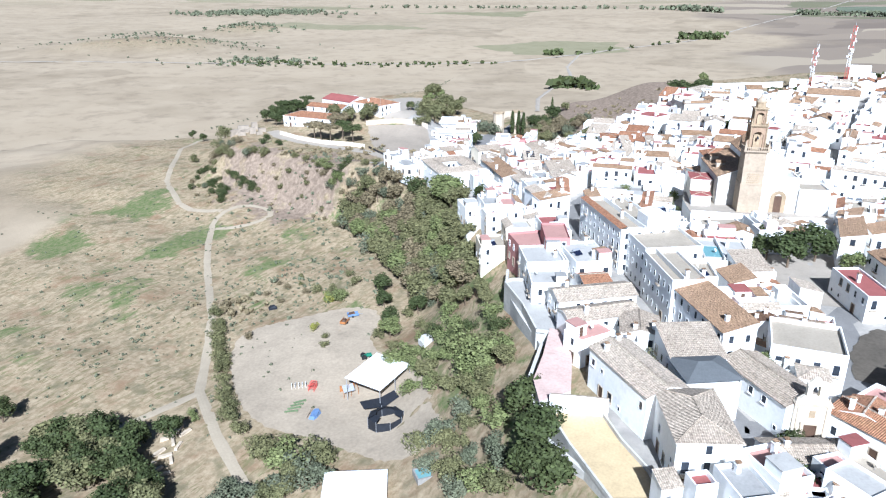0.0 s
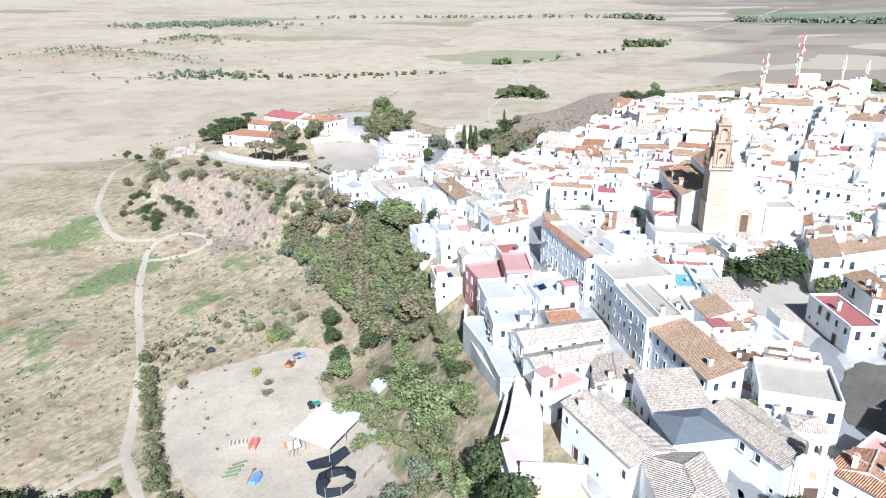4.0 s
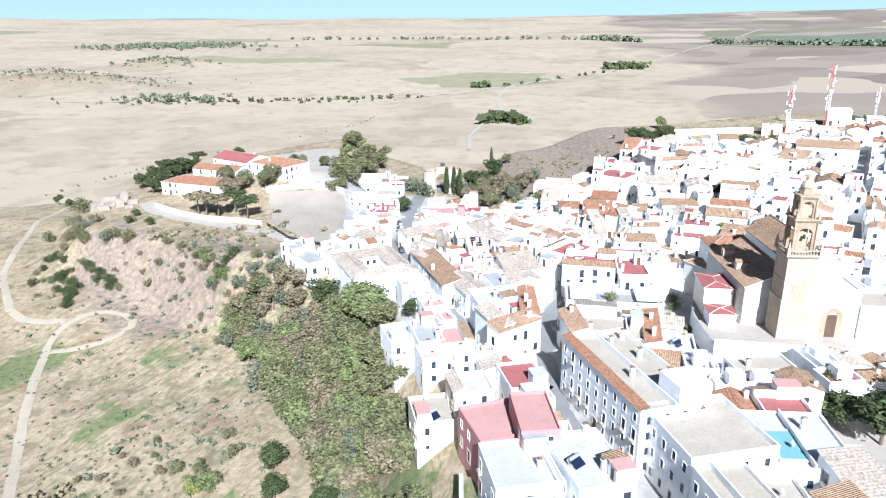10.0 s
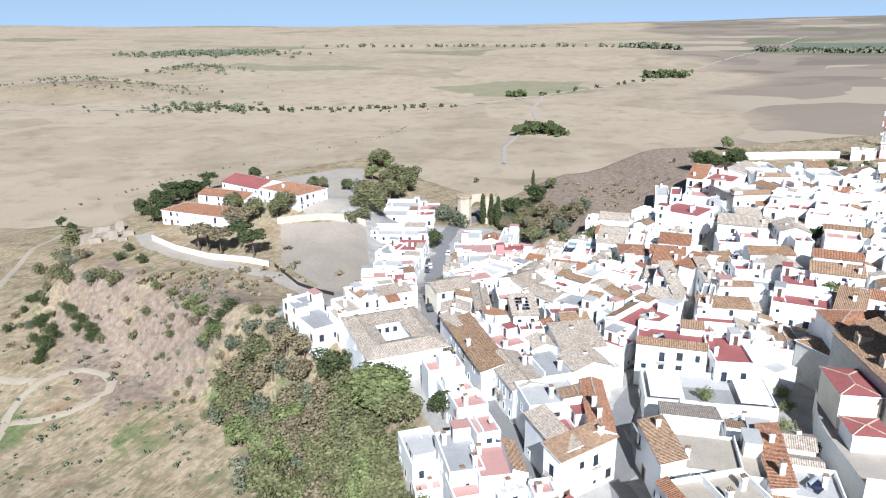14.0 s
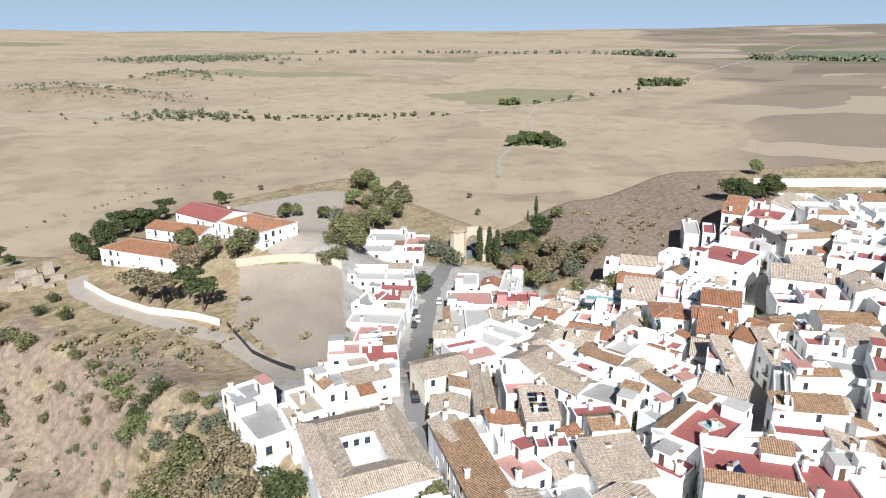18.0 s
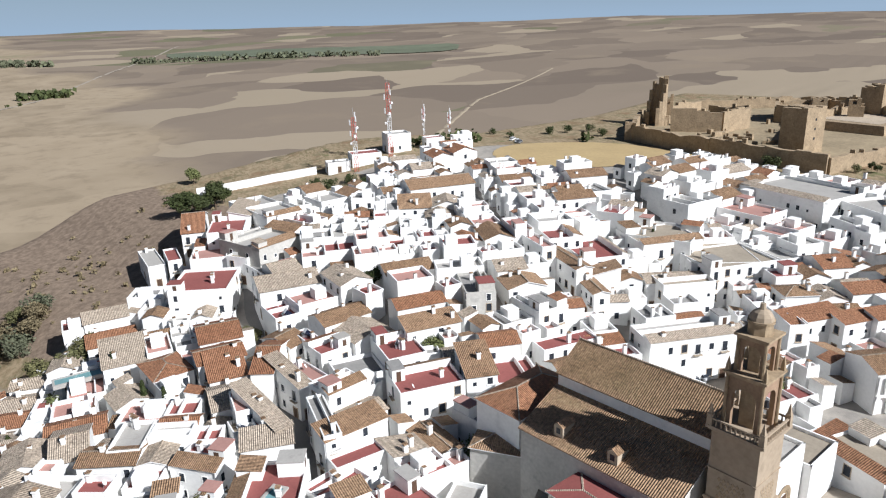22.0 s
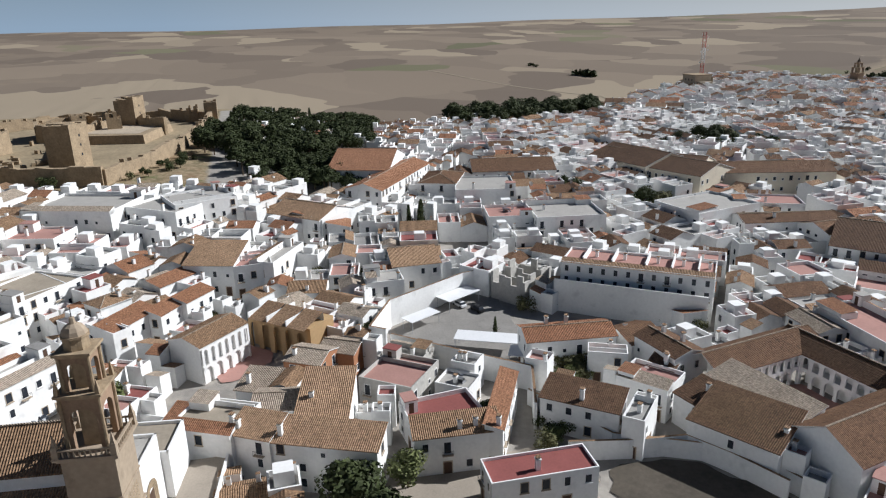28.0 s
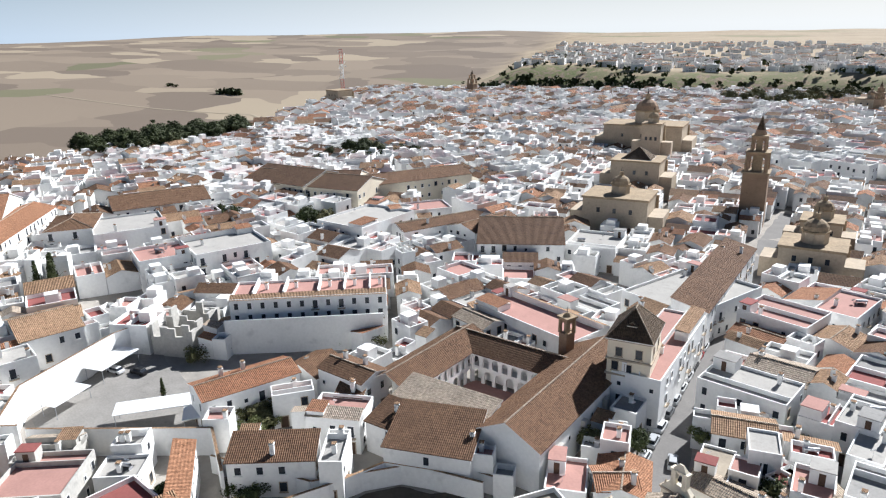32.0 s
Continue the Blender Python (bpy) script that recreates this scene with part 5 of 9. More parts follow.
KINDS = dict(broad=("broad", LEAF), bright=("broad", LEAF_BRIGHT), dark=("broad", LEAF_DARK), dry=("broad", LEAF_DRY), olive=("bush", LEAF_OLIVE), bush=("bush", LEAF), greenbush=("bush", LEAF_BRIGHT), darkbush=("bush", LEAF_DARK), yellowbush=("bush", LEAF_YELLOW), drybush=("bush", LEAF_DRY), cypress=("cypress", LEAF_DARK), pine=("pine", LEAF_DARK), drypine=("pine", LEAF_DRY))
TREE_LABEL = dict(broad="broad-leaved tree with a dusty green crown", bright="bright green leafy garden tree", dark="dark green dense-crowned tree", dry="brownish tree with half-dry leaves", olive="grey-green dusty olive shrub", bush="dusty green bush on the slope", greenbush="fresh green bush among walls", darkbush="dense dark green bush", yellowbush="bright yellow-green garden bush", drybush="dry brown bush in weeds", cypress="tall slender dark green cypress", pine="umbrella pine with bare trunk", drypine="umbrella pine with browning needles")
CROWNS = {k: [(crown_mesh("crown", v[0], v[1], 11 * i + 5, 1700 if v[0] == "broad" else 1100), trunk_mesh(v[0], i)) for i in range(3)] for k, v in KINDS.items()}
TREES = []


def tree(kind, x, y, h, wide=1.0, z=None):
    rng = random.Random(int(x * 53 + y * 17))
    crown, trunk = rng.choice(CROWNS[kind])
    ob = thing("bush" if "bush" in kind or kind == "olive" else "tree", x, y, rng.uniform(0, 360), z, TREE_LABEL[kind], "bush" if "bush" in kind else "tree", "trees")
    s = Matrix.Diagonal((h * wide, h * wide, h, 1))
    part("trunk", trunk, ob, m=s)
    part("crown", crown, ob, m=s)
    TREES.append((x, y))
    return ob


def palm(x, y, h, z=None):
    ob = thing("palm_tree", x, y, 0, z, "palm tree with a round crown of fronds", "palm")
    part("trunk", Shape().tube((0, 0, -0.5), (0.1, 0, h), 0.28, 0.2, BARK, 8), ob)
    sh, rng = Shape(), random.Random(int(x * 7 + y))
    for i in range(26):
        a, e = rng.uniform(0, 6.28), rng.uniform(-0.3, 1.2)
        p, l = Vector((0.1, 0, h)), rng.uniform(1.5, 2.3)
        d = Vector((math.cos(a) * math.cos(e), math.sin(a) * math.cos(e), math.sin(e)))
        s = Vector((-math.sin(a), math.cos(a), 0)) * 0.28
        q, r = p + d * l * 0.55, p + d * l + Vector((0, 0, -0.7))
        sh.face([p, q - s, r, q + s], LEAF_BRIGHT)
    part("crown", sh, ob)
    return ob


# ---- the parish church with its bell tower ----
church = thing("church", 98, 220, 82, 1.5, "old parish church with brown tile roofs and whitewashed chapels", "church")


def church_block(name, x, y, w, d, rot, h, kind, top, wall, pitch=0.42):
    base = pose(98, 220, 1.5, 0, 0, 82).inverted() @ pose(x, y, 1.5, 0, 0, rot)
    W, D = w / 2, d / 2
    sh = Shape()
    if kind == "t":
        sh.box(-W, -D, -3, W, D, h, wall, top=ROOF_TOPS[top])
        for a in ((-W, -D, W, -D + 0.3), (-W, D - 0.3, W, D), (-W, -D, -W + 0.3, D), (W - 0.3, -D, W, D)):
            sh.box(a[0], a[1], h, a[2], a[3], h + 0.5, wall)
    else:
        sh.box(-W, -D, -3, W, D, h, wall)
        r = pitch * D
        if kind == "g":
            for s in (-1, 1):
                sh.face([(W * s, -D * s, h), (W * s, D * s, h), (W * s, 0, h + r)], wall)
        if kind == "s":
            r = pitch * 0.8 * 2 * D
            sh.face([(W, D, h), (-W, D, h), (-W, D, h + r), (W, D, h + r)], wall)
            sh.face([(W, -D, h), (W, D, h), (W, D, h + r)], wall).face([(-W, D, h), (-W, -D, h), (-W, D, h + r)], wall)
    body = part(name, sh, church, m=base)
    if kind != "t":
        part("roof", roof_over(w, d, h, kind, TILES[top], pitch=pitch), body)
    PLOTS.append((x, y, math.hypot(w, d) / 2, w, d, rot))
    return body


church_block("nave", 101.0, 220.3, 25.5, 11, 82, 19.6, "g", "tile", WHITE, 0.64)
aisle = church_block("aisle", 91.4, 221.9, 25, 8.8, -98, 13.9, "s", "tile", GREYW, 0.52)
for u in (-6.5, 2.5):
    dm = Shape().box(-0.8, -1.0, -0.6, 0.8, 1.6, 1.5, STONE_PALE).box(-0.35, -1.04, 0.3, 0.35, -1.0, 1.2, GLASS)
    dm.slope([(-1.0, -1.2, 1.5), (-1.0, 1.8, 1.5), (0, 1.8, 2.2), (0, -1.2, 2.2)], TILE).slope([(1.0, 1.8, 1.5), (1.0, -1.2, 1.5), (0, -1.2, 2.2), (0, 1.8, 2.2)], TILE)
    dm.face([(-0.8, -1.0, 1.5), (0.8, -1.0, 1.5), (0, -1.0, 2.1)], STONE_PALE)
    part("dormer", dm, aisle, m=pose(u, -2.2, 14.9))
church_block("north_transept", 98.0, 239.3, 15, 9, -8, 14.2, "h", "newtile", WHITE)
church_block("sacristy", 91.5, 240.0, 7.4, 8.5, 20, 8.6, "h", "tile", GREYW, 0.3)
church_block("chapel", 83.4, 220.2, 9.6, 6.4, 77, 11.6, "h", "redsheet", CREAM, 0.12)
church_block("chapel", 81.0, 211.6, 5.4, 5.6, 77, 8.2, "h", "redsheet", WHITE, 0.12)
church_block("east_aisle", 110.0, 219, 24, 7, 82, 8.5, "s", "tile", WHITE, 0.4)
terrace_ring = [(75.0, 201.5), (88, 197.6), (97, 194.4), (114, 192), (115, 206), (96, 234), (84, 230), (79.5, 222), (77.2, 216)]
TERRACE_AT = pose(98, 220, 1.5, 0, 0, 82).inverted() @ pose(0, 0, 0)
part("raised_terrace", Shape().prism(terrace_ring, -4, 6.7, WHITE, cap=False), church, m=TERRACE_AT)
part("terrace_paving", Shape().face([(x, y, 6.7) for x, y in terrace_ring], PAVING), church, m=TERRACE_AT)
rail = Shape()
for (ax, ay), (bx, by) in zip(terrace_ring[:4], terrace_ring[1:4]):
    e = (Vector((bx, by)) - Vector((ax, ay))).normalized()
    o = Vector((-e.y, e.x)) * 0.35
    rail.prism([(ax, ay), (bx, by), (bx + o.x, by + o.y), (ax + o.x, ay + o.y)], 6.6, 7.6, WHITE)
part("parapet", rail, church, m=TERRACE_AT)
PLOTS.append((90, 212, 22, 34, 36, 0))
front = church_block("portal_front", 101.3, 206.0, 10.5, 9, -10, 15.6, "t", "pale", WHITE)
church_block("vestry", 110.6, 203.2, 8.5, 9, -10, 12.4, "t", "sand", WHITE)
arch = Shape()
for r0, y0 in ((2.3, -4.62), (1.9, -4.58), (1.5, -4.54)):
    arch.box(-r0, y0, 0, -r0 + 0.42, -4.4, 4.5, STONE).box(r0 - 0.42, y0, 0, r0, -4.4, 4.5, STONE)
    for i in range(8):
        a0, a1 = math.pi * i / 8, math.pi * (i + 1) / 8
        p = [(math.cos(a) * q, y0, 4.5 + math.sin(a) * q) for a, q in ((a0, r0), (a1, r0), (a1, r0 - 0.42), (a0, r0 - 0.42))]
        arch.face(p[::-1], STONE)
arch.box(-1.1, -4.53, 0, 1.1, -4.45, 5.2, WOOD)
part("portal", arch, front, m=Matrix.Translation((0, 0, 5.2)))

tower = thing("bell_tower", 92.6, 204.8, -10, 3.1, "tall pale stone bell tower with tiered brick belfries", "bell tower")
part("shaft", Shape().box(-3.15, -3.15, -4, 3.15, 3.15, 12.2, TOWER_STONE).box(-3.0, -3.0, 12.2, 3.0, 3.0, 21.8, TOWER_STONE), tower)
part("string_course", Shape().box(-3.25, -3.25, 12.1, 3.25, 3.25, 12.4, TOWER_STONE, True), tower)
part("string_course", Shape().box(-3.12, -3.12, 16.4, 3.12, 3.12, 16.6, TOWER_STONE, True), tower)
for side in (0, 90, 180, 270):
    lattice = Shape()
    for i in range(6):
        for j in range(5):
            u, z = -1.45 + i * 0.58 + (0.29 if j % 2 else 0), 12.9 + j * 0.62
            if abs(u) < 1.75:
                lattice.face([(u - 0.22, -3.05, z), (u, -3.05, z - 0.32), (u + 0.22, -3.05, z), (u, -3.05, z + 0.32)], STONE)
                for (px, pz), (qx, qz) in zip(((-0.22, 0), (0, -0.32), (0.22, 0), (0, 0.32)), ((0, -0.32), (0.22, 0), (0, 0.32), (-0.22, 0))):
                    lattice.face([(u + px, -3.05, z + pz), (u + px * 1.3, -2.99, z + pz * 1.3), (u + qx * 1.3, -2.99, z + qz * 1.3), (u + qx, -3.05, z + qz)], TOWER_STONE)
    part("lattice_panel", lattice, tower, m=pose(0, 0, 0, 0, 0, side))
part("cornice", Shape().box(-3.3, -3.3, 21.8, 3.3, 3.3, 22.1, TOWER_STONE, True).box(-3.6, -3.6, 22.1, 3.6, 3.6, 22.5, TOWER_STONE, True), tower)
for side in (0, 90, 180, 270):
    rail = Shape().box(-3.3, -3.4, 23.3, 3.3, -3.15, 23.5, TOWER_STONE, True)
    for i in range(11):
        rail.tube((-3.0 + i * 0.6, -3.28, 22.5), (-3.0 + i * 0.6, -3.28, 23.3), 0.13, 0.1, TOWER_STONE, 5)
    part("balustrade", rail, tower, m=pose(0, 0, 0, 0, 0, side))


def belfry(a, z0, z1, parent, name):
    """A square stage with arched bell openings and engaged columns."""
    sh, p, mid = Shape(), a * 0.30, z0 + (z1 - z0) * 0.62
    for sx in (-1, 1):
        for sy in (-1, 1):
            sh.box(min(sx * a, sx * (a - p)), min(sy * a, sy * (a - p)), z0, max(sx * a, sx * (a - p)), max(sy * a, sy * (a - p)), z1, BRICK)
            sh.tube((sx * (a + 0.12), sy * (a + 0.12), z0), (sx * (a + 0.12), sy * (a + 0.12), z1), 0.24, 0.2, STONE, 8)
    for k in range(4):
        c, s = math.cos(k * math.pi / 2), math.sin(k * math.pi / 2)
        w = a - p
        n = 8
        for i in range(n):
            t0, t1 = math.pi * i / n, math.pi * (i + 1) / n
            x0, x1 = math.cos(t0) * w, math.cos(t1) * w
            h0, h1 = mid + math.sin(t0) * w * 0.8, mid + math.sin(t1) * w * 0.8
            for yy in (-a, -a + p * 0.8):
                q = [(x0, yy, h0), (x0, yy, z1), (x1, yy, z1), (x1, yy, h1)]
                sh.face([(c * u - s * v, s * u + c * v, z) for u, v, z in q], BRICK)
    sh.box(-a * 0.45, -a * 0.45, z0, a * 0.45, a * 0.45, z1, STONE)
    ob = part(name, sh, parent)
    top = Shape().box(-a - 0.3, -a - 0.3, z1, a + 0.3, a + 0.3, z1 + 0.3, STONE, True).box(-a - 0.55, -a - 0.55, z1 + 0.3, a + 0.55, a + 0.55, z1 + 0.6, STONE, True)
    part("cornice", top, ob)
    return ob


belfry(2.05, 22.5, 29.2, tower, "lower_belfry")
for sx in (-1, 1):
    for sy in (-1, 1):
        part("finial", Shape().prism(rect(0.7, 0.7, sx * 3.2, sy * 3.2), 22.5, 24.0, TOWER_STONE, 0.9).prism(rect(0.5, 0.5, sx * 3.2, sy * 3.2), 24.0, 25.4, TOWER_STONE, 0.1), tower)
        part("finial", Shape().prism(rect(0.5, 0.5, sx * 2.2, sy * 2.2), 29.8, 30.5, STONE, 0.8).prism(rect(0.4, 0.4, sx * 2.2, sy * 2.2), 30.5, 31.6, STONE, 0.1), tower)
belfry(1.5, 29.8, 34.0, tower, "upper_belfry")
part("drum", Shape().prism(circle(1.45, 8), 34.6, 36.0, STONE).prism(circle(1.6, 8), 36.0, 36.25, STONE), tower)
dome = Shape()
for i in range(4):
    a0, a1 = i * math.pi / 8, (i + 1) * math.pi / 8
    dome.prism(circle(1.4 * math.cos(a0), 10), 36.25 + 1.3 * math.sin(a0), 36.25 + 1.3 * math.sin(a1), TOWER_STONE, math.cos(a1) / math.cos(a0) if i < 3 else 0.1)
part("dome", dome, tower)
part("lantern", Shape().tube((0, 0, 37.4), (0, 0, 38.2), 0.4, 0.3, TOWER_STONE, 8).tube((0, 0, 38.1), (0, 0, 39.5), 0.06, 0.04, IRON), tower)
part("bell", Shape().prism(circle(0.35, 10, 0, -1.75), 25.6, 26.4, IRON, 0.6), tower)

# ---- convent: church, tower and cloister ----
convent = thing("convent_church", 89, 86, -79.4, 1.5, "long white convent church under a brown tile roof", "church")
body = part("nave", Shape().box(-19.5, -6.2, -3, 19.5, 6.2, 7.6, WHITE).face([(19.5, -6.2, 7.6), (19.5, 6.2, 7.6), (19.5, 0, 10.8)], WHITE).face([(-19.5, 6.2, 7.6), (-19.5, -6.2, 7.6), (-19.5, 0, 10.8)], WHITE), convent)
part("roof", roof_over(39, 12.4, 7.6, "g", TILE_SHADED, pitch=0.52), body)
for u in (-13, -4, 5):
    part("buttress", Shape().box(u - 0.6, -7.0, -3, u + 0.6, -6.1, 6.0, GREYW), convent)
    part("window", WINDOWS[3], convent, m=pose(u + 4, -6.2, 4.5))
PLOTS.append((89, 86, 20, 40, 13, -79))
ct = thing("convent_tower", 83.2, 71.6, 20, 1.5, "square cream convent tower with tiled hip roof and dormer", "tower")
part("shaft", Shape().box(-3.9, -4.9, -3, 3.9, 4.9, 16.6, CREAM), ct)
for z in (9.6, 12.6, 16.4):
    part("cornice", Shape().box(-4.2, -5.2, z, 4.2, 5.2, z + 0.3, STONE_PALE, True), ct)
part("roof", roof_over(7.8, 9.8, 16.7, "h", TILE_DARK, 0.5, 1.1), ct)
part("dormer", Shape().box(-0.9, 1.6, 17.4, 0.9, 3.6, 19.0, CREAM).box(-0.45, 3.58, 17.6, 0.45, 3.64, 18.7, GLASS).slope([(-1.1, 1.4, 19.0), (-1.1, 3.8, 19.0), (0, 3.8, 19.8), (0, 1.4, 19.8)], TILE_DARK).slope([(1.1, 3.8, 19.0), (1.1, 1.4, 19.0), (0, 1.4, 19.8), (0, 3.8, 19.8)], TILE_DARK), ct)
for u, z in ((-1.8, 13.4), (1.8, 13.4), (0, 10.2), (-2.4, 10.6), (0.8, 7.0), (0, 3.6)):
    part("window", WINDOWS[2], ct, m=pose(0, 0, 0, 0, 0, 180) @ Matrix.Translation((u, -4.9, z)))
for u, z in ((-2.2, 13.4), (2.2, 13.4), (0, 7.5)):
    part("window", WINDOWS[2], ct, m=pose(0, 0, 0, 0, 0, 270) @ Matrix.Translation((u, -3.9, z)))
PLOTS.append((83.2, 71.6, 6, 8, 10, 20))
turret = thing("bell_turret", 98, 72.5, -10, 10.5, "slim brick bell turret with a small dome", "bell turret")
part("pedestal", Shape().box(-1.1, -1.1, -9, 1.1, 1.1, 3.0, BRICK), turret)
belfry(0.95, 3.0, 6.0, turret, "belfry")
part("spire", Shape().prism(circle(0.9, 8), 6.6, 7.3, STONE, 0.5).tube((0, 0, 7.2), (0, 0, 8.6), 0.08, 0.05, IRON), turret)

cloister = thing("cloister", 104, 90, 9.3, 1.5, "white two-storey arcaded cloister with brown tiled wings", "cloister")


def arcade(length, z0, h, n, material, r_part=0.36):
    """A wall with round-arched openings along local x, facing local -y."""
    sh, b = Shape(), length / n
    for i in range(n):
        c, r = -length / 2 + (i + 0.5) * b, b * r_part
        spring = z0 + h - r - 0.6
        sh.face([(c - b / 2, 0, z0), (c - r, 0, z0), (c - r, 0, spring), (c - r, 0, z0 + h), (c - b / 2, 0, z0 + h)], material)
        sh.face([(c + r, 0, z0), (c + b / 2, 0, z0), (c + b / 2, 0, z0 + h), (c + r, 0, z0 + h), (c + r, 0, spring)], material)
        for k in range(8):
            a0, a1 = math.pi * (1 - k / 8), math.pi * (1 - (k + 1) / 8)
            p0, p1 = (c + r * math.cos(a0), spring + r * math.sin(a0)), (c + r * math.cos(a1), spring + r * math.sin(a1))
            sh.face([(p0[0], 0, p0[1]), (p1[0], 0, p1[1]), (p1[0], 0, z0 + h), (p0[0], 0, z0 + h)], material)
            sh.face([(p0[0], 0, p0[1]), (p0[0], 0.4, p0[1]), (p1[0], 0.4, p1[1]), (p1[0], 0, p1[1])], material)
        for s in (-1, 1):
            sh.face([(c + s * r, 0, z0), (c + s * r, 0.4, z0), (c + s * r, 0.4, spring), (c + s * r, 0, spring)], material)
    return sh


def wing(cx, cy, rot, length, depth):
    w = part("wing", Shape().box(-length / 2, 2.2, -2, length / 2, depth, 6.6, WHITE), cloister, m=pose(cx, cy, 0, 0, 0, rot))
    part("lower_arcade", arcade(length, 0, 3.9, 6, WHITE), w)
    part("upper_arcade", arcade(length, 3.9, 2.9, 7, WHITE, 0.3), w)
    part("gallery_floor", Shape().box(-length / 2, 0.1, 3.75, length / 2, 2.2, 3.95, WHITE, True), w)
    roof = roof_over(length + 14, depth, 6.6, "g", TILE_SHADED, pitch=0.5)
    part("roof", roof, w, m=Matrix.Translation((0, depth / 2, 0)))


wing(0, -6.9, 180, 16, 9)
wing(8, 0, 90 + 180, 14, 10)
PLOTS.extend([(104, 90, 12, 17, 14, 9), (106, 78, 10, 34, 10, 9), (118, 90, 10, 12, 34, 9)])
patch("cloister_floor", [(95, 82), (113, 84), (111, 98), (94, 96)], PINK, 0.25, "brick-paved cloister court", "court", 2.0)

# ---- castle ruin ----
castle = thing("castle", 350, 280, 0, 17.5, "ruined stone castle with curtain walls and broken towers", "castle")
CASTLE_INV = pose(350, 280, 17.5).inverted()


def ruin_wall(pts, h, thick, name="curtain_wall", seed=1):
    rng = random.Random(seed)
    for (ax, ay), (bx, by) in zip(pts, pts[1:]):
        a, b = Vector((ax, ay)), Vector((bx, by))
        n = max(2, int((b - a).length / 5))
        d = (b - a).normalized()
        s = Vector((d.y, -d.x)) * thick / 2
        sh = Shape()
        hs = [h * rng.uniform(0.78, 1.08) for _ in range(n + 1)]
        for i in range(n):
            p, q = a.lerp(b, i / n), a.lerp(b, (i + 1) / n)
            z0, z1 = -6.0, hs[i]
            z2 = hs[i + 1] if rng.random() < 0.6 else hs[i]
            lo = [p - s, q - s, q + s, p + s]
            zt = [z1, z2, z2, z1]
            for j in range(4):
                k = (j + 1) % 4
                sh.face([(*lo[j], z0), (*lo[k], z0), (*lo[k], zt[k]), (*lo[j], zt[j])], STONE)
            sh.face([(*lo[j], zt[j]) for j in range(4)], STONE)
            if rng.random() < 0.3:
                m = p.lerp(q, 0.5)
                sh.box(m.x - 0.8, m.y - 0.8, min(z1, z2) - 0.5, m.x + 0.8, m.y + 0.8, max(z1, z2) + 1.1, STONE)
        part(name, sh, castle, m=CASTLE_INV @ Matrix.Translation((0, 0, 17.5)))


def ruin_tower(x, y, w, d, rot, h, broken=0.3, seed=2):
    rng = random.Random(seed)
    sh, n = Shape(), 4
    cols = [(-w / 2 + w * i / n, -d / 2 + d * j / n) for i in range(n) for j in range(n)]
    for cx, cy in cols:
        edge = abs(cx + w / n / 2) > w / 4 or abs(cy + d / n / 2) > d / 4
        hh = h * (1 - broken * rng.random() * (1.0 if edge else 1.2))
        sh.box(cx, cy, -6, cx + w / n, cy + d / n, hh, STONE)
    for i in range(3):
        sh.box(-0.5, -d / 2 - 0.03, h * (0.3 + 0.2 * i), 0.4, -d / 2 + 0.1, h * (0.3 + 0.2 * i) + 1.0, GLASS)
    part("castle_tower", sh, castle, m=CASTLE_INV @ pose(x, y, 17.5, 0, 0, rot))


ruin_wall([(314, 324), (303, 304), (292, 280), (287, 258), (283, 236)], 7.5, 2.2, seed=3)
ruin_wall([(283, 236), (312, 224), (350, 214), (395, 208), (440, 204)], 6.5, 2.0, seed=4)
ruin_wall([(440, 204), (470, 235), (468, 290), (430, 335), (370, 345), (314, 324)], 6.0, 2.0, seed=5)
ruin_wall([(345, 318), (352, 296), (372, 290), (380, 312)], 11, 1.8, "inner_wall", 6)
ruin_wall([(395, 262), (420, 252), (436, 268), (420, 290), (396, 284), (395, 262)], 9, 1.8, "inner_wall", 7)
ruin_wall([(330, 262), (372, 268), (395, 262)], 6, 1.6, "inner_wall", 8)
ruin_wall([(400, 225), (415, 240)], 10, 1.8, "inner_wall", 9)
keep, rng = Shape(), random.Random(5)
for k in range(14):
    a0, a1 = radians(-200 + k * 19), radians(-200 + (k + 1) * 19)
    up = (9, 12, 16, 20, 23, 24, 24, 23.5, 23, 20, 21, 18, 12, 7)[k] + rng.uniform(-0.8, 0.8)
    ring = [(5.8 * math.cos(a0), 5.2 * math.sin(a0)), (5.8 * math.cos(a1), 5.2 * math.sin(a1)), (3.6 * math.cos(a1), 3.2 * math.sin(a1)), (3.6 * math.cos(a0), 3.2 * math.sin(a0))]
    keep.prism(ring, -6, up, STONE, 0.96)
for k in range(9):
    u, v = rng.uniform(-6, 6), rng.uniform(-8, -3)
    keep.prism(circle(rng.uniform(1.2, 2.4), 6, u, v, rng.random()), -6, rng.uniform(1.5, 5), STONE, 0.6, turn=0.3)
part("broken_keep", keep, castle, m=CASTLE_INV @ pose(362, 333, 17.5, 0, 0, 40))
ruin_tower(371, 331, 6, 6, 20, 15, 0.5, 12)
ruin_tower(320, 254, 12, 11, -21, 18.5, 0.05, 13)
ruin_tower(420, 244, 11, 11, -21, 19, 0.12, 14)
ruin_tower(404, 250, 5, 7, 10, 13, 0.3, 15)
ruin_tower(440, 204, 7, 7, 0, 13, 0.2, 16)
ruin_tower(448, 214, 5, 5, 0, 10, 0.4, 17)
ruin_tower(428, 272, 12, 7, 20, 11, 0.4, 18)
ruin_tower(314, 324, 5, 5, 20, 9, 0.4, 19)

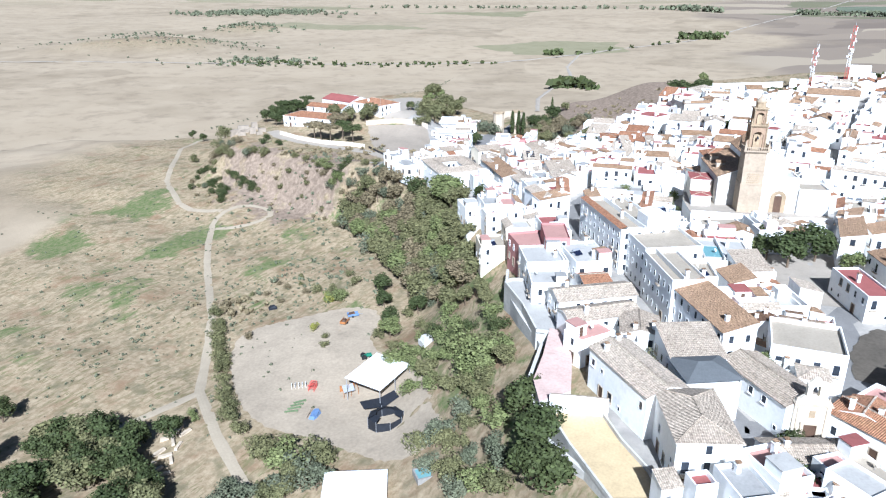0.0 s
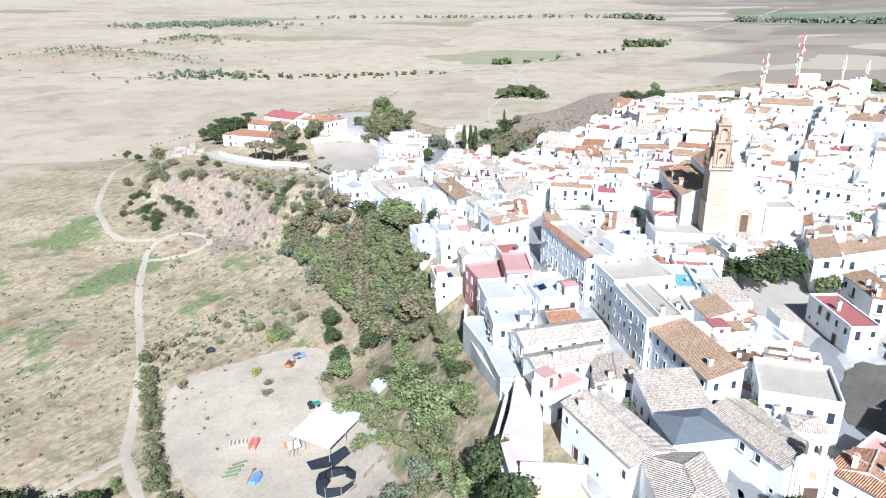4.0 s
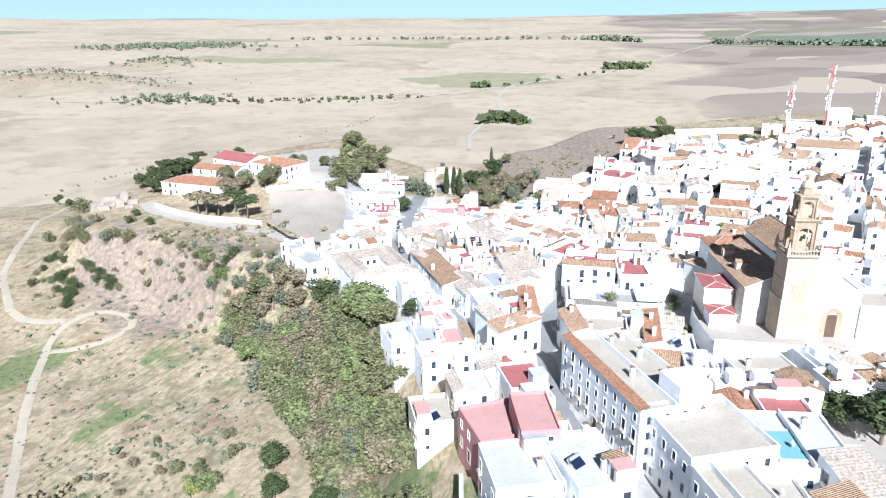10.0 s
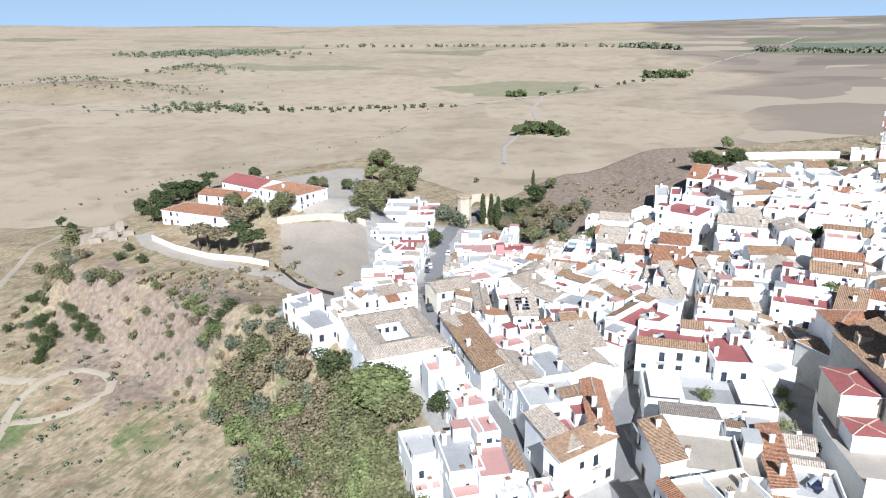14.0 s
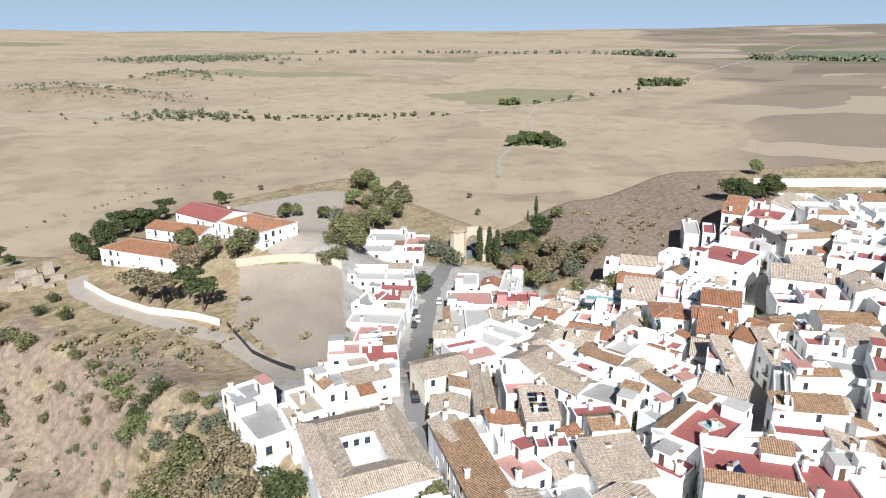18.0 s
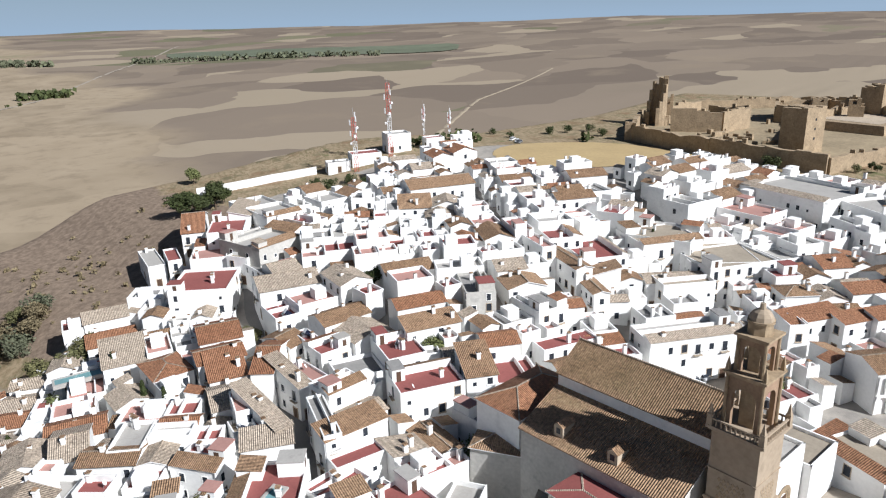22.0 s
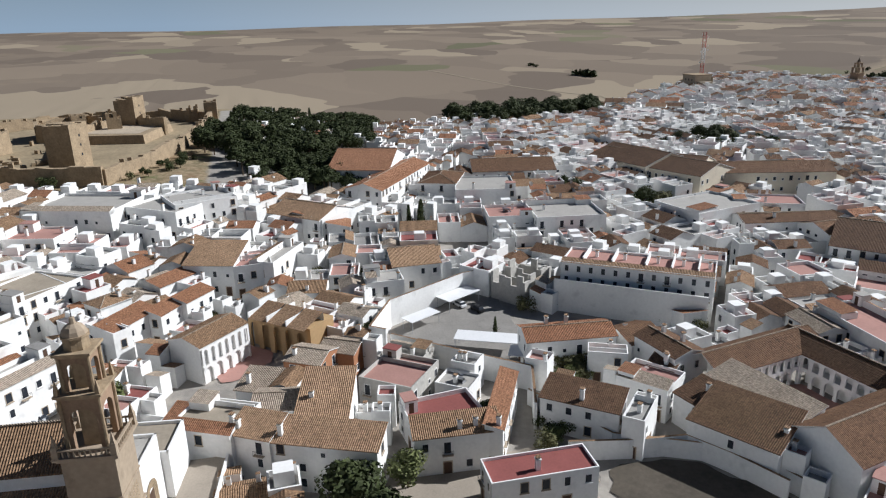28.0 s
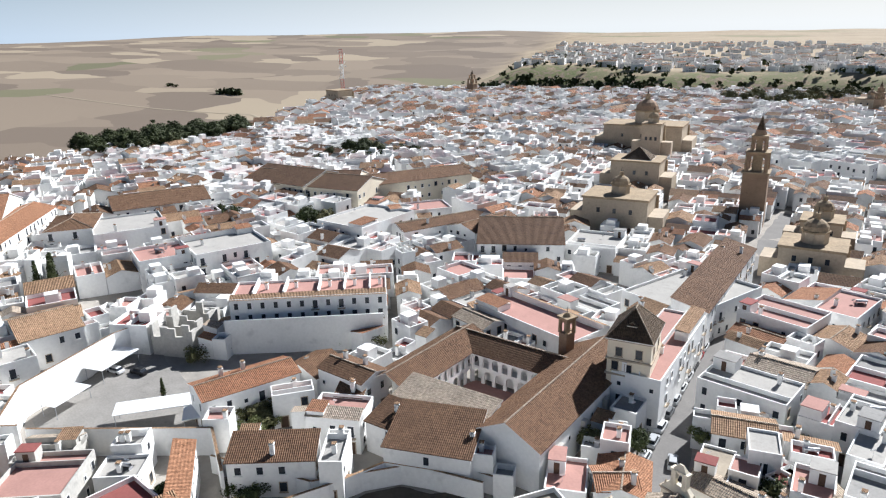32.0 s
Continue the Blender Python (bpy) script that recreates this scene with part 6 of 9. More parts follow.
def rubble(cx, cy, rx, ry, n, seed):
    """Fallen masonry and low footings inside the walls."""
    rng = random.Random(seed)
    for _ in range(n):
        x, y, a, b = cx + rng.gauss(0, rx), cy + rng.gauss(0, ry), rng.uniform(2, 7), rng.uniform(0.8, 2.2)
        part("footing", Shape().prism(rect(a, b), -3, rng.uniform(0.5, 2.6), STONE, rng.uniform(0.7, 0.95), turn=rng.uniform(-0.2, 0.2)), castle, m=CASTLE_INV @ pose(x, y, 17.5, 0, 0, rng.uniform(0, 180)))


rubble(365, 290, 26, 18, 26, 61)
rubble(330, 285, 14, 16, 12, 62)
part("upper_platform", Shape().prism([(372, 232), (412, 222), (440, 226), (446, 262), (420, 284), (384, 276)], -4, 4.2, STONE, 0.93), castle, m=CASTLE_INV @ Matrix.Translation((0, 0, 17.5)))
part("platform_paving", Shape().face([(x, y, 4.3) for x, y in ((380, 236), (410, 228), (430, 232), (432, 256), (412, 268), (390, 262))], STONE_PALE), castle, m=CASTLE_INV @ Matrix.Translation((0, 0, 17.5)))

# ---- school on the hill ----
house(-70.8, 385.5, 31, 14, -27, 5.6, "h", "newtile", name="school_building", label="white school building with an orange hip roof", base=-1.5)
house(-64, 398, 24, 10, -27, 8.2, "g", "newtile", name="school_building", label="taller white school wing with orange tile roof", base=-1.0)
house(-56, 409, 24, 15, -41, 6.5, "g", "redsheet", name="school_building", label="long white school hall with a red roof", base=3.0)
house(-37, 393, 22, 15, -41, 6.5, "h", "newtile", name="school_building", label="white school hall with an orange hip roof", base=3.5)
ruin = thing("ruined_wall", -108, 378, 20, None, "crumbling stone ruin at the edge of the hill", "ruin")
for i, (x, y, w, h) in enumerate(((0, 0, 8, 3.2), (6, 2, 4, 4.2), (-5, -6, 6, 2.4), (4, -8, 4, 3.4), (9, -6, 5, 2.2), (0, -4, 5, 1.6), (-2, -10, 5, 1.8), (7, -12, 4, 1.4))):
    part("ruin_block", Shape().prism(rect(w, 2.6, x, y), -3, h, ROUGH_STONE, 0.72, turn=0.14 * (i % 3)), ruin)


def long_wall(name, pts, h, t, material, label, foot=-3.0, cap=None, top=None):
    """A free-standing or retaining wall along a line; top: its level if it is not at a height above the ground."""
    ob = thing(name, *pts[0], 0, 0.0, label, "wall")
    ob.matrix_basis = Matrix.Identity(4)
    for (ax, ay), (bx, by) in zip(pts, pts[1:]):
        a, b = Vector((ax, ay)), Vector((bx, by))
        n = max(1, int((b - a).length / 6))
        sh = Shape()
        d = (b - a).normalized()
        s = Vector((d.y, -d.x)) * t / 2
        for i in range(n):
            p, q = a.lerp(b, i / n), a.lerp(b, (i + 1) / n)
            g = [float(gz(v.x, v.y)) for v in (p, q)]
            zt = [top if top is not None else g[0] + h, top if top is not None else g[1] + h]
            lo, zz = [p - s, q - s, q + s, p + s], [zt[0], zt[1], zt[1], zt[0]]
            base = min(g) + foot - (h if top is not None else 0)
            for j in range(4):
                k = (j + 1) % 4
                sh.face([(*lo[j], base), (*lo[k], base), (*lo[k], zz[k]), (*lo[j], zz[j])], material)
            sh.face([(*lo[j], zz[j]) for j in range(4)], cap or material)
        part("wall_section", sh, ob)
    return ob


long_wall("school_wall", [(-86, 368), (-74, 356), (-60, 346), (-46, 341), (-38, 336)], 1.9, 0.4, CREAM, "cream boundary wall of the school yard")
long_wall("retaining_wall", [(26, 84), (17, 100), (17, 118), (21, 131), (18, 146), (16, 160), (17.5, 172)], 8, 0.7, GREYW, "weathered grey retaining wall above the gardens", -4, top=1.0)


def yard_block(name, ring, z, material, cap, label, edge=0.0):
    """A raised yard held by walls, with its own paving and a low parapet."""
    ob = thing(name, *ring[0], 0, 0.0, label, "terrace")
    ob.matrix_basis = Matrix.Identity(4)
    part("retaining_wall", Shape().prism(ring, z - 16, z, material, cap=False), ob)
    part("paving", Shape().face([(x, y, z) for x, y in ring], cap), ob)
    if edge:
        sh = Shape()
        for (ax, ay), (bx, by) in zip(ring, ring[1:] + ring[:1]):
            e = (Vector((bx, by)) - Vector((ax, ay))).normalized()
            o = Vector((-e.y, e.x)) * 0.35
            sh.prism([(ax, ay), (bx, by), (bx + o.x, by + o.y), (ax + o.x, ay + o.y)], z - 0.3, z + edge, material)
        part("parapet", sh, ob)
    return ob


yard_block("sand_yard", [(24.6, 82), (32.5, 82), (32.0, 89), (29.6, 96.5), (28.2, 103.8), (21.4, 105.4), (18.6, 104.5), (20.6, 95.6)], 1.75, GREYW, YARD_SAND, "walled yard of yellow sand above the gardens", 0.8)
yard_block("old_rampart", [(17.2, 105.6), (23.3, 109), (25.4, 120), (26.4, 131), (23.0, 133.4), (20.0, 122), (17.0, 113)], 3.6, GREYW, PINK_EARTH, "broad old rampart with a pinkish worn top")
yard_block("rampart_yard", [(20.0, 133), (26.5, 131), (28, 145), (26, 160), (17.2, 160.5), (15.4, 158.5), (18.4, 146)], 2.8, GREYW, PALE, "weathered grey rampart carrying pale yards", 0.7)
long_wall("yard_wall", [(18.9, 105.4), (24.0, 104.6), (28.8, 103.6)], 6, 0.4, WHITE, "tall white wall behind the sand yard", -3, TILE_PALE, top=5.4)
# a small chapel front with a bell gable at the end of the street
chapel = thing("chapel_front", 59.7, 97.0, -9, None, "small cream stone chapel front with bell gable and wooden door", "chapel")
part("wall", Shape().box(-2.7, -0.5, -2, 2.7, 0.6, 7.4, CREAM).prism([(-2.7, -0.5), (2.7, -0.5), (2.7, 0.6), (-2.7, 0.6)], 7.4, 8.6, CREAM, 0.55), chapel)
part("cornice", Shape().box(-2.95, -0.75, 6.9, 2.95, 0.7, 7.25, STONE_PALE, True), chapel)
for u in (-2.35, 2.0):
    part("pilaster", Shape().box(u, -0.68, 0, u + 0.4, -0.5, 6.9, STONE_PALE, True), chapel)
portal = part("door_surround", Shape().box(-1.5, -0.7, 0, -1.0, -0.5, 3.5, STONE_PALE, True).box(1.0, -0.7, 0, 1.5, -0.5, 3.5, STONE_PALE, True).box(-1.6, -0.78, 3.5, 1.6, -0.5, 4.0, STONE_PALE, True), chapel)
part("door", Shape().box(-1.0, -0.56, 0, 1.0, -0.48, 3.5, WOOD, True), portal)
part("niche", Shape().box(-0.5, -0.54, 4.7, 0.5, -0.49, 6.1, STONE, True), chapel)
gable = part("bell_gable", Shape().box(-1.3, -0.4, 8.3, -0.55, 0.5, 10.6, CREAM).box(0.55, -0.4, 8.3, 1.3, 0.5, 10.6, CREAM).box(-1.45, -0.5, 10.6, 1.45, 0.6, 10.95, CREAM, True).prism([(-1.1, -0.3), (1.1, -0.3), (1.1, 0.4), (-1.1, 0.4)], 10.95, 11.9, CREAM, 0.3), chapel)
part("bell", Shape().tube((0, 0.05, 9.3), (0, 0.05, 10.0), 0.38, 0.2, IRON, 8).tube((0, 0.05, 10.0), (0, 0.05, 10.6), 0.05, 0.05, IRON, 4), gable)
for u in (-2.4, 2.4):
    part("pinnacle", Shape().tube((u, 0, 7.3), (u, 0, 8.2), 0.3, 0.05, STONE_PALE, 6), chapel)
PLOTS.append((59.7, 97.0, 3, 5.4, 1.6, -9))
long_wall("lot_wall", [(-41, 373), (-24, 375), (-8, 375)], 2.5, 0.6, STONE_PALE, "old stone terrace wall behind the lot")
long_wall("big_white_wall", [(161.5, 115), (139, 87)], 9, 0.5, WHITE, "tall blank pale white garden wall", -2, top=10.2)
row = house(157, 94.6, 36, 12, -128.5, 11.6, "t", "pink", rows=True, label="long white row with top-floor windows over a high garden wall", extras=False)
part("eaves_tiles", Shape().slope([(-18, -6.3, 12.0), (18, -6.3, 12.0), (18, -4.2, 12.8), (-18, -4.2, 12.8)], TILE).face([(-18, -4.2, 11.4), (18, -4.2, 11.4), (18, -4.2, 12.78), (-18, -4.2, 12.78)], WHITE), row)
for u in (-13, -6, 2, 8, 14):
    part("party_wall", Shape().box(u, -4.2, 11.5, u + 0.3, 5.8, 13.2, WHITE), row)
    part("chimney", CHIMNEYS[0], row, m=pose(u + 2.5, 1.5, 11.6))
shell = thing("roofless_ruin", 173, 119, -52, None, "roofless grey shell of an old house with broken walls", "ruin")
PLOTS.append((173, 119, 9, 15, 11, -52))
for i, (x0, y0, x1, y1) in enumerate(((-7, -5, 7, -4.4), (-7, 4.4, 7, 5), (-7, -4.4, -6.4, 4.4), (6.4, -4.4, 7, 4.4), (-1.2, -4.4, -0.7, 4.4))):
    wall_piece = Shape()
    for k in range(5):
        a, b = k / 5, (k + 1) / 5
        if x1 - x0 > y1 - y0:
            wall_piece.box(x0 + (x1 - x0) * a, y0, -3, x0 + (x1 - x0) * b, y1, 6.2 + 1.6 * math.sin(2.3 * k + i), GREYW)
        else:
            wall_piece.box(x0, y0 + (y1 - y0) * a, -3, x1, y0 + (y1 - y0) * b, 6.2 + 1.6 * math.sin(2.3 * k + i), GREYW)
    part("broken_wall", wall_piece, shell)
long_wall("garage_wall", [(148, 160), (150.7, 163.1), (163.8, 156.1), (175.9, 134.4), (177.5, 124)], 8, 0.5, WHITE, "tall white wall round a car yard", -2, TILE, top=9.0)
long_wall("lane_wall", [(149.7, 158.7), (138, 147), (126.6, 135.3), (113.6, 140)], 8, 0.5, WHITE, "long white lane wall with a tiled coping", -2, TILE, top=7.0)
long_wall("street_wall", [(122, 138), (104, 130), (94, 112), (82, 108)], 3.4, 0.45, WHITE, "whitewashed garden wall with tile coping", -2, TILE)
long_wall("yard_wall", [(103.6, 138.4), (101.0, 128.7), (99.4, 118.8), (92.8, 114.9), (84.4, 111.4)], 4, 0.5, WHITE, "high stained white wall round a dark yard", -2, TILE, top=5.2)
long_wall("hill_wall", [(190, 398), (176, 408), (150, 420)], 3.0, 0.5, WHITE, "white boundary wall on the hill top")
# the wall's shadow over this court is painted as darker soil
patch("neglected_court", [(100.5, 132), (97.5, 119), (82.5, 109.5), (78, 116), (84, 128), (93, 136)], SHADED_SOIL, 0.2, "neglected courtyard of bare soil, darkened for the wall's shade", "court", 2.5)


# ---- single trees and bushes ----
tree("greenbush", 62, 229, 3.2, z=5.8)
tree("dark", -84.5, 118.2, 9)
tree("dark", -76.9, 124.0, 9)
tree("dark", -69.8, 128.8, 9)
tree("dark", -85.3, 133.6, 9)
tree("dark", -78.2, 136.1, 9)
tree("dark", -107.6, 145.8, 7)
tree("dark", -87.6, 119.6, 7)
tree("dark", -62.6, 119.1, 7)
tree("dark", -63.2, 136.7, 7)
tree("bush", -71.7, 199.5, 3.8, 1.3)
tree("bush", -68.1, 189.1, 3.8, 1.3)
tree("bush", -65.9, 183.0, 3.8, 1.3)
tree("bush", -63.8, 176.9, 3.8, 1.3)
tree("bush", -61.5, 170.8, 3.8, 1.3)
tree("bush", -58.0, 160.8, 3.8, 1.3)
tree("bush", -54.4, 150.9, 3.8, 1.3)
tree("bush", -51.8, 144.2, 3.8, 1.3)
tree("bush", -69.1, 192.2, 3.8, 1.3)
tree("bush", -66.8, 186.1, 3.8, 1.3)
tree("bush", -64.7, 180.0, 3.8, 1.3)
tree("bush", -62.6, 173.9, 3.8, 1.3)
tree("bush", -60.3, 167.5, 3.8, 1.3)
tree("bush", -55.8, 154.6, 3.8, 1.3)
tree("bush", -53.0, 147.1, 3.8, 1.3)
tree("bush", -50.9, 142.0, 3.8, 1.3)
tree("bush", -38.0, 127.5, 7, 1.2)
tree("greenbush", -32.0, 124.5, 7.5, 1.25)
tree("bush", -26.5, 125.5, 6.5, 1.2)
tree("greenbush", -60.8, 145.3, 2.6)
tree("bush", -41.1, 130.1, 5)
tree("bush", -46.4, 136.1, 5)
tree("olive", -29.4, 121.8, 7)
tree("olive", -32.5, 116.7, 7)
tree("olive", -25.5, 116.2, 7)
tree("yellowbush", -37.7, 186.1, 3)
tree("bush", -33.9, 180.5, 2.5)
tree("bush", -33.2, 175.5, 2.5)
tree("greenbush", -59.3, 143.2, 2.2)
tree("dark", -18.4, 200.5, 6)
tree("dark", -15.9, 190.1, 6)
tree("greenbush", 7.5, 139.6, 9)
tree("greenbush", 4.1, 152.4, 9)
tree("greenbush", 10.0, 140.8, 9)
tree("dark", 15.3, 112.3, 9.5)
tree("dark", 14.8, 94.5, 9.5)
tree("dark", 16.6, 91.0, 9.5)
tree("dark", 16.9, 101.2, 9.5)
tree("bush", 9.5, 97.7, 6)
tree("bush", 2.0, 108.7, 6)
tree("bush", 0.9, 118.0, 6)
tree("bush", -5.0, 123.0, 6)
tree("greenbush", -6.1, 154.1, 5)
tree("greenbush", -2.5, 155.2, 5)
tree("greenbush", -7.9, 147.0, 5)
tree("greenbush", -3.0, 144.9, 5)
tree("bush", -18.5, 181.2, 4)
tree("bush", -11.0, 194.7, 4)
tree("bush", -8.6, 201.4, 4)
tree("bush", -13.1, 173.0, 4)
tree("bush", 7.5, 126.6, 4)
tree("bush", 5.5, 120.8, 4)
tree("drybush", -57.4, 184.9, 3)
tree("drybush", -66.6, 199.8, 3)
tree("drybush", -70.1, 205.6, 3)
tree("bush", -29.1, 216.0, 4)
tree("bush", -36.1, 211.8, 4)
tree("bush", -42.1, 213.8, 4)
tree("bright", -12.2, 160.0, 7)
tree("bright", -15.2, 181.1, 7)
tree("bright", 1.8, 241.6, 12)
tree("greenbush", -32.7, 206.3, 5)
tree("greenbush", -35.7, 205.8, 5)
tree("greenbush", -18.5, 204.2, 5)
tree("dark", -7.5, 194.9, 7)
tree("dark", -19.8, 209.8, 7)
tree("yellowbush", -36.6, 205.9, 4)
tree("dark", 90.6, 170.7, 11)
tree("dark", 99.7, 174.8, 11)
tree("dark", 87.3, 176.1, 8)
tree("dark", 89.8, 184.8, 8)
tree("greenbush", 88.3, 188.6, 4)
tree("greenbush", 90.1, 194.8, 4)
tree("greenbush", 77.3, 191.2, 4)
tree("greenbush", 67.2, 206.3, 4)
tree("greenbush", 71.1, 205.9, 4)
tree("bright", 1.3, 242.3, 12)
tree("dark", 13.6, 232.5, 6.5)
tree("darkbush", -9.2, 261.1, 9)
tree("dry", -17.6, 269.6, 8)
tree("dry", -22.5, 274.5, 8)
tree("bright", -0.7, 232.6, 7)
tree("darkbush", -126.9, 355.4, 4)
tree("darkbush", -116.1, 339.6, 4)
tree("darkbush", -112.1, 326.6, 4)
tree("darkbush", -96.1, 324.3, 4)
tree("darkbush", -90.2, 317.6, 4)
tree("darkbush", -103.0, 316.9, 4)
tree("darkbush", -103.5, 324.2, 4)
tree("darkbush", -101.6, 331.8, 4)
tree("bush", -92.7, 334.2, 6)
tree("bush", -106.4, 342.1, 6)
tree("bush", -143.7, 395.3, 6)
tree("bush", -85.6, 329.6, 6)
tree("dark", -160.3, 463.0, 6)
tree("dark", -172.8, 478.8, 6)
tree("greenbush", -44.6, 292.4, 5)
tree("greenbush", -47.4, 293.1, 5)
tree("greenbush", 60.0, 233.0, 4)
tree("greenbush", 72.1, 209.3, 3)
tree("greenbush", 71.8, 206.0, 3)
tree("greenbush", 72.0, 202.6, 3)
tree("greenbush", 71.3, 197.9, 3)
tree("greenbush", 73.4, 212.8, 3)
tree("greenbush", 67.5, 206.5, 3)
tree("dark", -101.6, 403.3, 8)
tree("dark", -99.9, 414.9, 8)
tree("dark", -96.3, 421.7, 8)
tree("dark", -95.0, 433.8, 8)
tree("dark", -204.3, 753.8, 8)
tree("dark", -192.8, 766.7, 8)
tree("dark", -92.8, 389.2, 8)
tree("dark", -92.2, 400.9, 8)
tree("drypine", -65.5, 354.7, 10)
tree("drypine", -56.5, 349.0, 10)
tree("drypine", -61.8, 352.5, 10)
tree("pine", -44.8, 345.8, 10)
tree("pine", -51.1, 355.1, 10)
tree("dry", -58.2, 375.0, 8)
tree("dry", -52.8, 373.8, 8)
tree("broad", -50.3, 377.6, 9)
tree("broad", -41.5, 376.2, 9)
tree("broad", -38.7, 380.0, 9)
tree("broad", -59.2, 385.1, 9)
tree("broad", -70.8, 475.1, 6)
tree("broad", -128.0, 863.7, 6)
tree("broad", -37.1, 444.4, 6)
tree("broad", -20.1, 442.8, 6)
tree("broad", -151.1, 830.6, 6)
tree("broad", -32.0, 448.4, 6)
tree("broad", -4.6, 390.1, 11)
tree("broad", -0.2, 447.4, 11)
tree("broad", 7.8, 470.5, 11)
tree("broad", -6.3, 514.0, 11)
tree("broad", 10.1, 852.3, 11)
tree("broad", 2.4, 493.1, 11)
tree("broad", 20.2, 795.2, 11)
tree("broad", -8.4, 393.3, 11)
tree("broad", -12.5, 855.1, 11)
tree("bush", -11.5, 386.7, 6)
tree("bush", -12.3, 374.7, 6)
tree("bush", -9.3, 380.1, 6)
tree("dark", 17.8, 373.0, 8)
tree("olive", 29.9, 401.8, 9)
tree("olive", 26.5, 411.3, 9)
tree("olive", 22.7, 417.0, 9)
tree("cypress", 40.5, 406.5, 14)
tree("cypress", 44.1, 405.6, 14)
tree("cypress", 46.4, 401.8, 14)
tree("dark", 57.6, 404.6, 10)
tree("dark", 53.7, 411.8, 10)
tree("dark", 65.4, 418.1, 10)
tree("dry", 59.1, 377.0, 9)
tree("dry", 65.0, 379.1, 9)
tree("dry", 65.0, 392.7, 9)
tree("broad", 64.7, 351.9, 8)
tree("broad", 69.8, 347.2, 8)
tree("broad", 74.5, 346.4, 8)
tree("broad", 55.9, 371.5, 8)
tree("dark", 137.5, 397.0, 7)
tree("dark", 137.7, 405.4, 7)
tree("dark", 152.4, 411.5, 7)
tree("dark", 148.8, 401.1, 7)
tree("cypress", 70.4, 325.1, 11)
tree("cypress", 69.3, 302.9, 8)
tree("cypress", 69.0, 310.8, 8)
tree("cypress", 48.0, 323.9, 8)
tree("greenbush", 24.5, 331.6, 3.5)
tree("greenbush", 28.5, 327.7, 3.5)
tree("greenbush", 34.9, 316.3, 3.5)
tree("greenbush", 39.8, 315.5, 3.5)
tree("bush", -16.3, 280.7, 4)
tree("cypress", 119.4, 722.4, 9)
tree("cypress", 69.0, 444.0, 9)
tree("broad", 79.5, 743.6, 6)
tree("broad", 79.4, 811.9, 6)
tree("broad", 74.6, 430.7, 6)
tree("dark", 134.2, 395.3, 9)
tree("dark", 142.8, 396.4, 9)
tree("dark", 130.2, 398.0, 9)
tree("bright", 159.9, 438.0, 7)
tree("darkbush", 311.2, 365.1, 5)
tree("darkbush", 328.0, 351.7, 5)
tree("darkbush", 318.7, 359.6, 5)
tree("darkbush", 317.2, 339.8, 5)
tree("darkbush", 251.9, 261.1, 6)
tree("darkbush", 264.7, 257.8, 6)
tree("darkbush", 281.9, 254.1, 6)
tree("darkbush", 254.9, 267.4, 6)
tree("darkbush", 816.3, 799.1, 4)
tree("darkbush", 295.9, 388.6, 4)
tree("darkbush", 805.1, 821.0, 4)
tree("darkbush", 290.3, 374.7, 4)
tree("darkbush", 179.8, 378.5, 5)
tree("darkbush", 187.0, 374.5, 5)
tree("darkbush", 177.8, 384.9, 5)
tree("cypress", 187.3, 257.7, 8)
tree("greenbush", 110.8, 291.0, 3)
tree("greenbush", 119.8, 280.8, 3)
tree("greenbush", 122.1, 277.8, 3)
tree("darkbush", 365.6, 217.5, 4)
tree("darkbush", 375.1, 216.1, 4)
tree("bright", 104.4, 165.4, 7)
tree("darkbush", 109.8, 139.1, 4)
tree("darkbush", 109.9, 136.3, 4)
tree("cypress", 224.9, 133.1, 11)
tree("darkbush", 147.7, 208.3, 4)
tree("darkbush", 143.1, 210.1, 4)
tree("greenbush", 238.5, 114.8, 4)
tree("greenbush", 235.6, 112.8, 4)
tree("greenbush", 229.9, 169.7, 4)
tree("greenbush", 233.3, 162.1, 4)
tree("greenbush", 132.3, 123.9, 4)
tree("greenbush", 130.3, 122.2, 4)
tree("greenbush", 128.3, 127.9, 4)
tree("greenbush", 127.8, 124.7, 4)
tree("greenbush", 127.2, 122.6, 4)
tree("cypress", 151.9, 133.9, 5)
tree("darkbush", 111.9, 136.8, 4)
tree("darkbush", 114.2, 138.6, 4)
tree("cypress", 246.3, 72.8, 9)
tree("greenbush", 144.4, 89.6, 3)
tree("greenbush", 146.8, 94.5, 3)
tree("greenbush", 153.3, 96.4, 3)
tree("greenbush", 157.9, 104.4, 3)
tree("greenbush", 145.0, 85.9, 3)
tree("dark", 219.8, 55.2, 6)
tree("dark", 210.1, 60.5, 6)
tree("dark", 228.4, 46.0, 6)
tree("dark", 304.7, -25.1, 8)
tree("dark", 298.4, -30.9, 8)
tree("dark", 297.9, -41.3, 8)
tree("dark", 297.5, -52.3, 8)
tree("dark", 318.0, -24.2, 8)
tree("dark", 1144.1, -131.4, 9)
tree("dark", 1145.9, -163.7, 9)
tree("dark", 1148.3, -197.7, 9)
tree("dark", 1276.6, -301.4, 9)
tree("dark", 1236.6, -315.0, 9)
tree("dark", 1157.5, -227.0, 9)
tree("dark", 1102.9, -165.5, 9)
tree("bush", 168.0, 39.3, 5)
tree("bush", 163.1, 121.5, 5)
tree("dark", 528.8, -208.1, 6)
tree("dark", 535.6, -233.0, 6)
tree("dark", 178.9, -316.3, 8)
tree("cypress", 405.2, -82.8, 8)
tree("dark", 277.7, 93.2, 5)
tree("dark", 253.8, 86.8, 5)
tree("dark", 272.0, 76.7, 5)
tree("dark", 238.5, 114.7, 5)
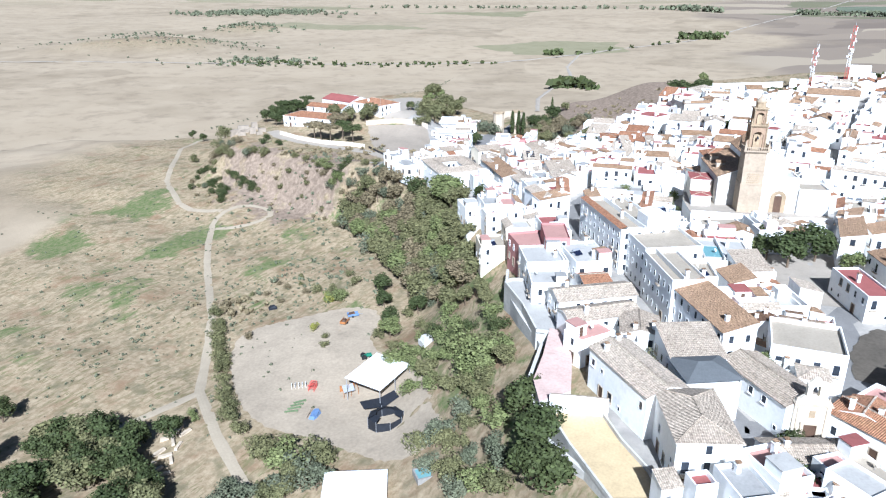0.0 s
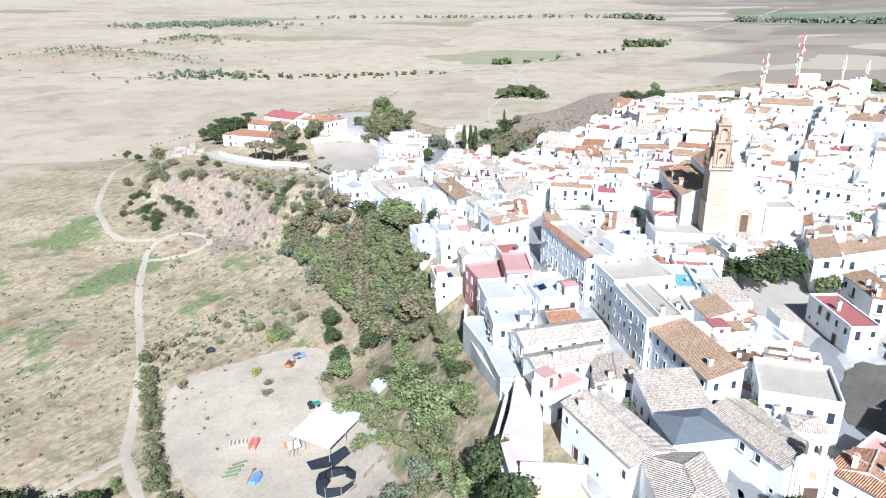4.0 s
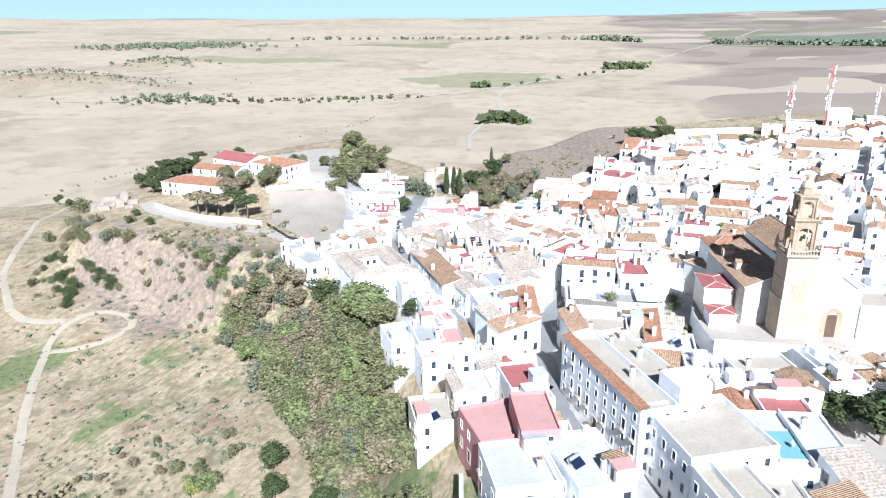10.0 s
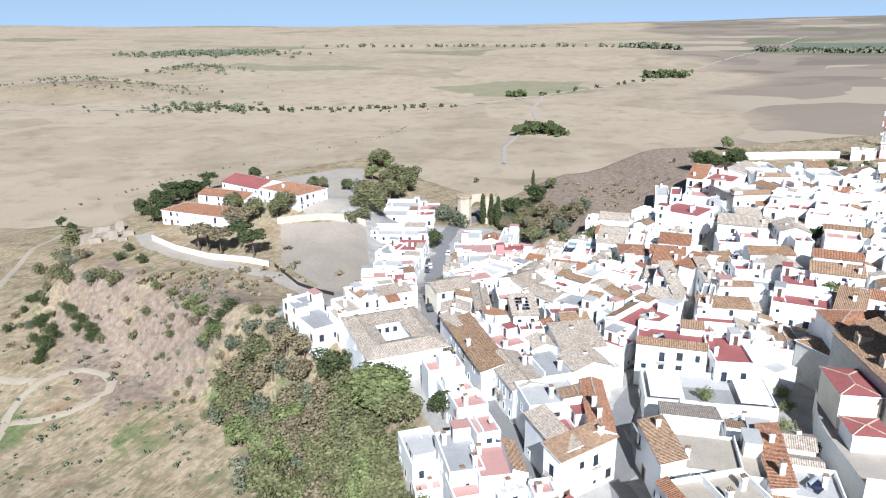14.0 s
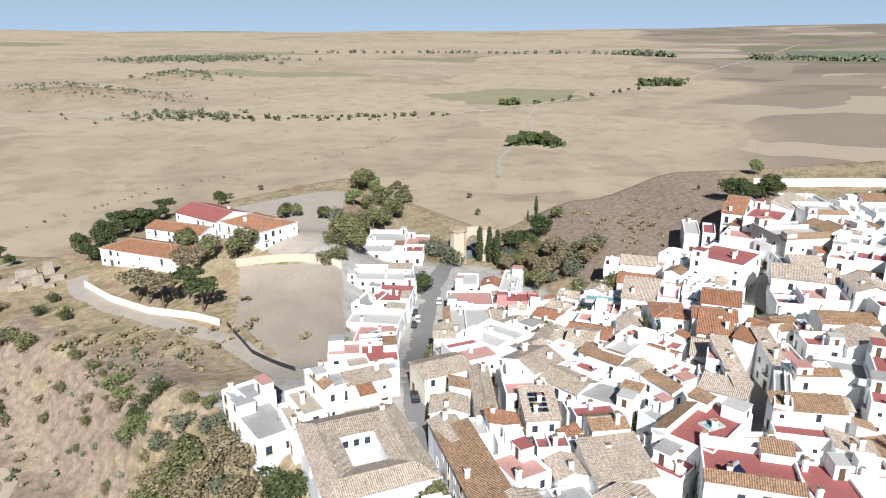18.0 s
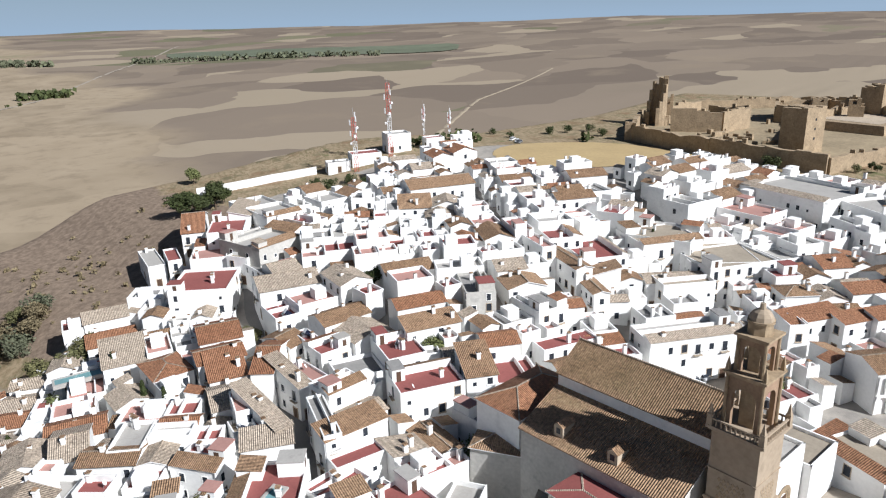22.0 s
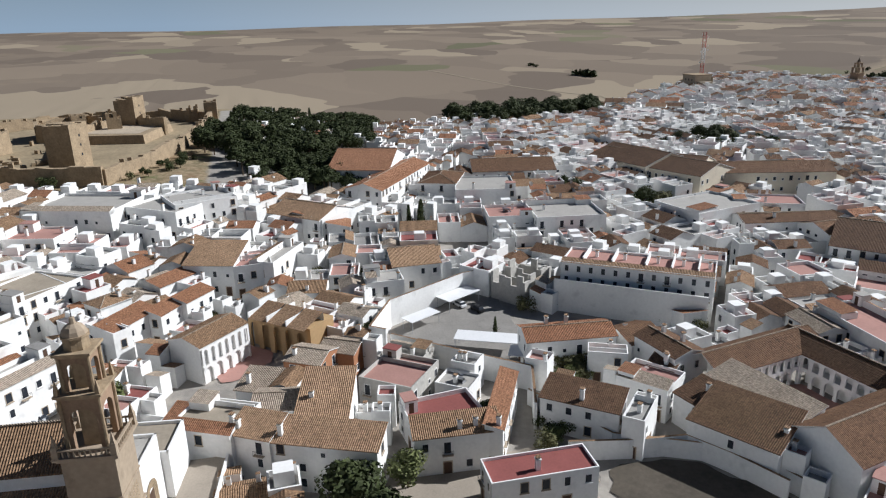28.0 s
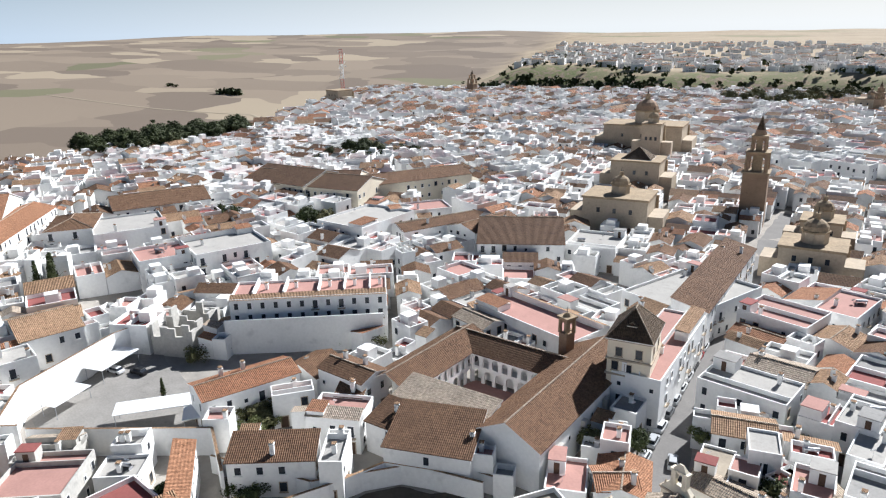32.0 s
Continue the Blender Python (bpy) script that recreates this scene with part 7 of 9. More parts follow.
tree("broad", -8.7, 508.3, 9)
tree("broad", 4.5, 839.5, 9)
tree("broad", 17.7, 837.5, 9)
tree("broad", -9.2, 501.4, 9)
tree("broad", -2.9, 472.1, 9)
tree("broad", 8.8, 476.8, 9)
tree("broad", 12.6, 498.2, 9)
tree("broad", -10.4, 418.0, 9)
tree("broad", -4.3, 433.4, 9)
tree("broad", 4.0, 458.5, 9)
tree("bright", 12.6, 813.7, 9)
tree("bright", -2.2, 515.8, 9)
tree("bright", -9.2, 468.9, 9)
tree("olive", -14.1, 438.2, 8)
tree("olive", -3.7, 451.0, 8)
tree("olive", -10.5, 396.8, 8)
tree("pine", -97.9, 429.7, 9)
tree("pine", -90.9, 433.5, 9)
tree("pine", -86.2, 450.0, 9)
tree("dark", -68.9, 472.0, 7)
tree("dark", -89.1, 441.1, 7)
tree("dark", -92.0, 428.3, 7)
tree("dark", -102.6, 426.7, 7)
tree("dark", -88.6, 433.4, 7)
tree("dark", -87.2, 445.2, 7)
tree("dark", -36.9, 450.4, 6)
tree("dark", -20.5, 442.8, 6)
tree("darkbush", -91.0, 357.1, 4)
tree("darkbush", -81.6, 343.6, 4)
tree("darkbush", -90.0, 347.8, 4)
tree("darkbush", -43.8, 295.0, 4)
tree("darkbush", -40.8, 295.6, 4)
tree("darkbush", -46.1, 294.8, 4)
tree("olive", -33.1, 285.4, 5)
tree("olive", -27.9, 281.8, 5)
tree("olive", -24.4, 280.4, 5)
tree("olive", -18.2, 275.1, 5)
tree("olive", -38.2, 286.5, 5)
tree("olive", -48.5, 293.2, 5)
tree("bush", -62.6, 313.9, 3.5)
tree("bush", -55.8, 305.7, 3.5)
tree("bush", -68.6, 319.3, 3.5)
tree("bush", -71.4, 315.0, 3.5)
tree("bush", -75.2, 312.7, 3.5)
tree("bush", -60.7, 303.5, 3.5)
tree("bush", -32.7, 289.1, 3.5)
tree("bush", -27.6, 285.9, 3.5)
tree("dark", 311.3, -19.4, 9)
tree("dark", 297.3, -19.7, 9)
tree("dark", 289.1, -23.8, 9)
tree("dark", 285.4, -31.2, 9)
tree("dark", 284.6, -41.4, 9)
tree("dark", 285.3, -51.3, 9)
tree("dark", 300.7, -5.6, 9)
tree("dark", 250.4, 70.7, 8)
tree("dark", 247.3, 69.1, 8)
tree("broad", 276.2, -377.5, 14)
tree("broad", 264.3, -381.8, 14)
tree("broad", 252.9, -386.5, 14)
tree("broad", 239.4, -390.8, 14)
tree("broad", 233.3, -414.1, 14)
tree("broad", 227.1, -432.5, 14)
tree("broad", 224.5, -462.7, 14)
tree("broad", 219.2, -487.0, 14)
tree("broad", 248.0, -429.4, 14)
tree("broad", 243.0, -464.3, 14)
tree("broad", 270.4, -416.4, 14)


# ---- woods on the slope and by the castle ----
def wood(ring, kinds, n, lo, hi, seed, gap=2.6):
    rng = random.Random(seed)
    xs, ys = [p[0] for p in ring], [p[1] for p in ring]
    put = []
    for _ in range(n * 12):
        x, y = rng.uniform(min(xs), max(xs)), rng.uniform(min(ys), max(ys))
        hit = False
        for (ax, ay), (bx, by) in zip(ring, ring[1:] + ring[:1]):
            if (ay > y) != (by > y) and x < (bx - ax) * (y - ay) / (by - ay) + ax:
                hit = not hit
        if hit and all(math.hypot(x - a, y - b) > gap for a, b in put):
            put.append((x, y))
            tree(rng.choice(kinds), x, y, rng.uniform(lo, hi), rng.uniform(0.85, 1.15))
        if len(put) >= n:
            break


def far_wood(ring, kinds, n, lo, hi, seed, label, gap=4.0):
    """A wood seen from far off, its trees too close together to tell apart: one joined mesh."""
    rng = random.Random(seed)
    xs, ys = [p[0] for p in ring], [p[1] for p in ring]
    put, co, faces, base = [], [], [], 0
    for _ in range(n * 14):
        x, y = rng.uniform(min(xs), max(xs)), rng.uniform(min(ys), max(ys))
        hit = False
        for (ax, ay), (bx, by) in zip(ring, ring[1:] + ring[:1]):
            if (ay > y) != (by > y) and x < (bx - ax) * (y - ay) / (by - ay) + ax:
                hit = not hit
        if not hit or any(math.hypot(x - a, y - b) < gap for a, b in put) or len(put) >= n:
            continue
        put.append((x, y))
        h, a = rng.uniform(lo, hi), rng.uniform(0, 6.28)
        for k, me in enumerate(rng.choice(CROWNS[rng.choice(kinds)])):
            v = np.empty(len(me.vertices) * 3)
            me.vertices.foreach_get("co", v)
            v = v.reshape(-1, 3) * h
            c, s = math.cos(a), math.sin(a)
            v = np.stack([v[:, 0] * c - v[:, 1] * s + x, v[:, 0] * s + v[:, 1] * c + y, v[:, 2] + float(gz(x, y))], -1)
            faces += [(tuple(base + i for i in p.vertices), k) for p in me.polygons]
            co.append(v)
            base += len(v)
    me = bpy.data.meshes.new("wood")
    me.from_pydata(np.concatenate(co).tolist(), [], [f for f, _ in faces])
    me.materials.append(LEAF_DARK), me.materials.append(BARK)
    me.polygons.foreach_set("material_index", [k for _, k in faces])
    return tagged(new("wood", me), label, "trees", kind="stuff")


wood([(-44, 281), (-31, 257), (-25, 238), (-14, 216), (-4, 195), (8, 190), (7, 211), (3, 230), (-2, 244), (-8, 258), (-22, 272), (-33, 283)], ["broad", "dry", "bright", "broad", "broad", "olive"], 105, 6.5, 9.5, 21, 2.3)
wood([(1, 196), (10, 190), (9, 212), (7, 232), (2, 246), (-4, 246)], ["broad", "broad", "bush", "bright"], 20, 6.5, 9.5, 57, 2.6)
wood([(-4, 192), (-14, 180), (-8, 150), (2, 130), (14, 132), (15, 165), (9, 188)], ["greenbush", "bush", "broad", "greenbush", "bright", "darkbush"], 34, 3.5, 7, 22, 3.0)
wood([(-6, 130), (-10, 104), (10, 96), (16, 112), (12, 130)], ["bush", "greenbush", "olive", "olive"], 14, 4, 7, 23, 3.4)
far_wood([(300, 190), (340, 208), (400, 201), (440, 190), (446, 140), (420, 112), (350, 128), (312, 160)], ["pine", "dark", "cypress", "dark"], 150, 9, 13, 24, "dense dark pine wood beside the castle")
far_wood([(266, 184), (298, 192), (316, 164), (304, 128), (280, 126), (262, 150)], ["dark", "pine", "broad", "bright", "cypress", "broad", "dark"], 62, 7, 11, 61, "dark park trees between the town and the castle", 3.2)
wood([(284, 232), (300, 226), (330, 214), (326, 206), (290, 216)], ["bush", "darkbush", "dark"], 12, 3, 5, 25, 3.5)
far_wood([(402, 66), (440, 60), (450, 0), (440, -40), (415, -30), (406, 20)], ["dark", "broad", "dark"], 52, 11, 15, 26, "dark trees at the eastern edge of town")
wood([(54, 372), (70, 368), (82, 380), (66, 402), (46, 405), (42, 390)], ["broad", "dry", "dry", "bush", "olive"], 18, 5, 8, 27, 3.6)
wood([(-130, 336), (-112, 330), (-104, 350), (-112, 368), (-128, 360)], ["bush", "darkbush", "olive", "drybush"], 12, 2.5, 4.5, 28, 3.2)
wood([(-60, 290), (-46, 284), (-40, 300), (-66, 322), (-90, 338), (-96, 326)], ["drybush", "drybush", "olive"], 10, 1.6, 2.8, 29, 4.0)
wood([(-72, 302), (-42, 270), (-27, 264), (-30, 286), (-56, 314)], ["olive", "drybush", "drybush", "bush"], 18, 1.8, 3.8, 53, 3.6)
wood([(-92, 140), (-70, 136), (-58, 118), (-52, 100), (-90, 96), (-104, 118)], ["dark", "dark", "broad"], 30, 6.5, 9, 45, 3.4)
wood([(-46, 132), (-38, 132), (-30, 118), (-34, 104), (-46, 106)], ["olive", "bush", "broad"], 9, 4, 6, 46, 3.0)
wood([(-60, 205), (-30, 212), (-25, 230), (-50, 238), (-70, 225)], ["drybush", "bush", "drybush"], 10, 1.6, 3.2, 30, 4.0)


def clumps(name, spots, label, leaf=LEAF_DARK, seed=1):
    """Distant shrubs and trees, too small to tell apart: many leaf clumps in one mesh."""
    rng = random.Random(seed)
    sh = Shape()
    for x, y, s in spots:
        z = float(gz(x, y))
        for _ in range(16):
            p = Vector((x + rng.gauss(0, s * 0.35), y + rng.gauss(0, s * 0.35), z + s * rng.uniform(0.1, 0.9)))
            q = Euler((rng.uniform(0, 6), rng.uniform(0, 6), 0)).to_quaternion()
            k = s * rng.uniform(0.16, 0.34)
            sh.face([p + q @ Vector(v) for v in ((-k, -k, 0), (k, -k * 0.7, 0), (k * 0.8, k, 0), (-k * 0.7, k * 0.9, 0))], leaf)
    return tagged(part(name, sh), label, "trees", kind="stuff")


def along(pts, step, jitter, lo, hi, seed, keep=1.0):
    rng, out = random.Random(seed), []
    for (ax, ay), (bx, by) in zip(pts, pts[1:]):
        n = max(1, int(math.hypot(bx - ax, by - ay) / step))
        for i in range(n):
            if rng.random() < keep:
                out.append((ax + (bx - ax) * i / n + rng.gauss(0, jitter), ay + (by - ay) * i / n + rng.gauss(0, jitter), rng.uniform(lo, hi)))
    return out


def scatter(cx, cy, rx, ry, n, lo, hi, seed):
    rng = random.Random(seed)
    return [(cx + rng.gauss(0, rx), cy + rng.gauss(0, ry), rng.uniform(lo, hi)) for _ in range(n)]


clumps("roadside_shrubs", along([(-426, 1394), (-184, 1410), (115, 1436)], 11, 6, 4, 8, 2, 0.9) + along([(-420, 1374), (-184, 1384), (60, 1400)], 16, 9, 3, 6, 3, 0.7), "line of dusty shrubs along a country road")
clumps("country_trees", scatter(193, 1120, 16, 7, 12, 12, 18, 4) + scatter(222, 1092, 3, 3, 3, 10, 13, 5) + scatter(674, 1886, 34, 9, 24, 12, 18, 6) + scatter(224, 1549, 6, 4, 4, 10, 14, 7) + scatter(246, 1550, 8, 4, 5, 10, 14, 8) + along([(291, 1548), (615, 1822)], 26, 6, 5, 9, 9, 0.6), "scattered dark trees on the plain")
clumps("far_tree_line", along([(-405, 3254), (258, 3189), (893, 2914)], 26, 10, 9, 15, 10, 0.8) + along([(893, 2914), (1049, 2744)], 9, 16, 16, 24, 11) + along([(1280, 2653), (1558, 2360), (1900, 2050)], 15, 10, 14, 22, 12, 0.9), "long dark line of far trees", LEAF_OLIVE)
clumps("olive_grove", scatter(-720, 2860, 130, 70, 420, 7, 11, 13), "far olive grove in rows", LEAF_OLIVE)
clumps("hill_scrub", scatter(-660, 1690, 120, 70, 240, 2, 4.5, 14) + scatter(-570, 2200, 60, 50, 90, 4, 8, 47) + along([(-300, 740), (-263, 808), (-233, 874), (-171, 932), (-131, 990), (-79, 1048), (-38, 1086), (0, 1168), (18, 1256)], 9, 1.0, 0.8, 2.2, 48, 0.7) + scatter(-400, 1400, 60, 30, 45, 3, 5, 49) + scatter(-360, 1450, 50, 20, 30, 4, 8, 15), "scrub on a low dry hill", LEAF_OLIVE)
clumps("near_scrub", scatter(-150, 290, 22, 50, 60, 0.3, 0.8, 16) + scatter(-105, 235, 20, 40, 60, 0.4, 0.9, 17) + scatter(-70, 300, 18, 14, 60, 0.6, 1.6, 18) + scatter(-45, 225, 14, 16, 50, 0.5, 1.4, 19) + scatter(-88, 178, 14, 12, 30, 0.4, 0.9, 37) + scatter(-95, 215, 26, 42, 420, 0.25, 0.7, 51) + scatter(-48, 235, 16, 34, 260, 0.25, 0.8, 52), "low weeds and scrub on the dry slope", LEAF_OLIVE, 5)
clumps("dead_scrub", scatter(-60, 325, 22, 10, 90, 0.7, 1.8, 32) + scatter(90, 395, 22, 22, 110, 0.6, 1.6, 33) + scatter(-66, 205, 6, 5, 20, 1.0, 2.0, 38), "dry grey-brown scrub on the hillside", LEAF_DRY, 6)
def slant(aside, on):
    """Plan points along the ridge's cliff; on: metres past its edge."""
    a = float(ridge_edge(aside)) + on
    return 21 + 0.55 * a + 0.83 * aside, 177 - 0.83 * a + 0.55 * aside


CLIFF = [slant(v, 40) for v in range(260, -900, -80)]
clumps("valley_trees", along(CLIFF, 0.9, 26, 5, 10, 20) + along([slant(v, -90) for v in range(200, -900, -80)], 5, 30, 5, 11, 21) + along([(600, -380), (420, -470)], 4, 26, 3, 8, 36), "scrubby trees in the valley and on the far cliff", LEAF_DARK)
clumps("ridge_trees", along([slant(v, 170) for v in range(240, -900, -80)], 14, 12, 4, 8, 34) + along([slant(v, 480) for v in range(200, -900, -80)], 9, 130, 4, 9, 35), "trees among the far houses on the ridge")
clumps("rim_bushes", along([(262, 372), (240, 385), (226, 390)], 5, 3, 3, 6, 39) + along([(300, 340), (310, 345)], 4, 2, 3, 5, 40), "dark bushes along the rim of the hill")

# far roads across the plain
ribbon("country_road", [(-900, 1420), (-426, 1400), (-184, 1420), (115, 1447), (291, 1550), (615, 1824), (900, 2180), (1208, 2547), (1900, 3400)], 9, PAVING, 0.9, "pale country road across the plain", "road", step=30)
ribbon("country_road", [(120, 900), (135, 1009), (161, 1085), (222, 1244), (236, 1371), (291, 1548)], 6, PAVING, 0.9, "narrow pale road below the town", "road", step=20)
ribbon("farm_track", [(560, 620), (760, 820), (1100, 1000), (1700, 1200)], 7, DIRT, 0.9, "pale farm track between ploughed fields", "track", step=25)
ribbon("farm_track", [(1000, -420), (1250, -480), (1500, -400), (1900, -300)], 7, DIRT, 0.9, "pale farm track on the plain", "track", step=25)
clumps("plain_trees", scatter(1613, -623, 22, 8, 16, 10, 15, 41) + scatter(1876, -597, 30, 6, 6, 6, 9, 42) + scatter(1000, 640, 14, 8, 8, 8, 13, 43), "small clump of trees on the plain")


# ---- radio masts ----
def mast(x, y, h, a, label, z=None):
    ob = thing("radio_mast", x, y, 20, z, label, "mast")
    n = int(h / 3)
    for k in range(3):
        lo, hi = k * n // 3, (k + 1) * n // 3
        sh, m = Shape(), (MASTRED, SHEET, MASTRED)[k]
        ring = [(a * math.cos(t), a * math.sin(t)) for t in (0.5, 2.6, 4.7)]
        for i in range(lo, hi):
            z0, z1 = i * 3.0, (i + 1) * 3.0
            for j in range(3):
                p, q = ring[j], ring[(j + 1) % 3]
                sh.tube((*p, z0), (*p, z1), 0.1 * a, 0.1 * a, m, 5)
                sh.tube((*p, z0), (*q, z1), 0.055 * a, 0.055 * a, m, 4)
                sh.tube((*p, z1), (*q, z1), 0.055 * a, 0.055 * a, m, 4)
        part("lattice_section", sh, ob)
    for i in range(7):
        t, z0 = i * 2.1, h * (0.55 + 0.06 * i)
        part("antenna", Shape().box(a * 1.6 * math.cos(t) - 0.2, a * 1.6 * math.sin(t) - 0.2, z0, a * 1.6 * math.cos(t) + 0.2, a * 1.6 * math.sin(t) + 0.2, z0 + 2.0, SHEET, True), ob)
    for i in range(4):
        t, z0 = i * 1.7 + 0.4, h * (0.35 + 0.13 * i)
        part("dish", Shape().tube((a * 1.2 * math.cos(t), a * 1.2 * math.sin(t), z0), (a * 1.9 * math.cos(t), a * 1.9 * math.sin(t), z0), 0.6, 0.5, SHEET, 10), ob)
    part("tip", Shape().tube((0, 0, h - 1), (0, 0, h + 2), 0.05, 0.04, STEEL, 4), ob)


mast(215, 381, 30, 0.9, "tall red and white lattice radio mast")
mast(198, 383.5, 23, 0.9, "lattice radio mast with many antennas")
mast(246, 390, 16, 0.4, "thin grey lattice mast on a roof")
mast(254, 382, 14, 0.4, "thin grey lattice mast on a roof")
mast(640, -262, 46, 2.2, "far red and white telecom tower")
for x, y, w, d, h, top in ((208, 389, 12, 8, 4, "red"), (226, 388, 10, 9, 7, "pale"), (196, 392, 9, 6, 3.5, "pale"), (238, 378, 8, 6, 4, "red")):
    house(x, y, w, d, -30, h, "t", top, windows=0.3, extras=False, label="plain white equipment building by the masts")


# ---- distant churches and towers of the town ----
def far_church(x, y, rot, w, d, h, label, dome=None, tower_h=None, roof=None, z=None):
    ob = thing("church", x, y, rot, z, label, "church")
    sh = Shape().box(-w / 2, -d / 2, -3, w / 2, d / 2, h, STONE_PALE)
    for sx in (-1, 1):
        sh.box(sx * w / 2 - 0.8, -d / 2 - 0.8, -3, sx * w / 2 + 0.8, -d / 2 + 0.6, h - 1, STONE)
    part("body", sh, ob)
    part("parapet", Shape().box(-w / 2 - 0.4, -d / 2 - 0.4, h, w / 2 + 0.4, d / 2 + 0.4, h + 0.7, STONE, True), ob)
    part("aisle", Shape().box(-w / 2 - 5, -d / 2 + 2, -3, w / 2 + 5, d / 2 - 2, h * 0.62, STONE_PALE), ob)
    if roof:
        part("roof", roof_over(w * 0.6, d * 0.7, h + 0.7, "h", roof, 0.2, 0.75), ob)
    if dome:
        r = dome
        part("drum", Shape().prism(circle(r, 8), h + 0.7, h + r * 1.1, STONE_PALE).prism(circle(r * 1.12, 8), h + r * 1.1, h + r * 1.25, STONE), ob)
        ds = Shape()
        for i in range(4):
            a0, a1 = i * math.pi / 8, (i + 1) * math.pi / 8
            ds.prism(circle(r * math.cos(a0), 12), h + r * 1.25 + r * 0.9 * math.sin(a0), h + r * 1.25 + r * 0.9 * math.sin(a1), BRICK if r > 4 else STONE, math.cos(a1) / math.cos(a0) if i < 3 else 0.1)
        part("dome", ds, ob)
        part("lantern", Shape().tube((0, 0, h + r * 2), (0, 0, h + r * 2.6), r * 0.25, r * 0.2, STONE, 8).tube((0, 0, h + r * 2.5), (0, 0, h + r * 3.1), r * 0.06, 0.04, IRON), ob)
    for u in (-w / 4, 0, w / 4):
        part("window", WINDOWS[2], ob, m=pose(0, 0, 0, 0, 0, 180) @ Matrix.Translation((u, -d / 2, h * 0.66)))
        part("window", WINDOWS[2], ob, m=Matrix.Translation((u, -d / 2, h * 0.66)))
    PLOTS.append((x, y, math.hypot(w, d) / 2, w + 8, d + 4, rot))
    return ob


def far_tower(x, y, rot, a, h, label, z=None):
    ob = thing("bell_tower", x, y, rot, z, label, "bell tower")
    part("shaft", Shape().box(-a, -a, -3, a, a, h * 0.5, BRICK), ob)
    part("cornice", Shape().box(-a - 0.5, -a - 0.5, h * 0.5, a + 0.5, a + 0.5, h * 0.5 + 0.6, STONE, True), ob)
    belfry(a * 0.85, h * 0.5 + 0.6, h * 0.68, ob, "lower_belfry")
    belfry(a * 0.55, h * 0.68 + 0.6, h * 0.82, ob, "upper_belfry")
    part("spire", Shape().prism(circle(a * 0.5, 8), h * 0.82 + 0.6, h * 0.88, BRICK, 0.75).prism(circle(a * 0.37, 8), h * 0.88, h, TILE_DARK, 0.08).tube((0, 0, h - 0.2), (0, 0, h + 1.6), 0.08, 0.05, IRON), ob)
    PLOTS.append((x, y, a * 1.4, 2 * a, 2 * a, rot))
    return ob


far_church(152, -30, 20, 22, 17, 14, "sandstone church with a low dome", dome=3.2)
far_church(178, -84, 20, 20, 16, 15, "sandstone church block with a slate pyramid roof", roof=TILE_DARK)
far_church(218, -156, 20, 40, 22, 17, "large honey-coloured church with a brick dome", dome=6.0)
far_church(200, -132, 20, 9, 9, 22, "square sandstone lantern tower", dome=2.6)
far_tower(124, -74, 18, 4.2, 40, "tall brick bell tower with tiered belfries")
far_church(88, -32, 15, 17, 14, 11, "stone church with an octagonal tiled dome", dome=3.6)
far_church(96, -62, 15, 12, 12, 11, "stone chapel with a blue-tiled dome", dome=3.0)
far_tower(498, -311, 10, 3.6, 25, "dark far church tower")
far_church(188, -424, 0, 18, 14, 12, "far stone church with a tower", dome=3.0)
far_tower(180, -415, 0, 2.8, 26, "far stone bell tower")
far_church(545, -190, 0, 18, 16, 13, "old fortress keep at the edge of town")


# ---- old town gate at the end of the street ----
gate = thing("town_gate", 38, 408, 20, -10.5, "old stone town gate with two towers and an arch", "gate")
for s in (-1, 1):
    part("gate_tower", Shape().prism(circle(3.2, 10, s * 6), -3, 12, STONE_PALE, 0.96).prism(circle(3.5, 10, s * 6), 12, 12.8, STONE), gate)
part("arch_wall", arcade(9, 0, 10, 1, STONE_PALE, 0.3), gate)
part("attic", Shape().box(-4.5, 0, 10, 4.5, 1.5, 12.5, STONE_PALE), gate)


# ---- cars ----
def car_meshes(paint):
    b = Shape()
    for x0, x1, z0, z1, k in ((-2.1, 2.1, 0.30, 0.78, 1.0),):
        b.prism([(-2.1, -0.7), (-1.9, -0.85), (1.9, -0.85), (2.1, -0.65), (2.1, 0.65), (1.9, 0.85), (-1.9, 0.85), (-2.1, 0.7)], 0.28, 0.62, paint, 1.0)
        b.prism([(-2.1, -0.7), (-1.9, -0.85), (1.9, -0.85), (2.1, -0.65), (2.1, 0.65), (1.9, 0.85), (-1.9, 0.85), (-2.1, 0.7)], 0.62, 0.86, paint, 0.95)
    g = Shape().prism(rect(2.7, 1.55, -0.25), 0.86, 1.36, GLASS, 0.80, cap=False)
    r = Shape().prism(rect(2.16, 1.24, -0.25), 1.36, 1.44, paint, 0.94)
    w = Shape().tube((0, -0.1, 0), (0, 0.1, 0), 0.31, 0.31, TYRE, 12).tube((0, -0.12, 0), (0, -0.1, 0), 0.18, 0.18, STEEL, 8)
    return b.mesh("body"), g.mesh("windows"), r.mesh("roof"), w.mesh("wheel")


CAR_PAINT = {c: mat(c + "_car_paint", v, 0.3, vary=0.05, bump=0) for c, v in dict(white=(0.75, 0.75, 0.75), silver=(0.45, 0.46, 0.47), black=(0.02, 0.02, 0.022), red=(0.40, 0.03, 0.03), grey=(0.15, 0.155, 0.16), blue=(0.04, 0.07, 0.16)).items()}
CAR_MESH = {c: car_meshes(m) for c, m in CAR_PAINT.items()}


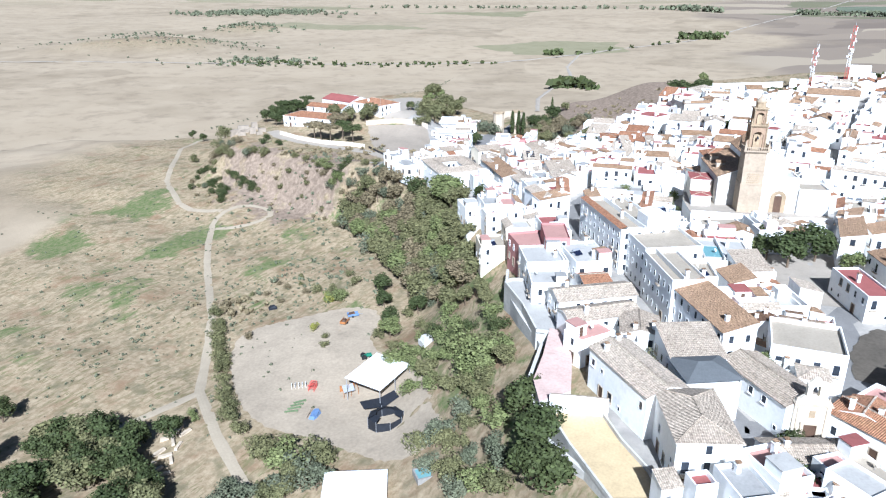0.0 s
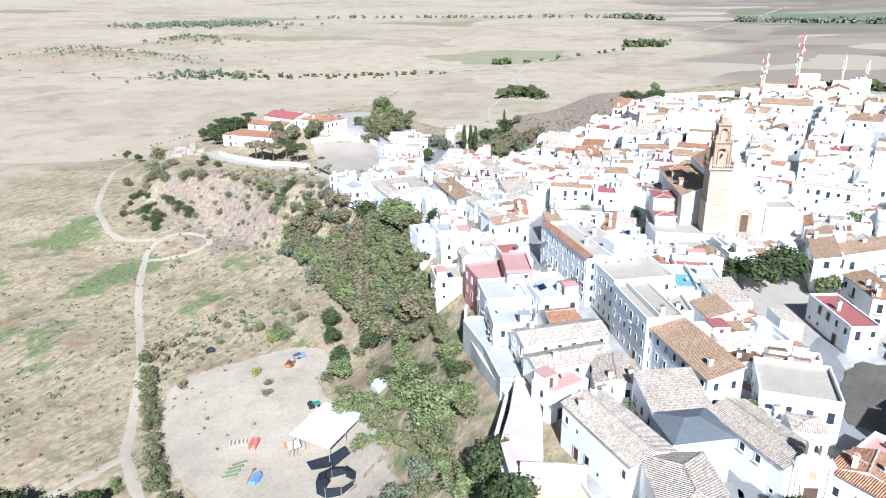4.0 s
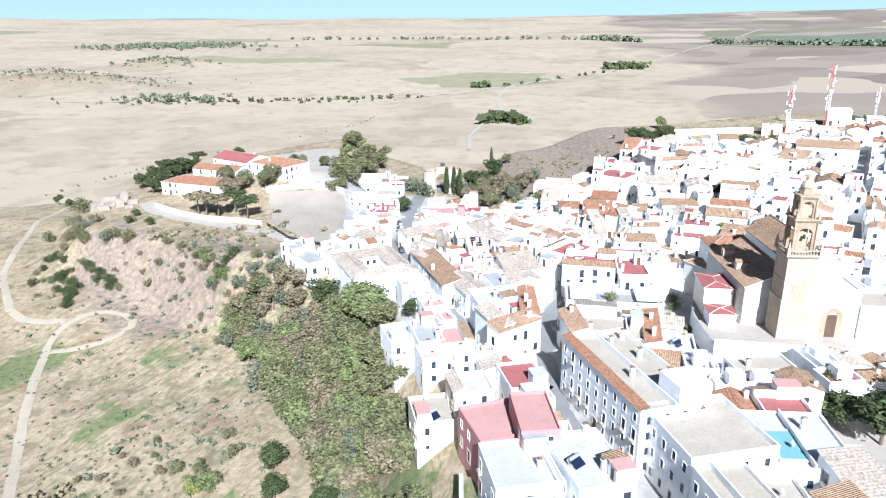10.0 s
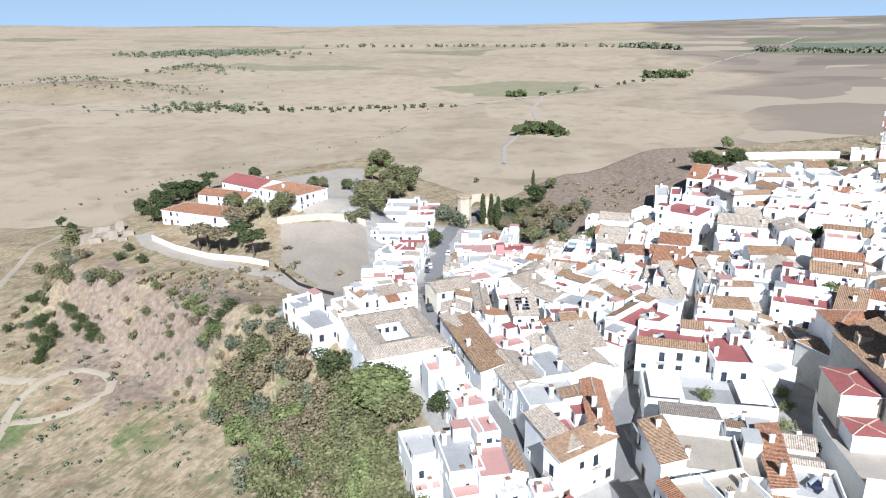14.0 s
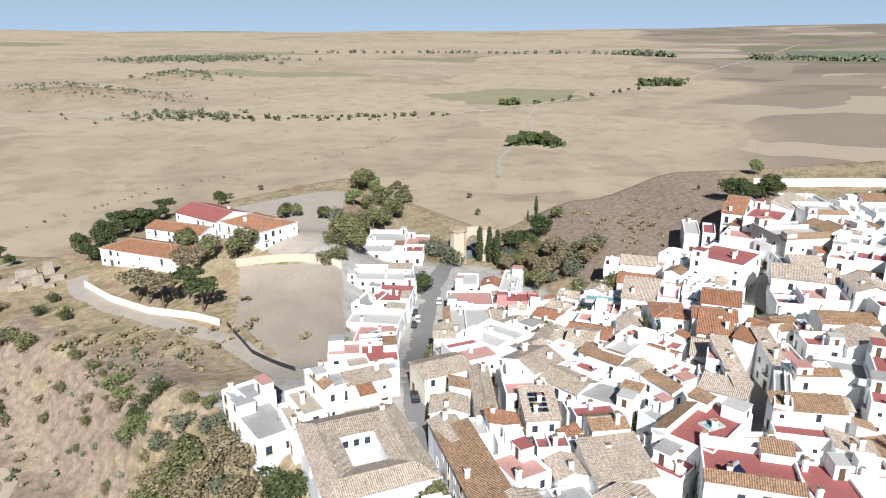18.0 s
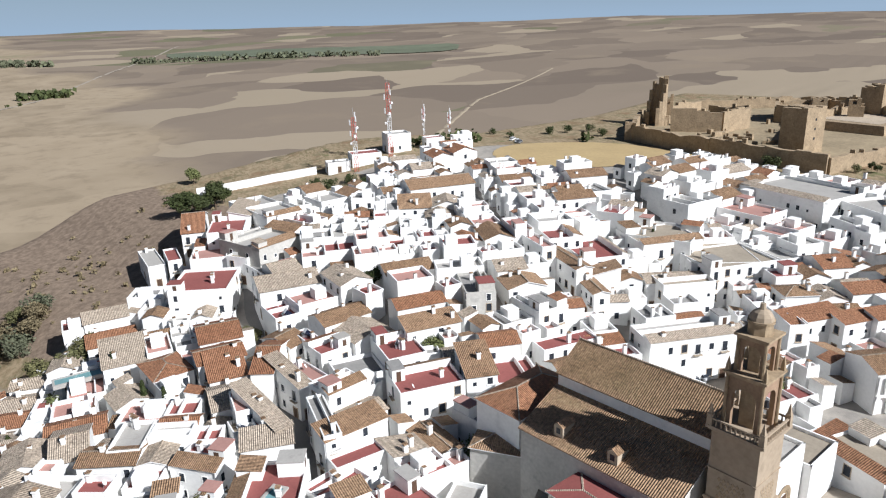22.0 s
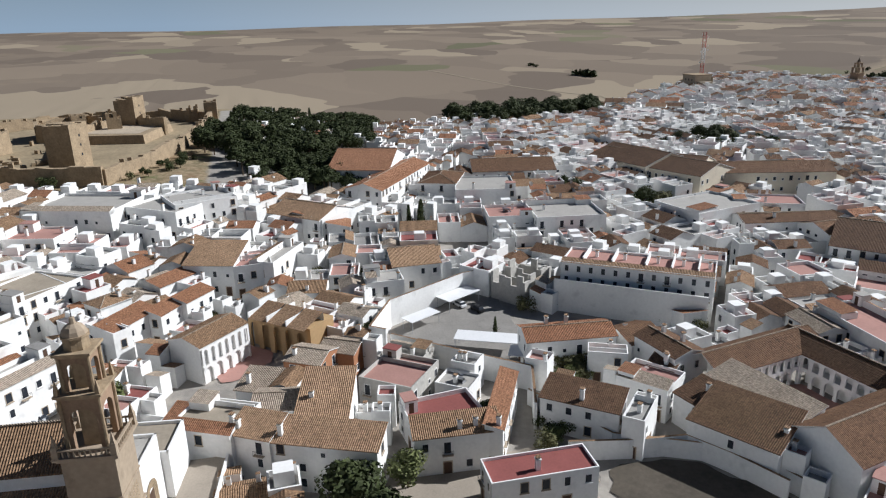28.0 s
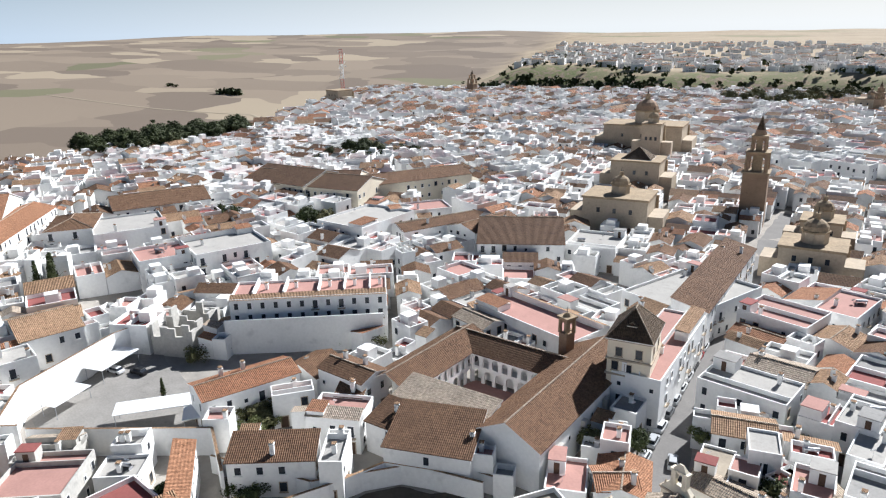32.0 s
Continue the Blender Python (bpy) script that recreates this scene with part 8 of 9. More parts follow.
def car(x, y, rot, colour, size=1.0):
    ob = thing("car", x, y, rot, float(gz(x, y)) + 0.12, f"parked {colour} car on the street", "car", "parked cars")
    b, g, r, w = CAR_MESH[colour]
    s = Matrix.Diagonal((size, 1, size if size > 1 else 1, 1))
    part("body", b, ob, m=s), part("glasshouse", g, ob, m=s), part("roof", r, ob, m=s)
    for u in (-1.3, 1.3):
        for v in (-0.78, 0.78):
            part("wheel", w, ob, m=pose(u * size, v, 0.31))


for x, y, rot, c in ((37, 203, 125, "white"), (13, 285, 95, "black"), (15.6, 354, 85, "white"), (14.4, 350, 85, "black"), (15, 358.5, 85, "black"), (23, 367, 80, "white"), (23, 326, 0, "black"), (26, 324.5, -10, "red"), (29, 323, -15, "silver"), (32, 322, -15, "red"), (35, 320.5, -15, "grey"), (127, 358, 40, "grey"), (122, 349, 50, "white"), (55, 104, -60, "white"), (68, 234, 10, "silver")):
    car(x, y, rot, c)
for i, c in enumerate(("white", "grey", "silver", "white", "black", "white")):
    car(139 + i * 2.4, 229.5 - i * 0.9, 70, c)
for i, c in enumerate(("white", "silver", "white", "grey", "silver", "white", "white", "black", "red", "white", "silver", "grey", "white", "red", "black")):
    t = i / 14
    car(70.5 + 21 * t + 2.2, 84 - 74 * t, -76, c)
for x, y, rot, c in ((68.5, 82, -62, "silver"), (170, 137, 20, "white"), (166, 133.5, 20, "black"), (52, 51, 80, "grey"), (48, 50, 80, "black"), (45, 62, 20, "red"), (272, 357, 10, "grey"), (275, 360, 20, "white"), (231, 335, 50, "grey"), (269, 273, 10, "black"), (280, 366, 10, "white")):
    car(x, y, rot, c)


# ---- gardens below the town ----
shed = thing("open_shed", -16, 153.5, 61, None, "open shed with a white sheet-metal roof", "shed")
part("roof", Shape().face([(-7, -5.2, 5.0), (7, -5.2, 5.0), (7, 5.2, 5.6), (-7, 5.2, 5.6)], SHEET).face([(-7, 5.2, 5.5), (7, 5.2, 5.5), (7, -5.2, 4.9), (-7, -5.2, 4.9)], SHEET).face([(-7, -5.2, 4.9), (7, -5.2, 4.9), (7, -5.2, 5.0), (-7, -5.2, 5.0)], SHEET), shed)
for sx in (-6.7, 0, 6.7):
    for sy in (-4.9, 4.9):
        part("post", Shape().tube((sx, sy, -1), (sx, sy, 5.0), 0.09, 0.09, STEEL, 6), shed)
tent = thing("tarpaulin_pen", -13, 138, 20, None, "black tarpaulin pen with an open top", "tent")
for k in range(8):
    a0, a1 = 2 * math.pi * k / 8, 2 * math.pi * (k + 1) / 8
    lo = [(4.3 * math.cos(a0), 3.6 * math.sin(a0)), (4.3 * math.cos(a1), 3.6 * math.sin(a1))]
    sh = Shape().face([(*lo[0], -0.5), (*lo[1], -0.5), (lo[1][0], lo[1][1], 2.6), (lo[0][0], lo[0][1], 2.4)], TARP)
    if k not in (5, 6):
        sh.face([(lo[0][0], lo[0][1], 2.4), (lo[1][0], lo[1][1], 2.6), (lo[1][0] * 0.55, lo[1][1] * 0.55, 3.2), (lo[0][0] * 0.55, lo[0][1] * 0.55, 3.1)], TARP)
    part("tarpaulin", sh, tent)
    part("pole", Shape().tube((*lo[0], -0.5), (*lo[0], 2.8), 0.05, 0.05, STEEL, 5), tent)
cover = thing("tarpaulin_cover", -15, 146, 30, None, "sagging black tarpaulin under the shed", "tarpaulin")
part("cloth", Shape().face([(-5, -1.5, 1.8), (0, -2.2, 1.0), (0.5, 1.2, 1.6), (-5, 1.0, 2.4)], TARP).face([(0, -2.2, 1.0), (4.5, -1.2, 1.9), (4.5, 1.5, 2.3), (0.5, 1.2, 1.6)], TARP), cover)
hut = thing("garden_house", -17, 112, 3, None, "low white garden house with a flat roof", "hut")
part("body", Shape().box(-6, -4.5, -2, 6, 4.5, 3.2, WHITE), hut)
part("roof", Shape().box(-6.3, -4.8, 3.2, 6.3, 4.8, 3.45, SHEET, True), hut)
basin = thing("water_basin", -3, 114, 20, None, "small turquoise water basin", "basin")
part("rim", Shape().box(-2.4, -1.8, -0.6, 2.4, -1.5, 0.7, CONCRETE).box(-2.4, 1.5, -0.6, 2.4, 1.8, 0.7, CONCRETE).box(-2.4, -1.5, -0.6, -2.1, 1.5, 0.7, CONCRETE).box(2.1, -1.5, -0.6, 2.4, 1.5, 0.7, CONCRETE), basin)
part("water", Shape().box(-2.1, -1.5, -0.5, 2.1, 1.5, 0.5, WATER), basin)


def crate(name, x, y, rot, w, d, h, m, label, tilt=0.0):
    ob = thing(name, x, y, rot, None, label, name.replace("_", " "))
    part("base", Shape().box(-w / 2, -d / 2, -0.3, w / 2, d / 2, h * 0.5, m), ob)
    part("load", Shape().prism(rect(w * 0.8, d * 0.8), h * 0.5, h, m, 0.75, turn=0.12), ob)
    return ob


def farm_trailer(x, y, rot, paint, label):
    ob = thing("trailer", x, y, rot, None, label, "trailer")
    part("bed", Shape().box(-1.7, -0.9, 0.55, 1.7, 0.9, 0.68, paint, True), ob)
    for a in ((-1.7, -0.9, 1.7, -0.84), (-1.7, 0.84, 1.7, 0.9), (-1.7, -0.84, -1.64, 0.84)):
        part("side_board", Shape().box(a[0], a[1], 0.68, a[2], a[3], 1.25, paint), ob)
    part("drawbar", Shape().tube((1.7, 0, 0.6), (3.1, 0, 0.45), 0.06, 0.05, STEEL, 6), ob)
    part("load", Shape().prism(rect(2.2, 1.2, -0.3), 0.68, 1.5, WOOD, 0.7, turn=0.2), ob)
    for sy in (-1.0, 1.0):
        part("wheel", Shape().tube((-0.3, sy - 0.12, 0.36), (-0.3, sy + 0.12, 0.36), 0.38, 0.38, TYRE, 12), ob)


def frame_stack(x, y, rot, w, d, h, m, label):
    """Upright slatted frames leaning together."""
    ob = thing("frame_stack", x, y, rot, None, label, "frames")
    for i in range(5):
        u = -w / 2 + i * w / 4
        part("frame", Shape().box(u, -d / 2, 0, u + 0.1, -d / 2 + 0.12, h, m).box(u, d / 2 - 0.12, 0, u + 0.1, d / 2, h, m).box(u, -d / 2, h - 0.14, u + 0.1, d / 2, h, m, True).box(u, -d / 2, h * 0.45, u + 0.1, d / 2, h * 0.45 + 0.12, m, True), ob)


def bench(x, y, rot, m):
    ob = thing("garden_bench", x, y, rot, None, "faded green wooden bench in weeds", "bench", "garden benches")
    for k in range(3):
        part("slat", Shape().box(-1.6, -0.3 + k * 0.22, 0.45, 1.6, -0.12 + k * 0.22, 0.52, m, True), ob)
    for u in (-1.3, 1.3):
        part("leg", Shape().box(u, -0.28, -0.1, u + 0.12, 0.3, 0.45, m), ob)


farm_trailer(-29.6, 190.6, 75, RUST, "small orange farm trailer on the sand")
farm_trailer(-27.6, 195, 20, FADED_BLUE, "small blue farm trailer with a load")
frame_stack(-37.0, 156.5, 8, 3.6, 1.4, 1.2, SHEET, "stack of white wooden frames")
frame_stack(-33.2, 155.4, 80, 2.4, 1.6, 1.9, MASTRED, "red metal frames standing on the sand")
for k in range(4):
    bench(-36.5 + 0.4 * k, 144.8 + 1.5 * k, 12 + 5 * k, FADED_GREEN)
heap = thing("covered_heap", -30.6, 143.6, 70, None, "heap under a crumpled blue tarpaulin", "heap")
part("tarpaulin", Shape().prism([(-2.4, -0.9), (-1, -1.2), (1.6, -1.0), (2.5, -0.2), (2.1, 1.0), (0.2, 1.2), (-2.2, 0.8)], -0.2, 0.9, FADED_BLUE, 0.72, turn=0.1), heap)
part("pole", Shape().tube((-2.2, 1.2, 0), (1.8, 1.5, 1.3), 0.06, 0.05, WOOD, 6), heap)
pen = thing("wire_cage", -23.5, 153, 25, None, "rusty wire cage with a ridge roof", "cage")
for u in (-1.9, 0, 1.9):
    part("frame", Shape().tube((u, -1.7, -0.2), (u, -1.7, 1.7), 0.06, 0.06, RUST, 5).tube((u, 1.7, -0.2), (u, 1.7, 1.7), 0.06, 0.06, RUST, 5).tube((u, -1.7, 1.7), (u, 0, 2.7), 0.06, 0.06, RUST, 5).tube((u, 1.7, 1.7), (u, 0, 2.7), 0.06, 0.06, RUST, 5), pen)
part("roof_sheet", Shape().slope([(-1.9, -1.8, 1.7), (1.0, -1.8, 1.7), (1.0, 0, 2.74), (-1.9, 0, 2.74)], STEEL), pen)
part("back_panel", Shape().box(-1.9, 1.6, -0.2, 1.9, 1.66, 1.7, RUST), pen)
crate("tool_cart", -54.9, 205, 20, 2.6, 1.5, 1.3, TARP, "dark covered handcart beside the weeds")
tractor = thing("tractor", -21, 168.8, 20, None, "old green tractor by the shed", "tractor")
part("bonnet", Shape().prism(rect(1.7, 0.8, 0.9), 0.7, 1.4, GREENP, 0.9), tractor)
part("seat_frame", Shape().box(-0.9, -0.5, 0.6, 0.1, 0.5, 1.0, GREENP).box(-0.8, -0.3, 1.0, -0.6, 0.3, 1.5, TARP), tractor)
for u, r in ((-0.5, 0.75), (1.3, 0.42)):
    for v in (-0.8, 0.8):
        part("wheel", Shape().tube((u, v - 0.15, r), (u, v + 0.15, r), r, r, TYRE, 14), tractor)
crate("well_house", -4.2, 168.3, 30, 3.6, 3.0, 2.6, GREYW, "small crumbling rendered well house")
for i in range(11):
    a = thing("stone_slab", -60 - (i % 3) * 1.9, 124 + i * 1.6, 20 + 30 * (i % 4), None, "weathered pale stone slab lying in a row", "stone slab", "stone slabs")
    part("slab", Shape().prism(rect(3.4 - 0.2 * (i % 4), 0.8), -0.2, 0.55 + 0.08 * (i % 3), STONE_PALE, 0.86, turn=0.1), a)
long_wall("lot_fence", [(-14, 306), (-26, 318), (-36, 336)], 1.1, 0.15, IRON, "thin wire fence at the edge of the lot")

# ---- pools, canopies, solar panels and awnings ----
for x, y, z, w, d, rot in ((66.6, 161.5, 9.75, 4.2, 7.5, -10), (65, 331, 3.2, 9, 2.6, -18), (61.5, 258.5, 9.7, 2.6, 1.6, 20)):
    p = thing("swimming_pool", x, y, rot, z, "turquoise swimming pool with a pale rim", "pool")
    part("rim", Shape().box(-w / 2 - 0.5, -d / 2 - 0.5, -0.8, w / 2 + 0.5, -d / 2, 0.1, PALE).box(-w / 2 - 0.5, d / 2, -0.8, w / 2 + 0.5, d / 2 + 0.5, 0.1, PALE).box(-w / 2 - 0.5, -d / 2, -0.8, -w / 2, d / 2, 0.1, PALE).box(w / 2, -d / 2, -0.8, w / 2 + 0.5, d / 2, 0.1, PALE), p)
    part("water", Shape().box(-w / 2, -d / 2, -0.8, w / 2, d / 2, 0.0, WATER), p)
canopy = thing("roof_canopy", 45.5, 106.5, 5, 8.6, "dark grey fabric canopy over a patio", "canopy")
part("fabric", Shape().slope([(-5, -4.5, 1.0), (5, -4.5, 1.0), (1.2, 0, 2.4), (-1.2, 0, 2.4)], CANVAS).slope([(5, 4.5, 1.0), (-5, 4.5, 1.0), (-1.2, 0, 2.4), (1.2, 0, 2.4)], CANVAS).slope([(5, -4.5, 1.0), (5, 4.5, 1.0), (1.2, 0, 2.4)], CANVAS).slope([(-5, 4.5, 1.0), (-5, -4.5, 1.0), (-1.2, 0, 2.4)], CANVAS), canopy)
part("patio_block", Shape().box(-4.6, -4.2, -9, 4.6, 4.2, 0.2, WHITE), canopy)
PLOTS.append((45.5, 106.5, 5, 9, 8, 5))
for x, y, z, rot in ((34.4, 267.4, 8.75, 0), (34.4, 269.9, 9.4, 0)):
    sp = thing("solar_array", x, y, rot, z, "dark solar panels on a tiled roof", "solar panels")
    for i in range(3):
        for j in range(2):
            part("panel", Shape().box(-1.5 + i * 1.02, -1.2 + j * 1.22, 0.1 + j * 0.35, -0.55 + i * 1.02, -0.05 + j * 1.22, 0.2 + j * 0.35, SOLAR, True), sp)
for x, y, rot, w, d, h in ((171, 137, -62, 11, 5, 3.0), (146, 138, -28, 5, 14, 3.2), (138, 133, -28, 6, 5, 3.0), (162, 149, -62, 9, 4, 2.8)):
    cp = thing("carport", x, y, rot, None, "white sheet-metal carport on thin posts", "carport")
    part("roof", Shape().box(-w / 2, -d / 2, h, w / 2, d / 2, h + 0.15, SHEET, True), cp)
    for sx in (-1, 1):
        for sy in (-1, 1):
            part("post", Shape().tube((sx * (w / 2 - 0.3), sy * (d / 2 - 0.3), -0.5), (sx * (w / 2 - 0.3), sy * (d / 2 - 0.3), h), 0.07, 0.07, STEEL, 6), cp)
patch("car_yard", [(163, 155), (175, 136), (176, 126), (150, 128), (130, 137), (140, 148), (150, 158)], CONCRETE, 0.16, "pale concrete car yard", "yard", 3.0)
awning = thing("red_awning", 32.5, 203, -62, 3.6, "red canvas awning over a terrace", "awning")
part("canvas", Shape().slope([(-2.6, -2.2, 0), (2.6, -2.2, 0), (2.6, 0, 1.0), (-2.6, 0, 1.0)], RED), awning)
for x, y, h in ((69, 196, 4), (80, 195, 4.2), (88, 192, 4), (96, 191, 4.2), (76, 224, 3), (79, 230, 3), (81, 236, 3), (77, 217, 3)):
    tree("greenbush", x, y, h)
palm(64, 337, 6), palm(60, 334, 6.5), palm(93, 318, 3.5), palm(86, 66, 7), palm(180, 283, 5), palm(105, 346, 3)


# ---- clipped hedges of the little garden below the ruin ----
for (ax, ay), (bx, by), n in (((-106, 337), (-87.5, 317.5), 10), ((-111, 338), (-102, 309), 9), ((-118.5, 339.5), (-111, 338), 4), ((-126, 356), (-115, 343), 5)):
    for i in range(n):
        tree("darkbush" if i % 3 else "bush", ax + (bx - ax) * i / (n - 1), ay + (by - ay) * i / (n - 1), 3.0 + 0.5 * (i % 3), 1.15)
for kind, x, y, h in (("bush", -117, 374, 8.5), ("bush", -121, 370, 7), ("bush", -109.2, 345.8, 5.5), ("bush", -112, 349, 5), ("drybush", -116, 355, 4.5), ("drybush", -120, 359, 4.5), ("drybush", -104, 352, 4), ("olive", -94.2, 334.7, 5.5), ("greenbush", -53.5, 304.6, 4.5), ("greenbush", -50, 300, 5), ("greenbush", -45, 293, 5)):
    tree(kind, x, y, h, 1.2)

# ---- trees in the town's patios and on the bare plot below the masts ----
for kind, x, y, h in (("broad", 223, 46, 8), ("dark", 227, 51, 9), ("broad", 219, 50, 7), ("cypress", 223, 134, 11), ("cypress", 226, 137, 9), ("broad", 241, 112, 7), ("bright", 246, 115, 6),
                      ("broad", 129.5, 124.7, 5), ("bright", 126, 127, 4.5), ("greenbush", 109.4, 137.7, 4), ("greenbush", 157.6, 104.3, 2.5), ("bush", 149.7, 95.2, 3), ("greenbush", 146.5, 81.9, 3), ("bush", 127.3, 117.9, 3), ("broad", 126.3, 125.1, 4.5), ("bush", 107, 141, 4.5), ("broad", 132.5, 127, 5.5), ("bush", 134.3, 121.7, 5), ("broad", 131, 120, 5), ("dark", 305, -34, 10), ("dark", 312, -40, 11), ("broad", 318, -45, 10), ("broad", 308, -46, 9), ("dark", 320, -36, 10), ("dark", 300, -40, 9)):
    tree(kind, x, y, h)
patch("bare_plot", [(166, 366), (184, 361), (196, 368), (196, 388), (176, 394), (164, 384)], DRY_EARTH, 0.2, "bare dry plot of reddish earth below the masts", "plot", 3.0, 2)
wood([(178, 362), (194, 364), (190, 372), (176, 370)], ["bush", "darkbush", "olive"], 7, 2.5, 4.5, 62, 3.0)

# ---- arcaded court and yards by the lane ----
ah = house(156.5, 196.5, 13.7, 8.7, -43, 8, "g", "tile", windows=0.0, label="white two-storey house with an arcaded gallery")
part("lower_arcade", arcade(13.4, 0, 4.0, 5, WHITE), ah, m=Matrix.Translation((0, -4.85, 0)))
part("upper_arcade", arcade(13.4, 4.0, 3.9, 7, WHITE, 0.26), ah, m=Matrix.Translation((0, -4.85, 0)))
oc = thing("arcaded_house", 157.3, 182.5, -134, None, "ochre house with tall white-edged arches and shed roofs", "house", "town houses")
for i in range(5):
    part("arch", arcade(3.3, 0, 7.2, 1, OCHRE, 0.30), oc, m=Matrix.Translation((-6.6 + i * 3.3, 0, 0)))
part("body", Shape().box(-8.2, 1.3, -3, 8.2, 9.5, 7.2, OCHRE), oc)
for i in range(3):
    u = -5.4 + i * 5.4
    part("party_wall", Shape().box(u - 2.85, 0, 7.2, u - 2.55, 9.5, 8.6, WHITE), oc)
    part("roof", Shape().slope([(u - 2.5, -0.3, 7.3), (u + 2.5, -0.3, 7.3), (u + 2.5, 6.5, 9.2), (u - 2.5, 6.5, 9.2)], TILE).face([(u - 2.5, 6.5, 7.2), (u + 2.5, 6.5, 7.2), (u + 2.5, 6.5, 9.2), (u - 2.5, 6.5, 9.2)], WHITE), oc)
PLOTS.append((157, 180, 9, 17, 11, -134))
patch("arcade_court", [(155, 198), (165, 190), (158, 183), (150, 187), (147, 194)], PINK, 0.2, "brick-red paved court below the arches", "court", 2.0)
house(116.8, 156.5, 13, 8.5, -85, 5.2, "t", "red")
house(143.5, 176.5, 8, 8, -123, 6.2, "g", "paletile", wall=TERRACOTTA)
house(147.5, 169.5, 8, 7, -123, 5.2, "g", "paletile", wall=TERRACOTTA)
house(136.5, 186.5, 7.5, 6.5, -118, 5.0, "s", "paletile")
house(140.5, 157.5, 9, 8, -130, 4.6, "t", "grey", wall=GREYW)
house(126.5, 150.5, 7, 6, -130, 4.8, "t", "pale")
house(131.5, 147, 5, 5, -130, 6.2, "t", "pale")
house(186, 163.5, 9, 7.5, -12, 5.6, "t", "pink")
house(197, 162.3, 10, 7, 168, 6.2, "g", "tile")
house(208.5, 161.3, 9, 7, -8, 5.4, "t", "pale")
house(219, 160.5, 9, 7, -8, 6.0, "s", "newtile")


# ---- the rest of the town, filled in along its streets ----
def near_line(x, y, pts):
    best = 1e9
    for (ax, ay), (bx, by) in zip(pts, pts[1:]):
        dx, dy = bx - ax, by - ay
        t = max(0.0, min(1.0, ((x - ax) * dx + (y - ay) * dy) / (dx * dx + dy * dy + 1e-9)))
        best = min(best, math.hypot(x - ax - t * dx, y - ay - t * dy))
    return best


CLEAR = [(158, 104, 5), (150, 95, 5), (146, 82, 5), (127, 118, 4), (126, 125, 5), (92, 122, 8), (90, 117, 6), (132, 125, 6), (115, 141, 5), (122, 136, 4), (109, 139, 5), (284, 158, 26), (180, 377, 16), (223, 48, 8), (312, -38, 14), (243, 113, 6), (223, 134, 6), (147, 110, 7), (139, 99, 6), (133, 92, 5), (30, 92, 9), (24, 120, 8), (152, 146, 15), (137, 141, 9), (168, 143, 13), (162, 190, 9), (142, 192, 12), (110, 130, 6), (135, 168, 8), (96, 128, 10), (84, 118, 8), (128, 146, 8), (97, 161, 19), (78, 226, 10), (-20, 340, 36), (260, 318, 44), (140, 228, 9), (160, 138, 13), (100, 120, 8), (70, 240, 7), (96, 400, 42), (120, 415, 45), (60, 385, 12), (64, 372, 10), (330, 165, 38), (150, 122, 10), (215, 382, 20), (190, 395, 16), (170, 400, 20), (20, 395, 14), (34, 392, 12), (205, 123, 8), (240, 100, 10)]


def free(x, y, r):
    if x - float(west_rim(y)) < r - 1 or float(north_rim(x)) - y < 60 or float(east_rim(y)) - x < 25 or float(south_side(x, y)) < 15:
        return False
    if x > 262 and y > 185:
        return False
    if x < -6 and y > 262 or y > 372 and x < 150:
        return False
    if x > 48 and x < 72 and y > 352:
        return False
    for cx, cy, cr in CLEAR:
        if math.hypot(x - cx, y - cy) < cr + r * 0.6:
            return False
    for px, py, pr, w, d, rot in PLOTS:
        if math.hypot(x - px, y - py) < pr + r:
            c, s = math.cos(radians(rot)), math.sin(radians(rot))
            lx, ly = abs(c * (x - px) + s * (y - py)), abs(-s * (x - px) + c * (y - py))
            if lx < w / 2 + r * 0.72 and ly < d / 2 + r * 0.72:
                return False
    for pts, width in STREETS:
        if near_line(x, y, pts) < width / 2 + r * 0.75:
            return False
    return True


def quarter_turn(x, y):
    """The lie of the streets, which swings slowly across the town."""
    return 14 * math.sin(x * 0.011 + 0.4) + 16 * math.sin(y * 0.009 - 0.7) - 8


far = {k: Shape() for k in ("wall", "tile", "paletile", "newtile", "oldtile", "red", "pink", "grey", "pale", "window")}


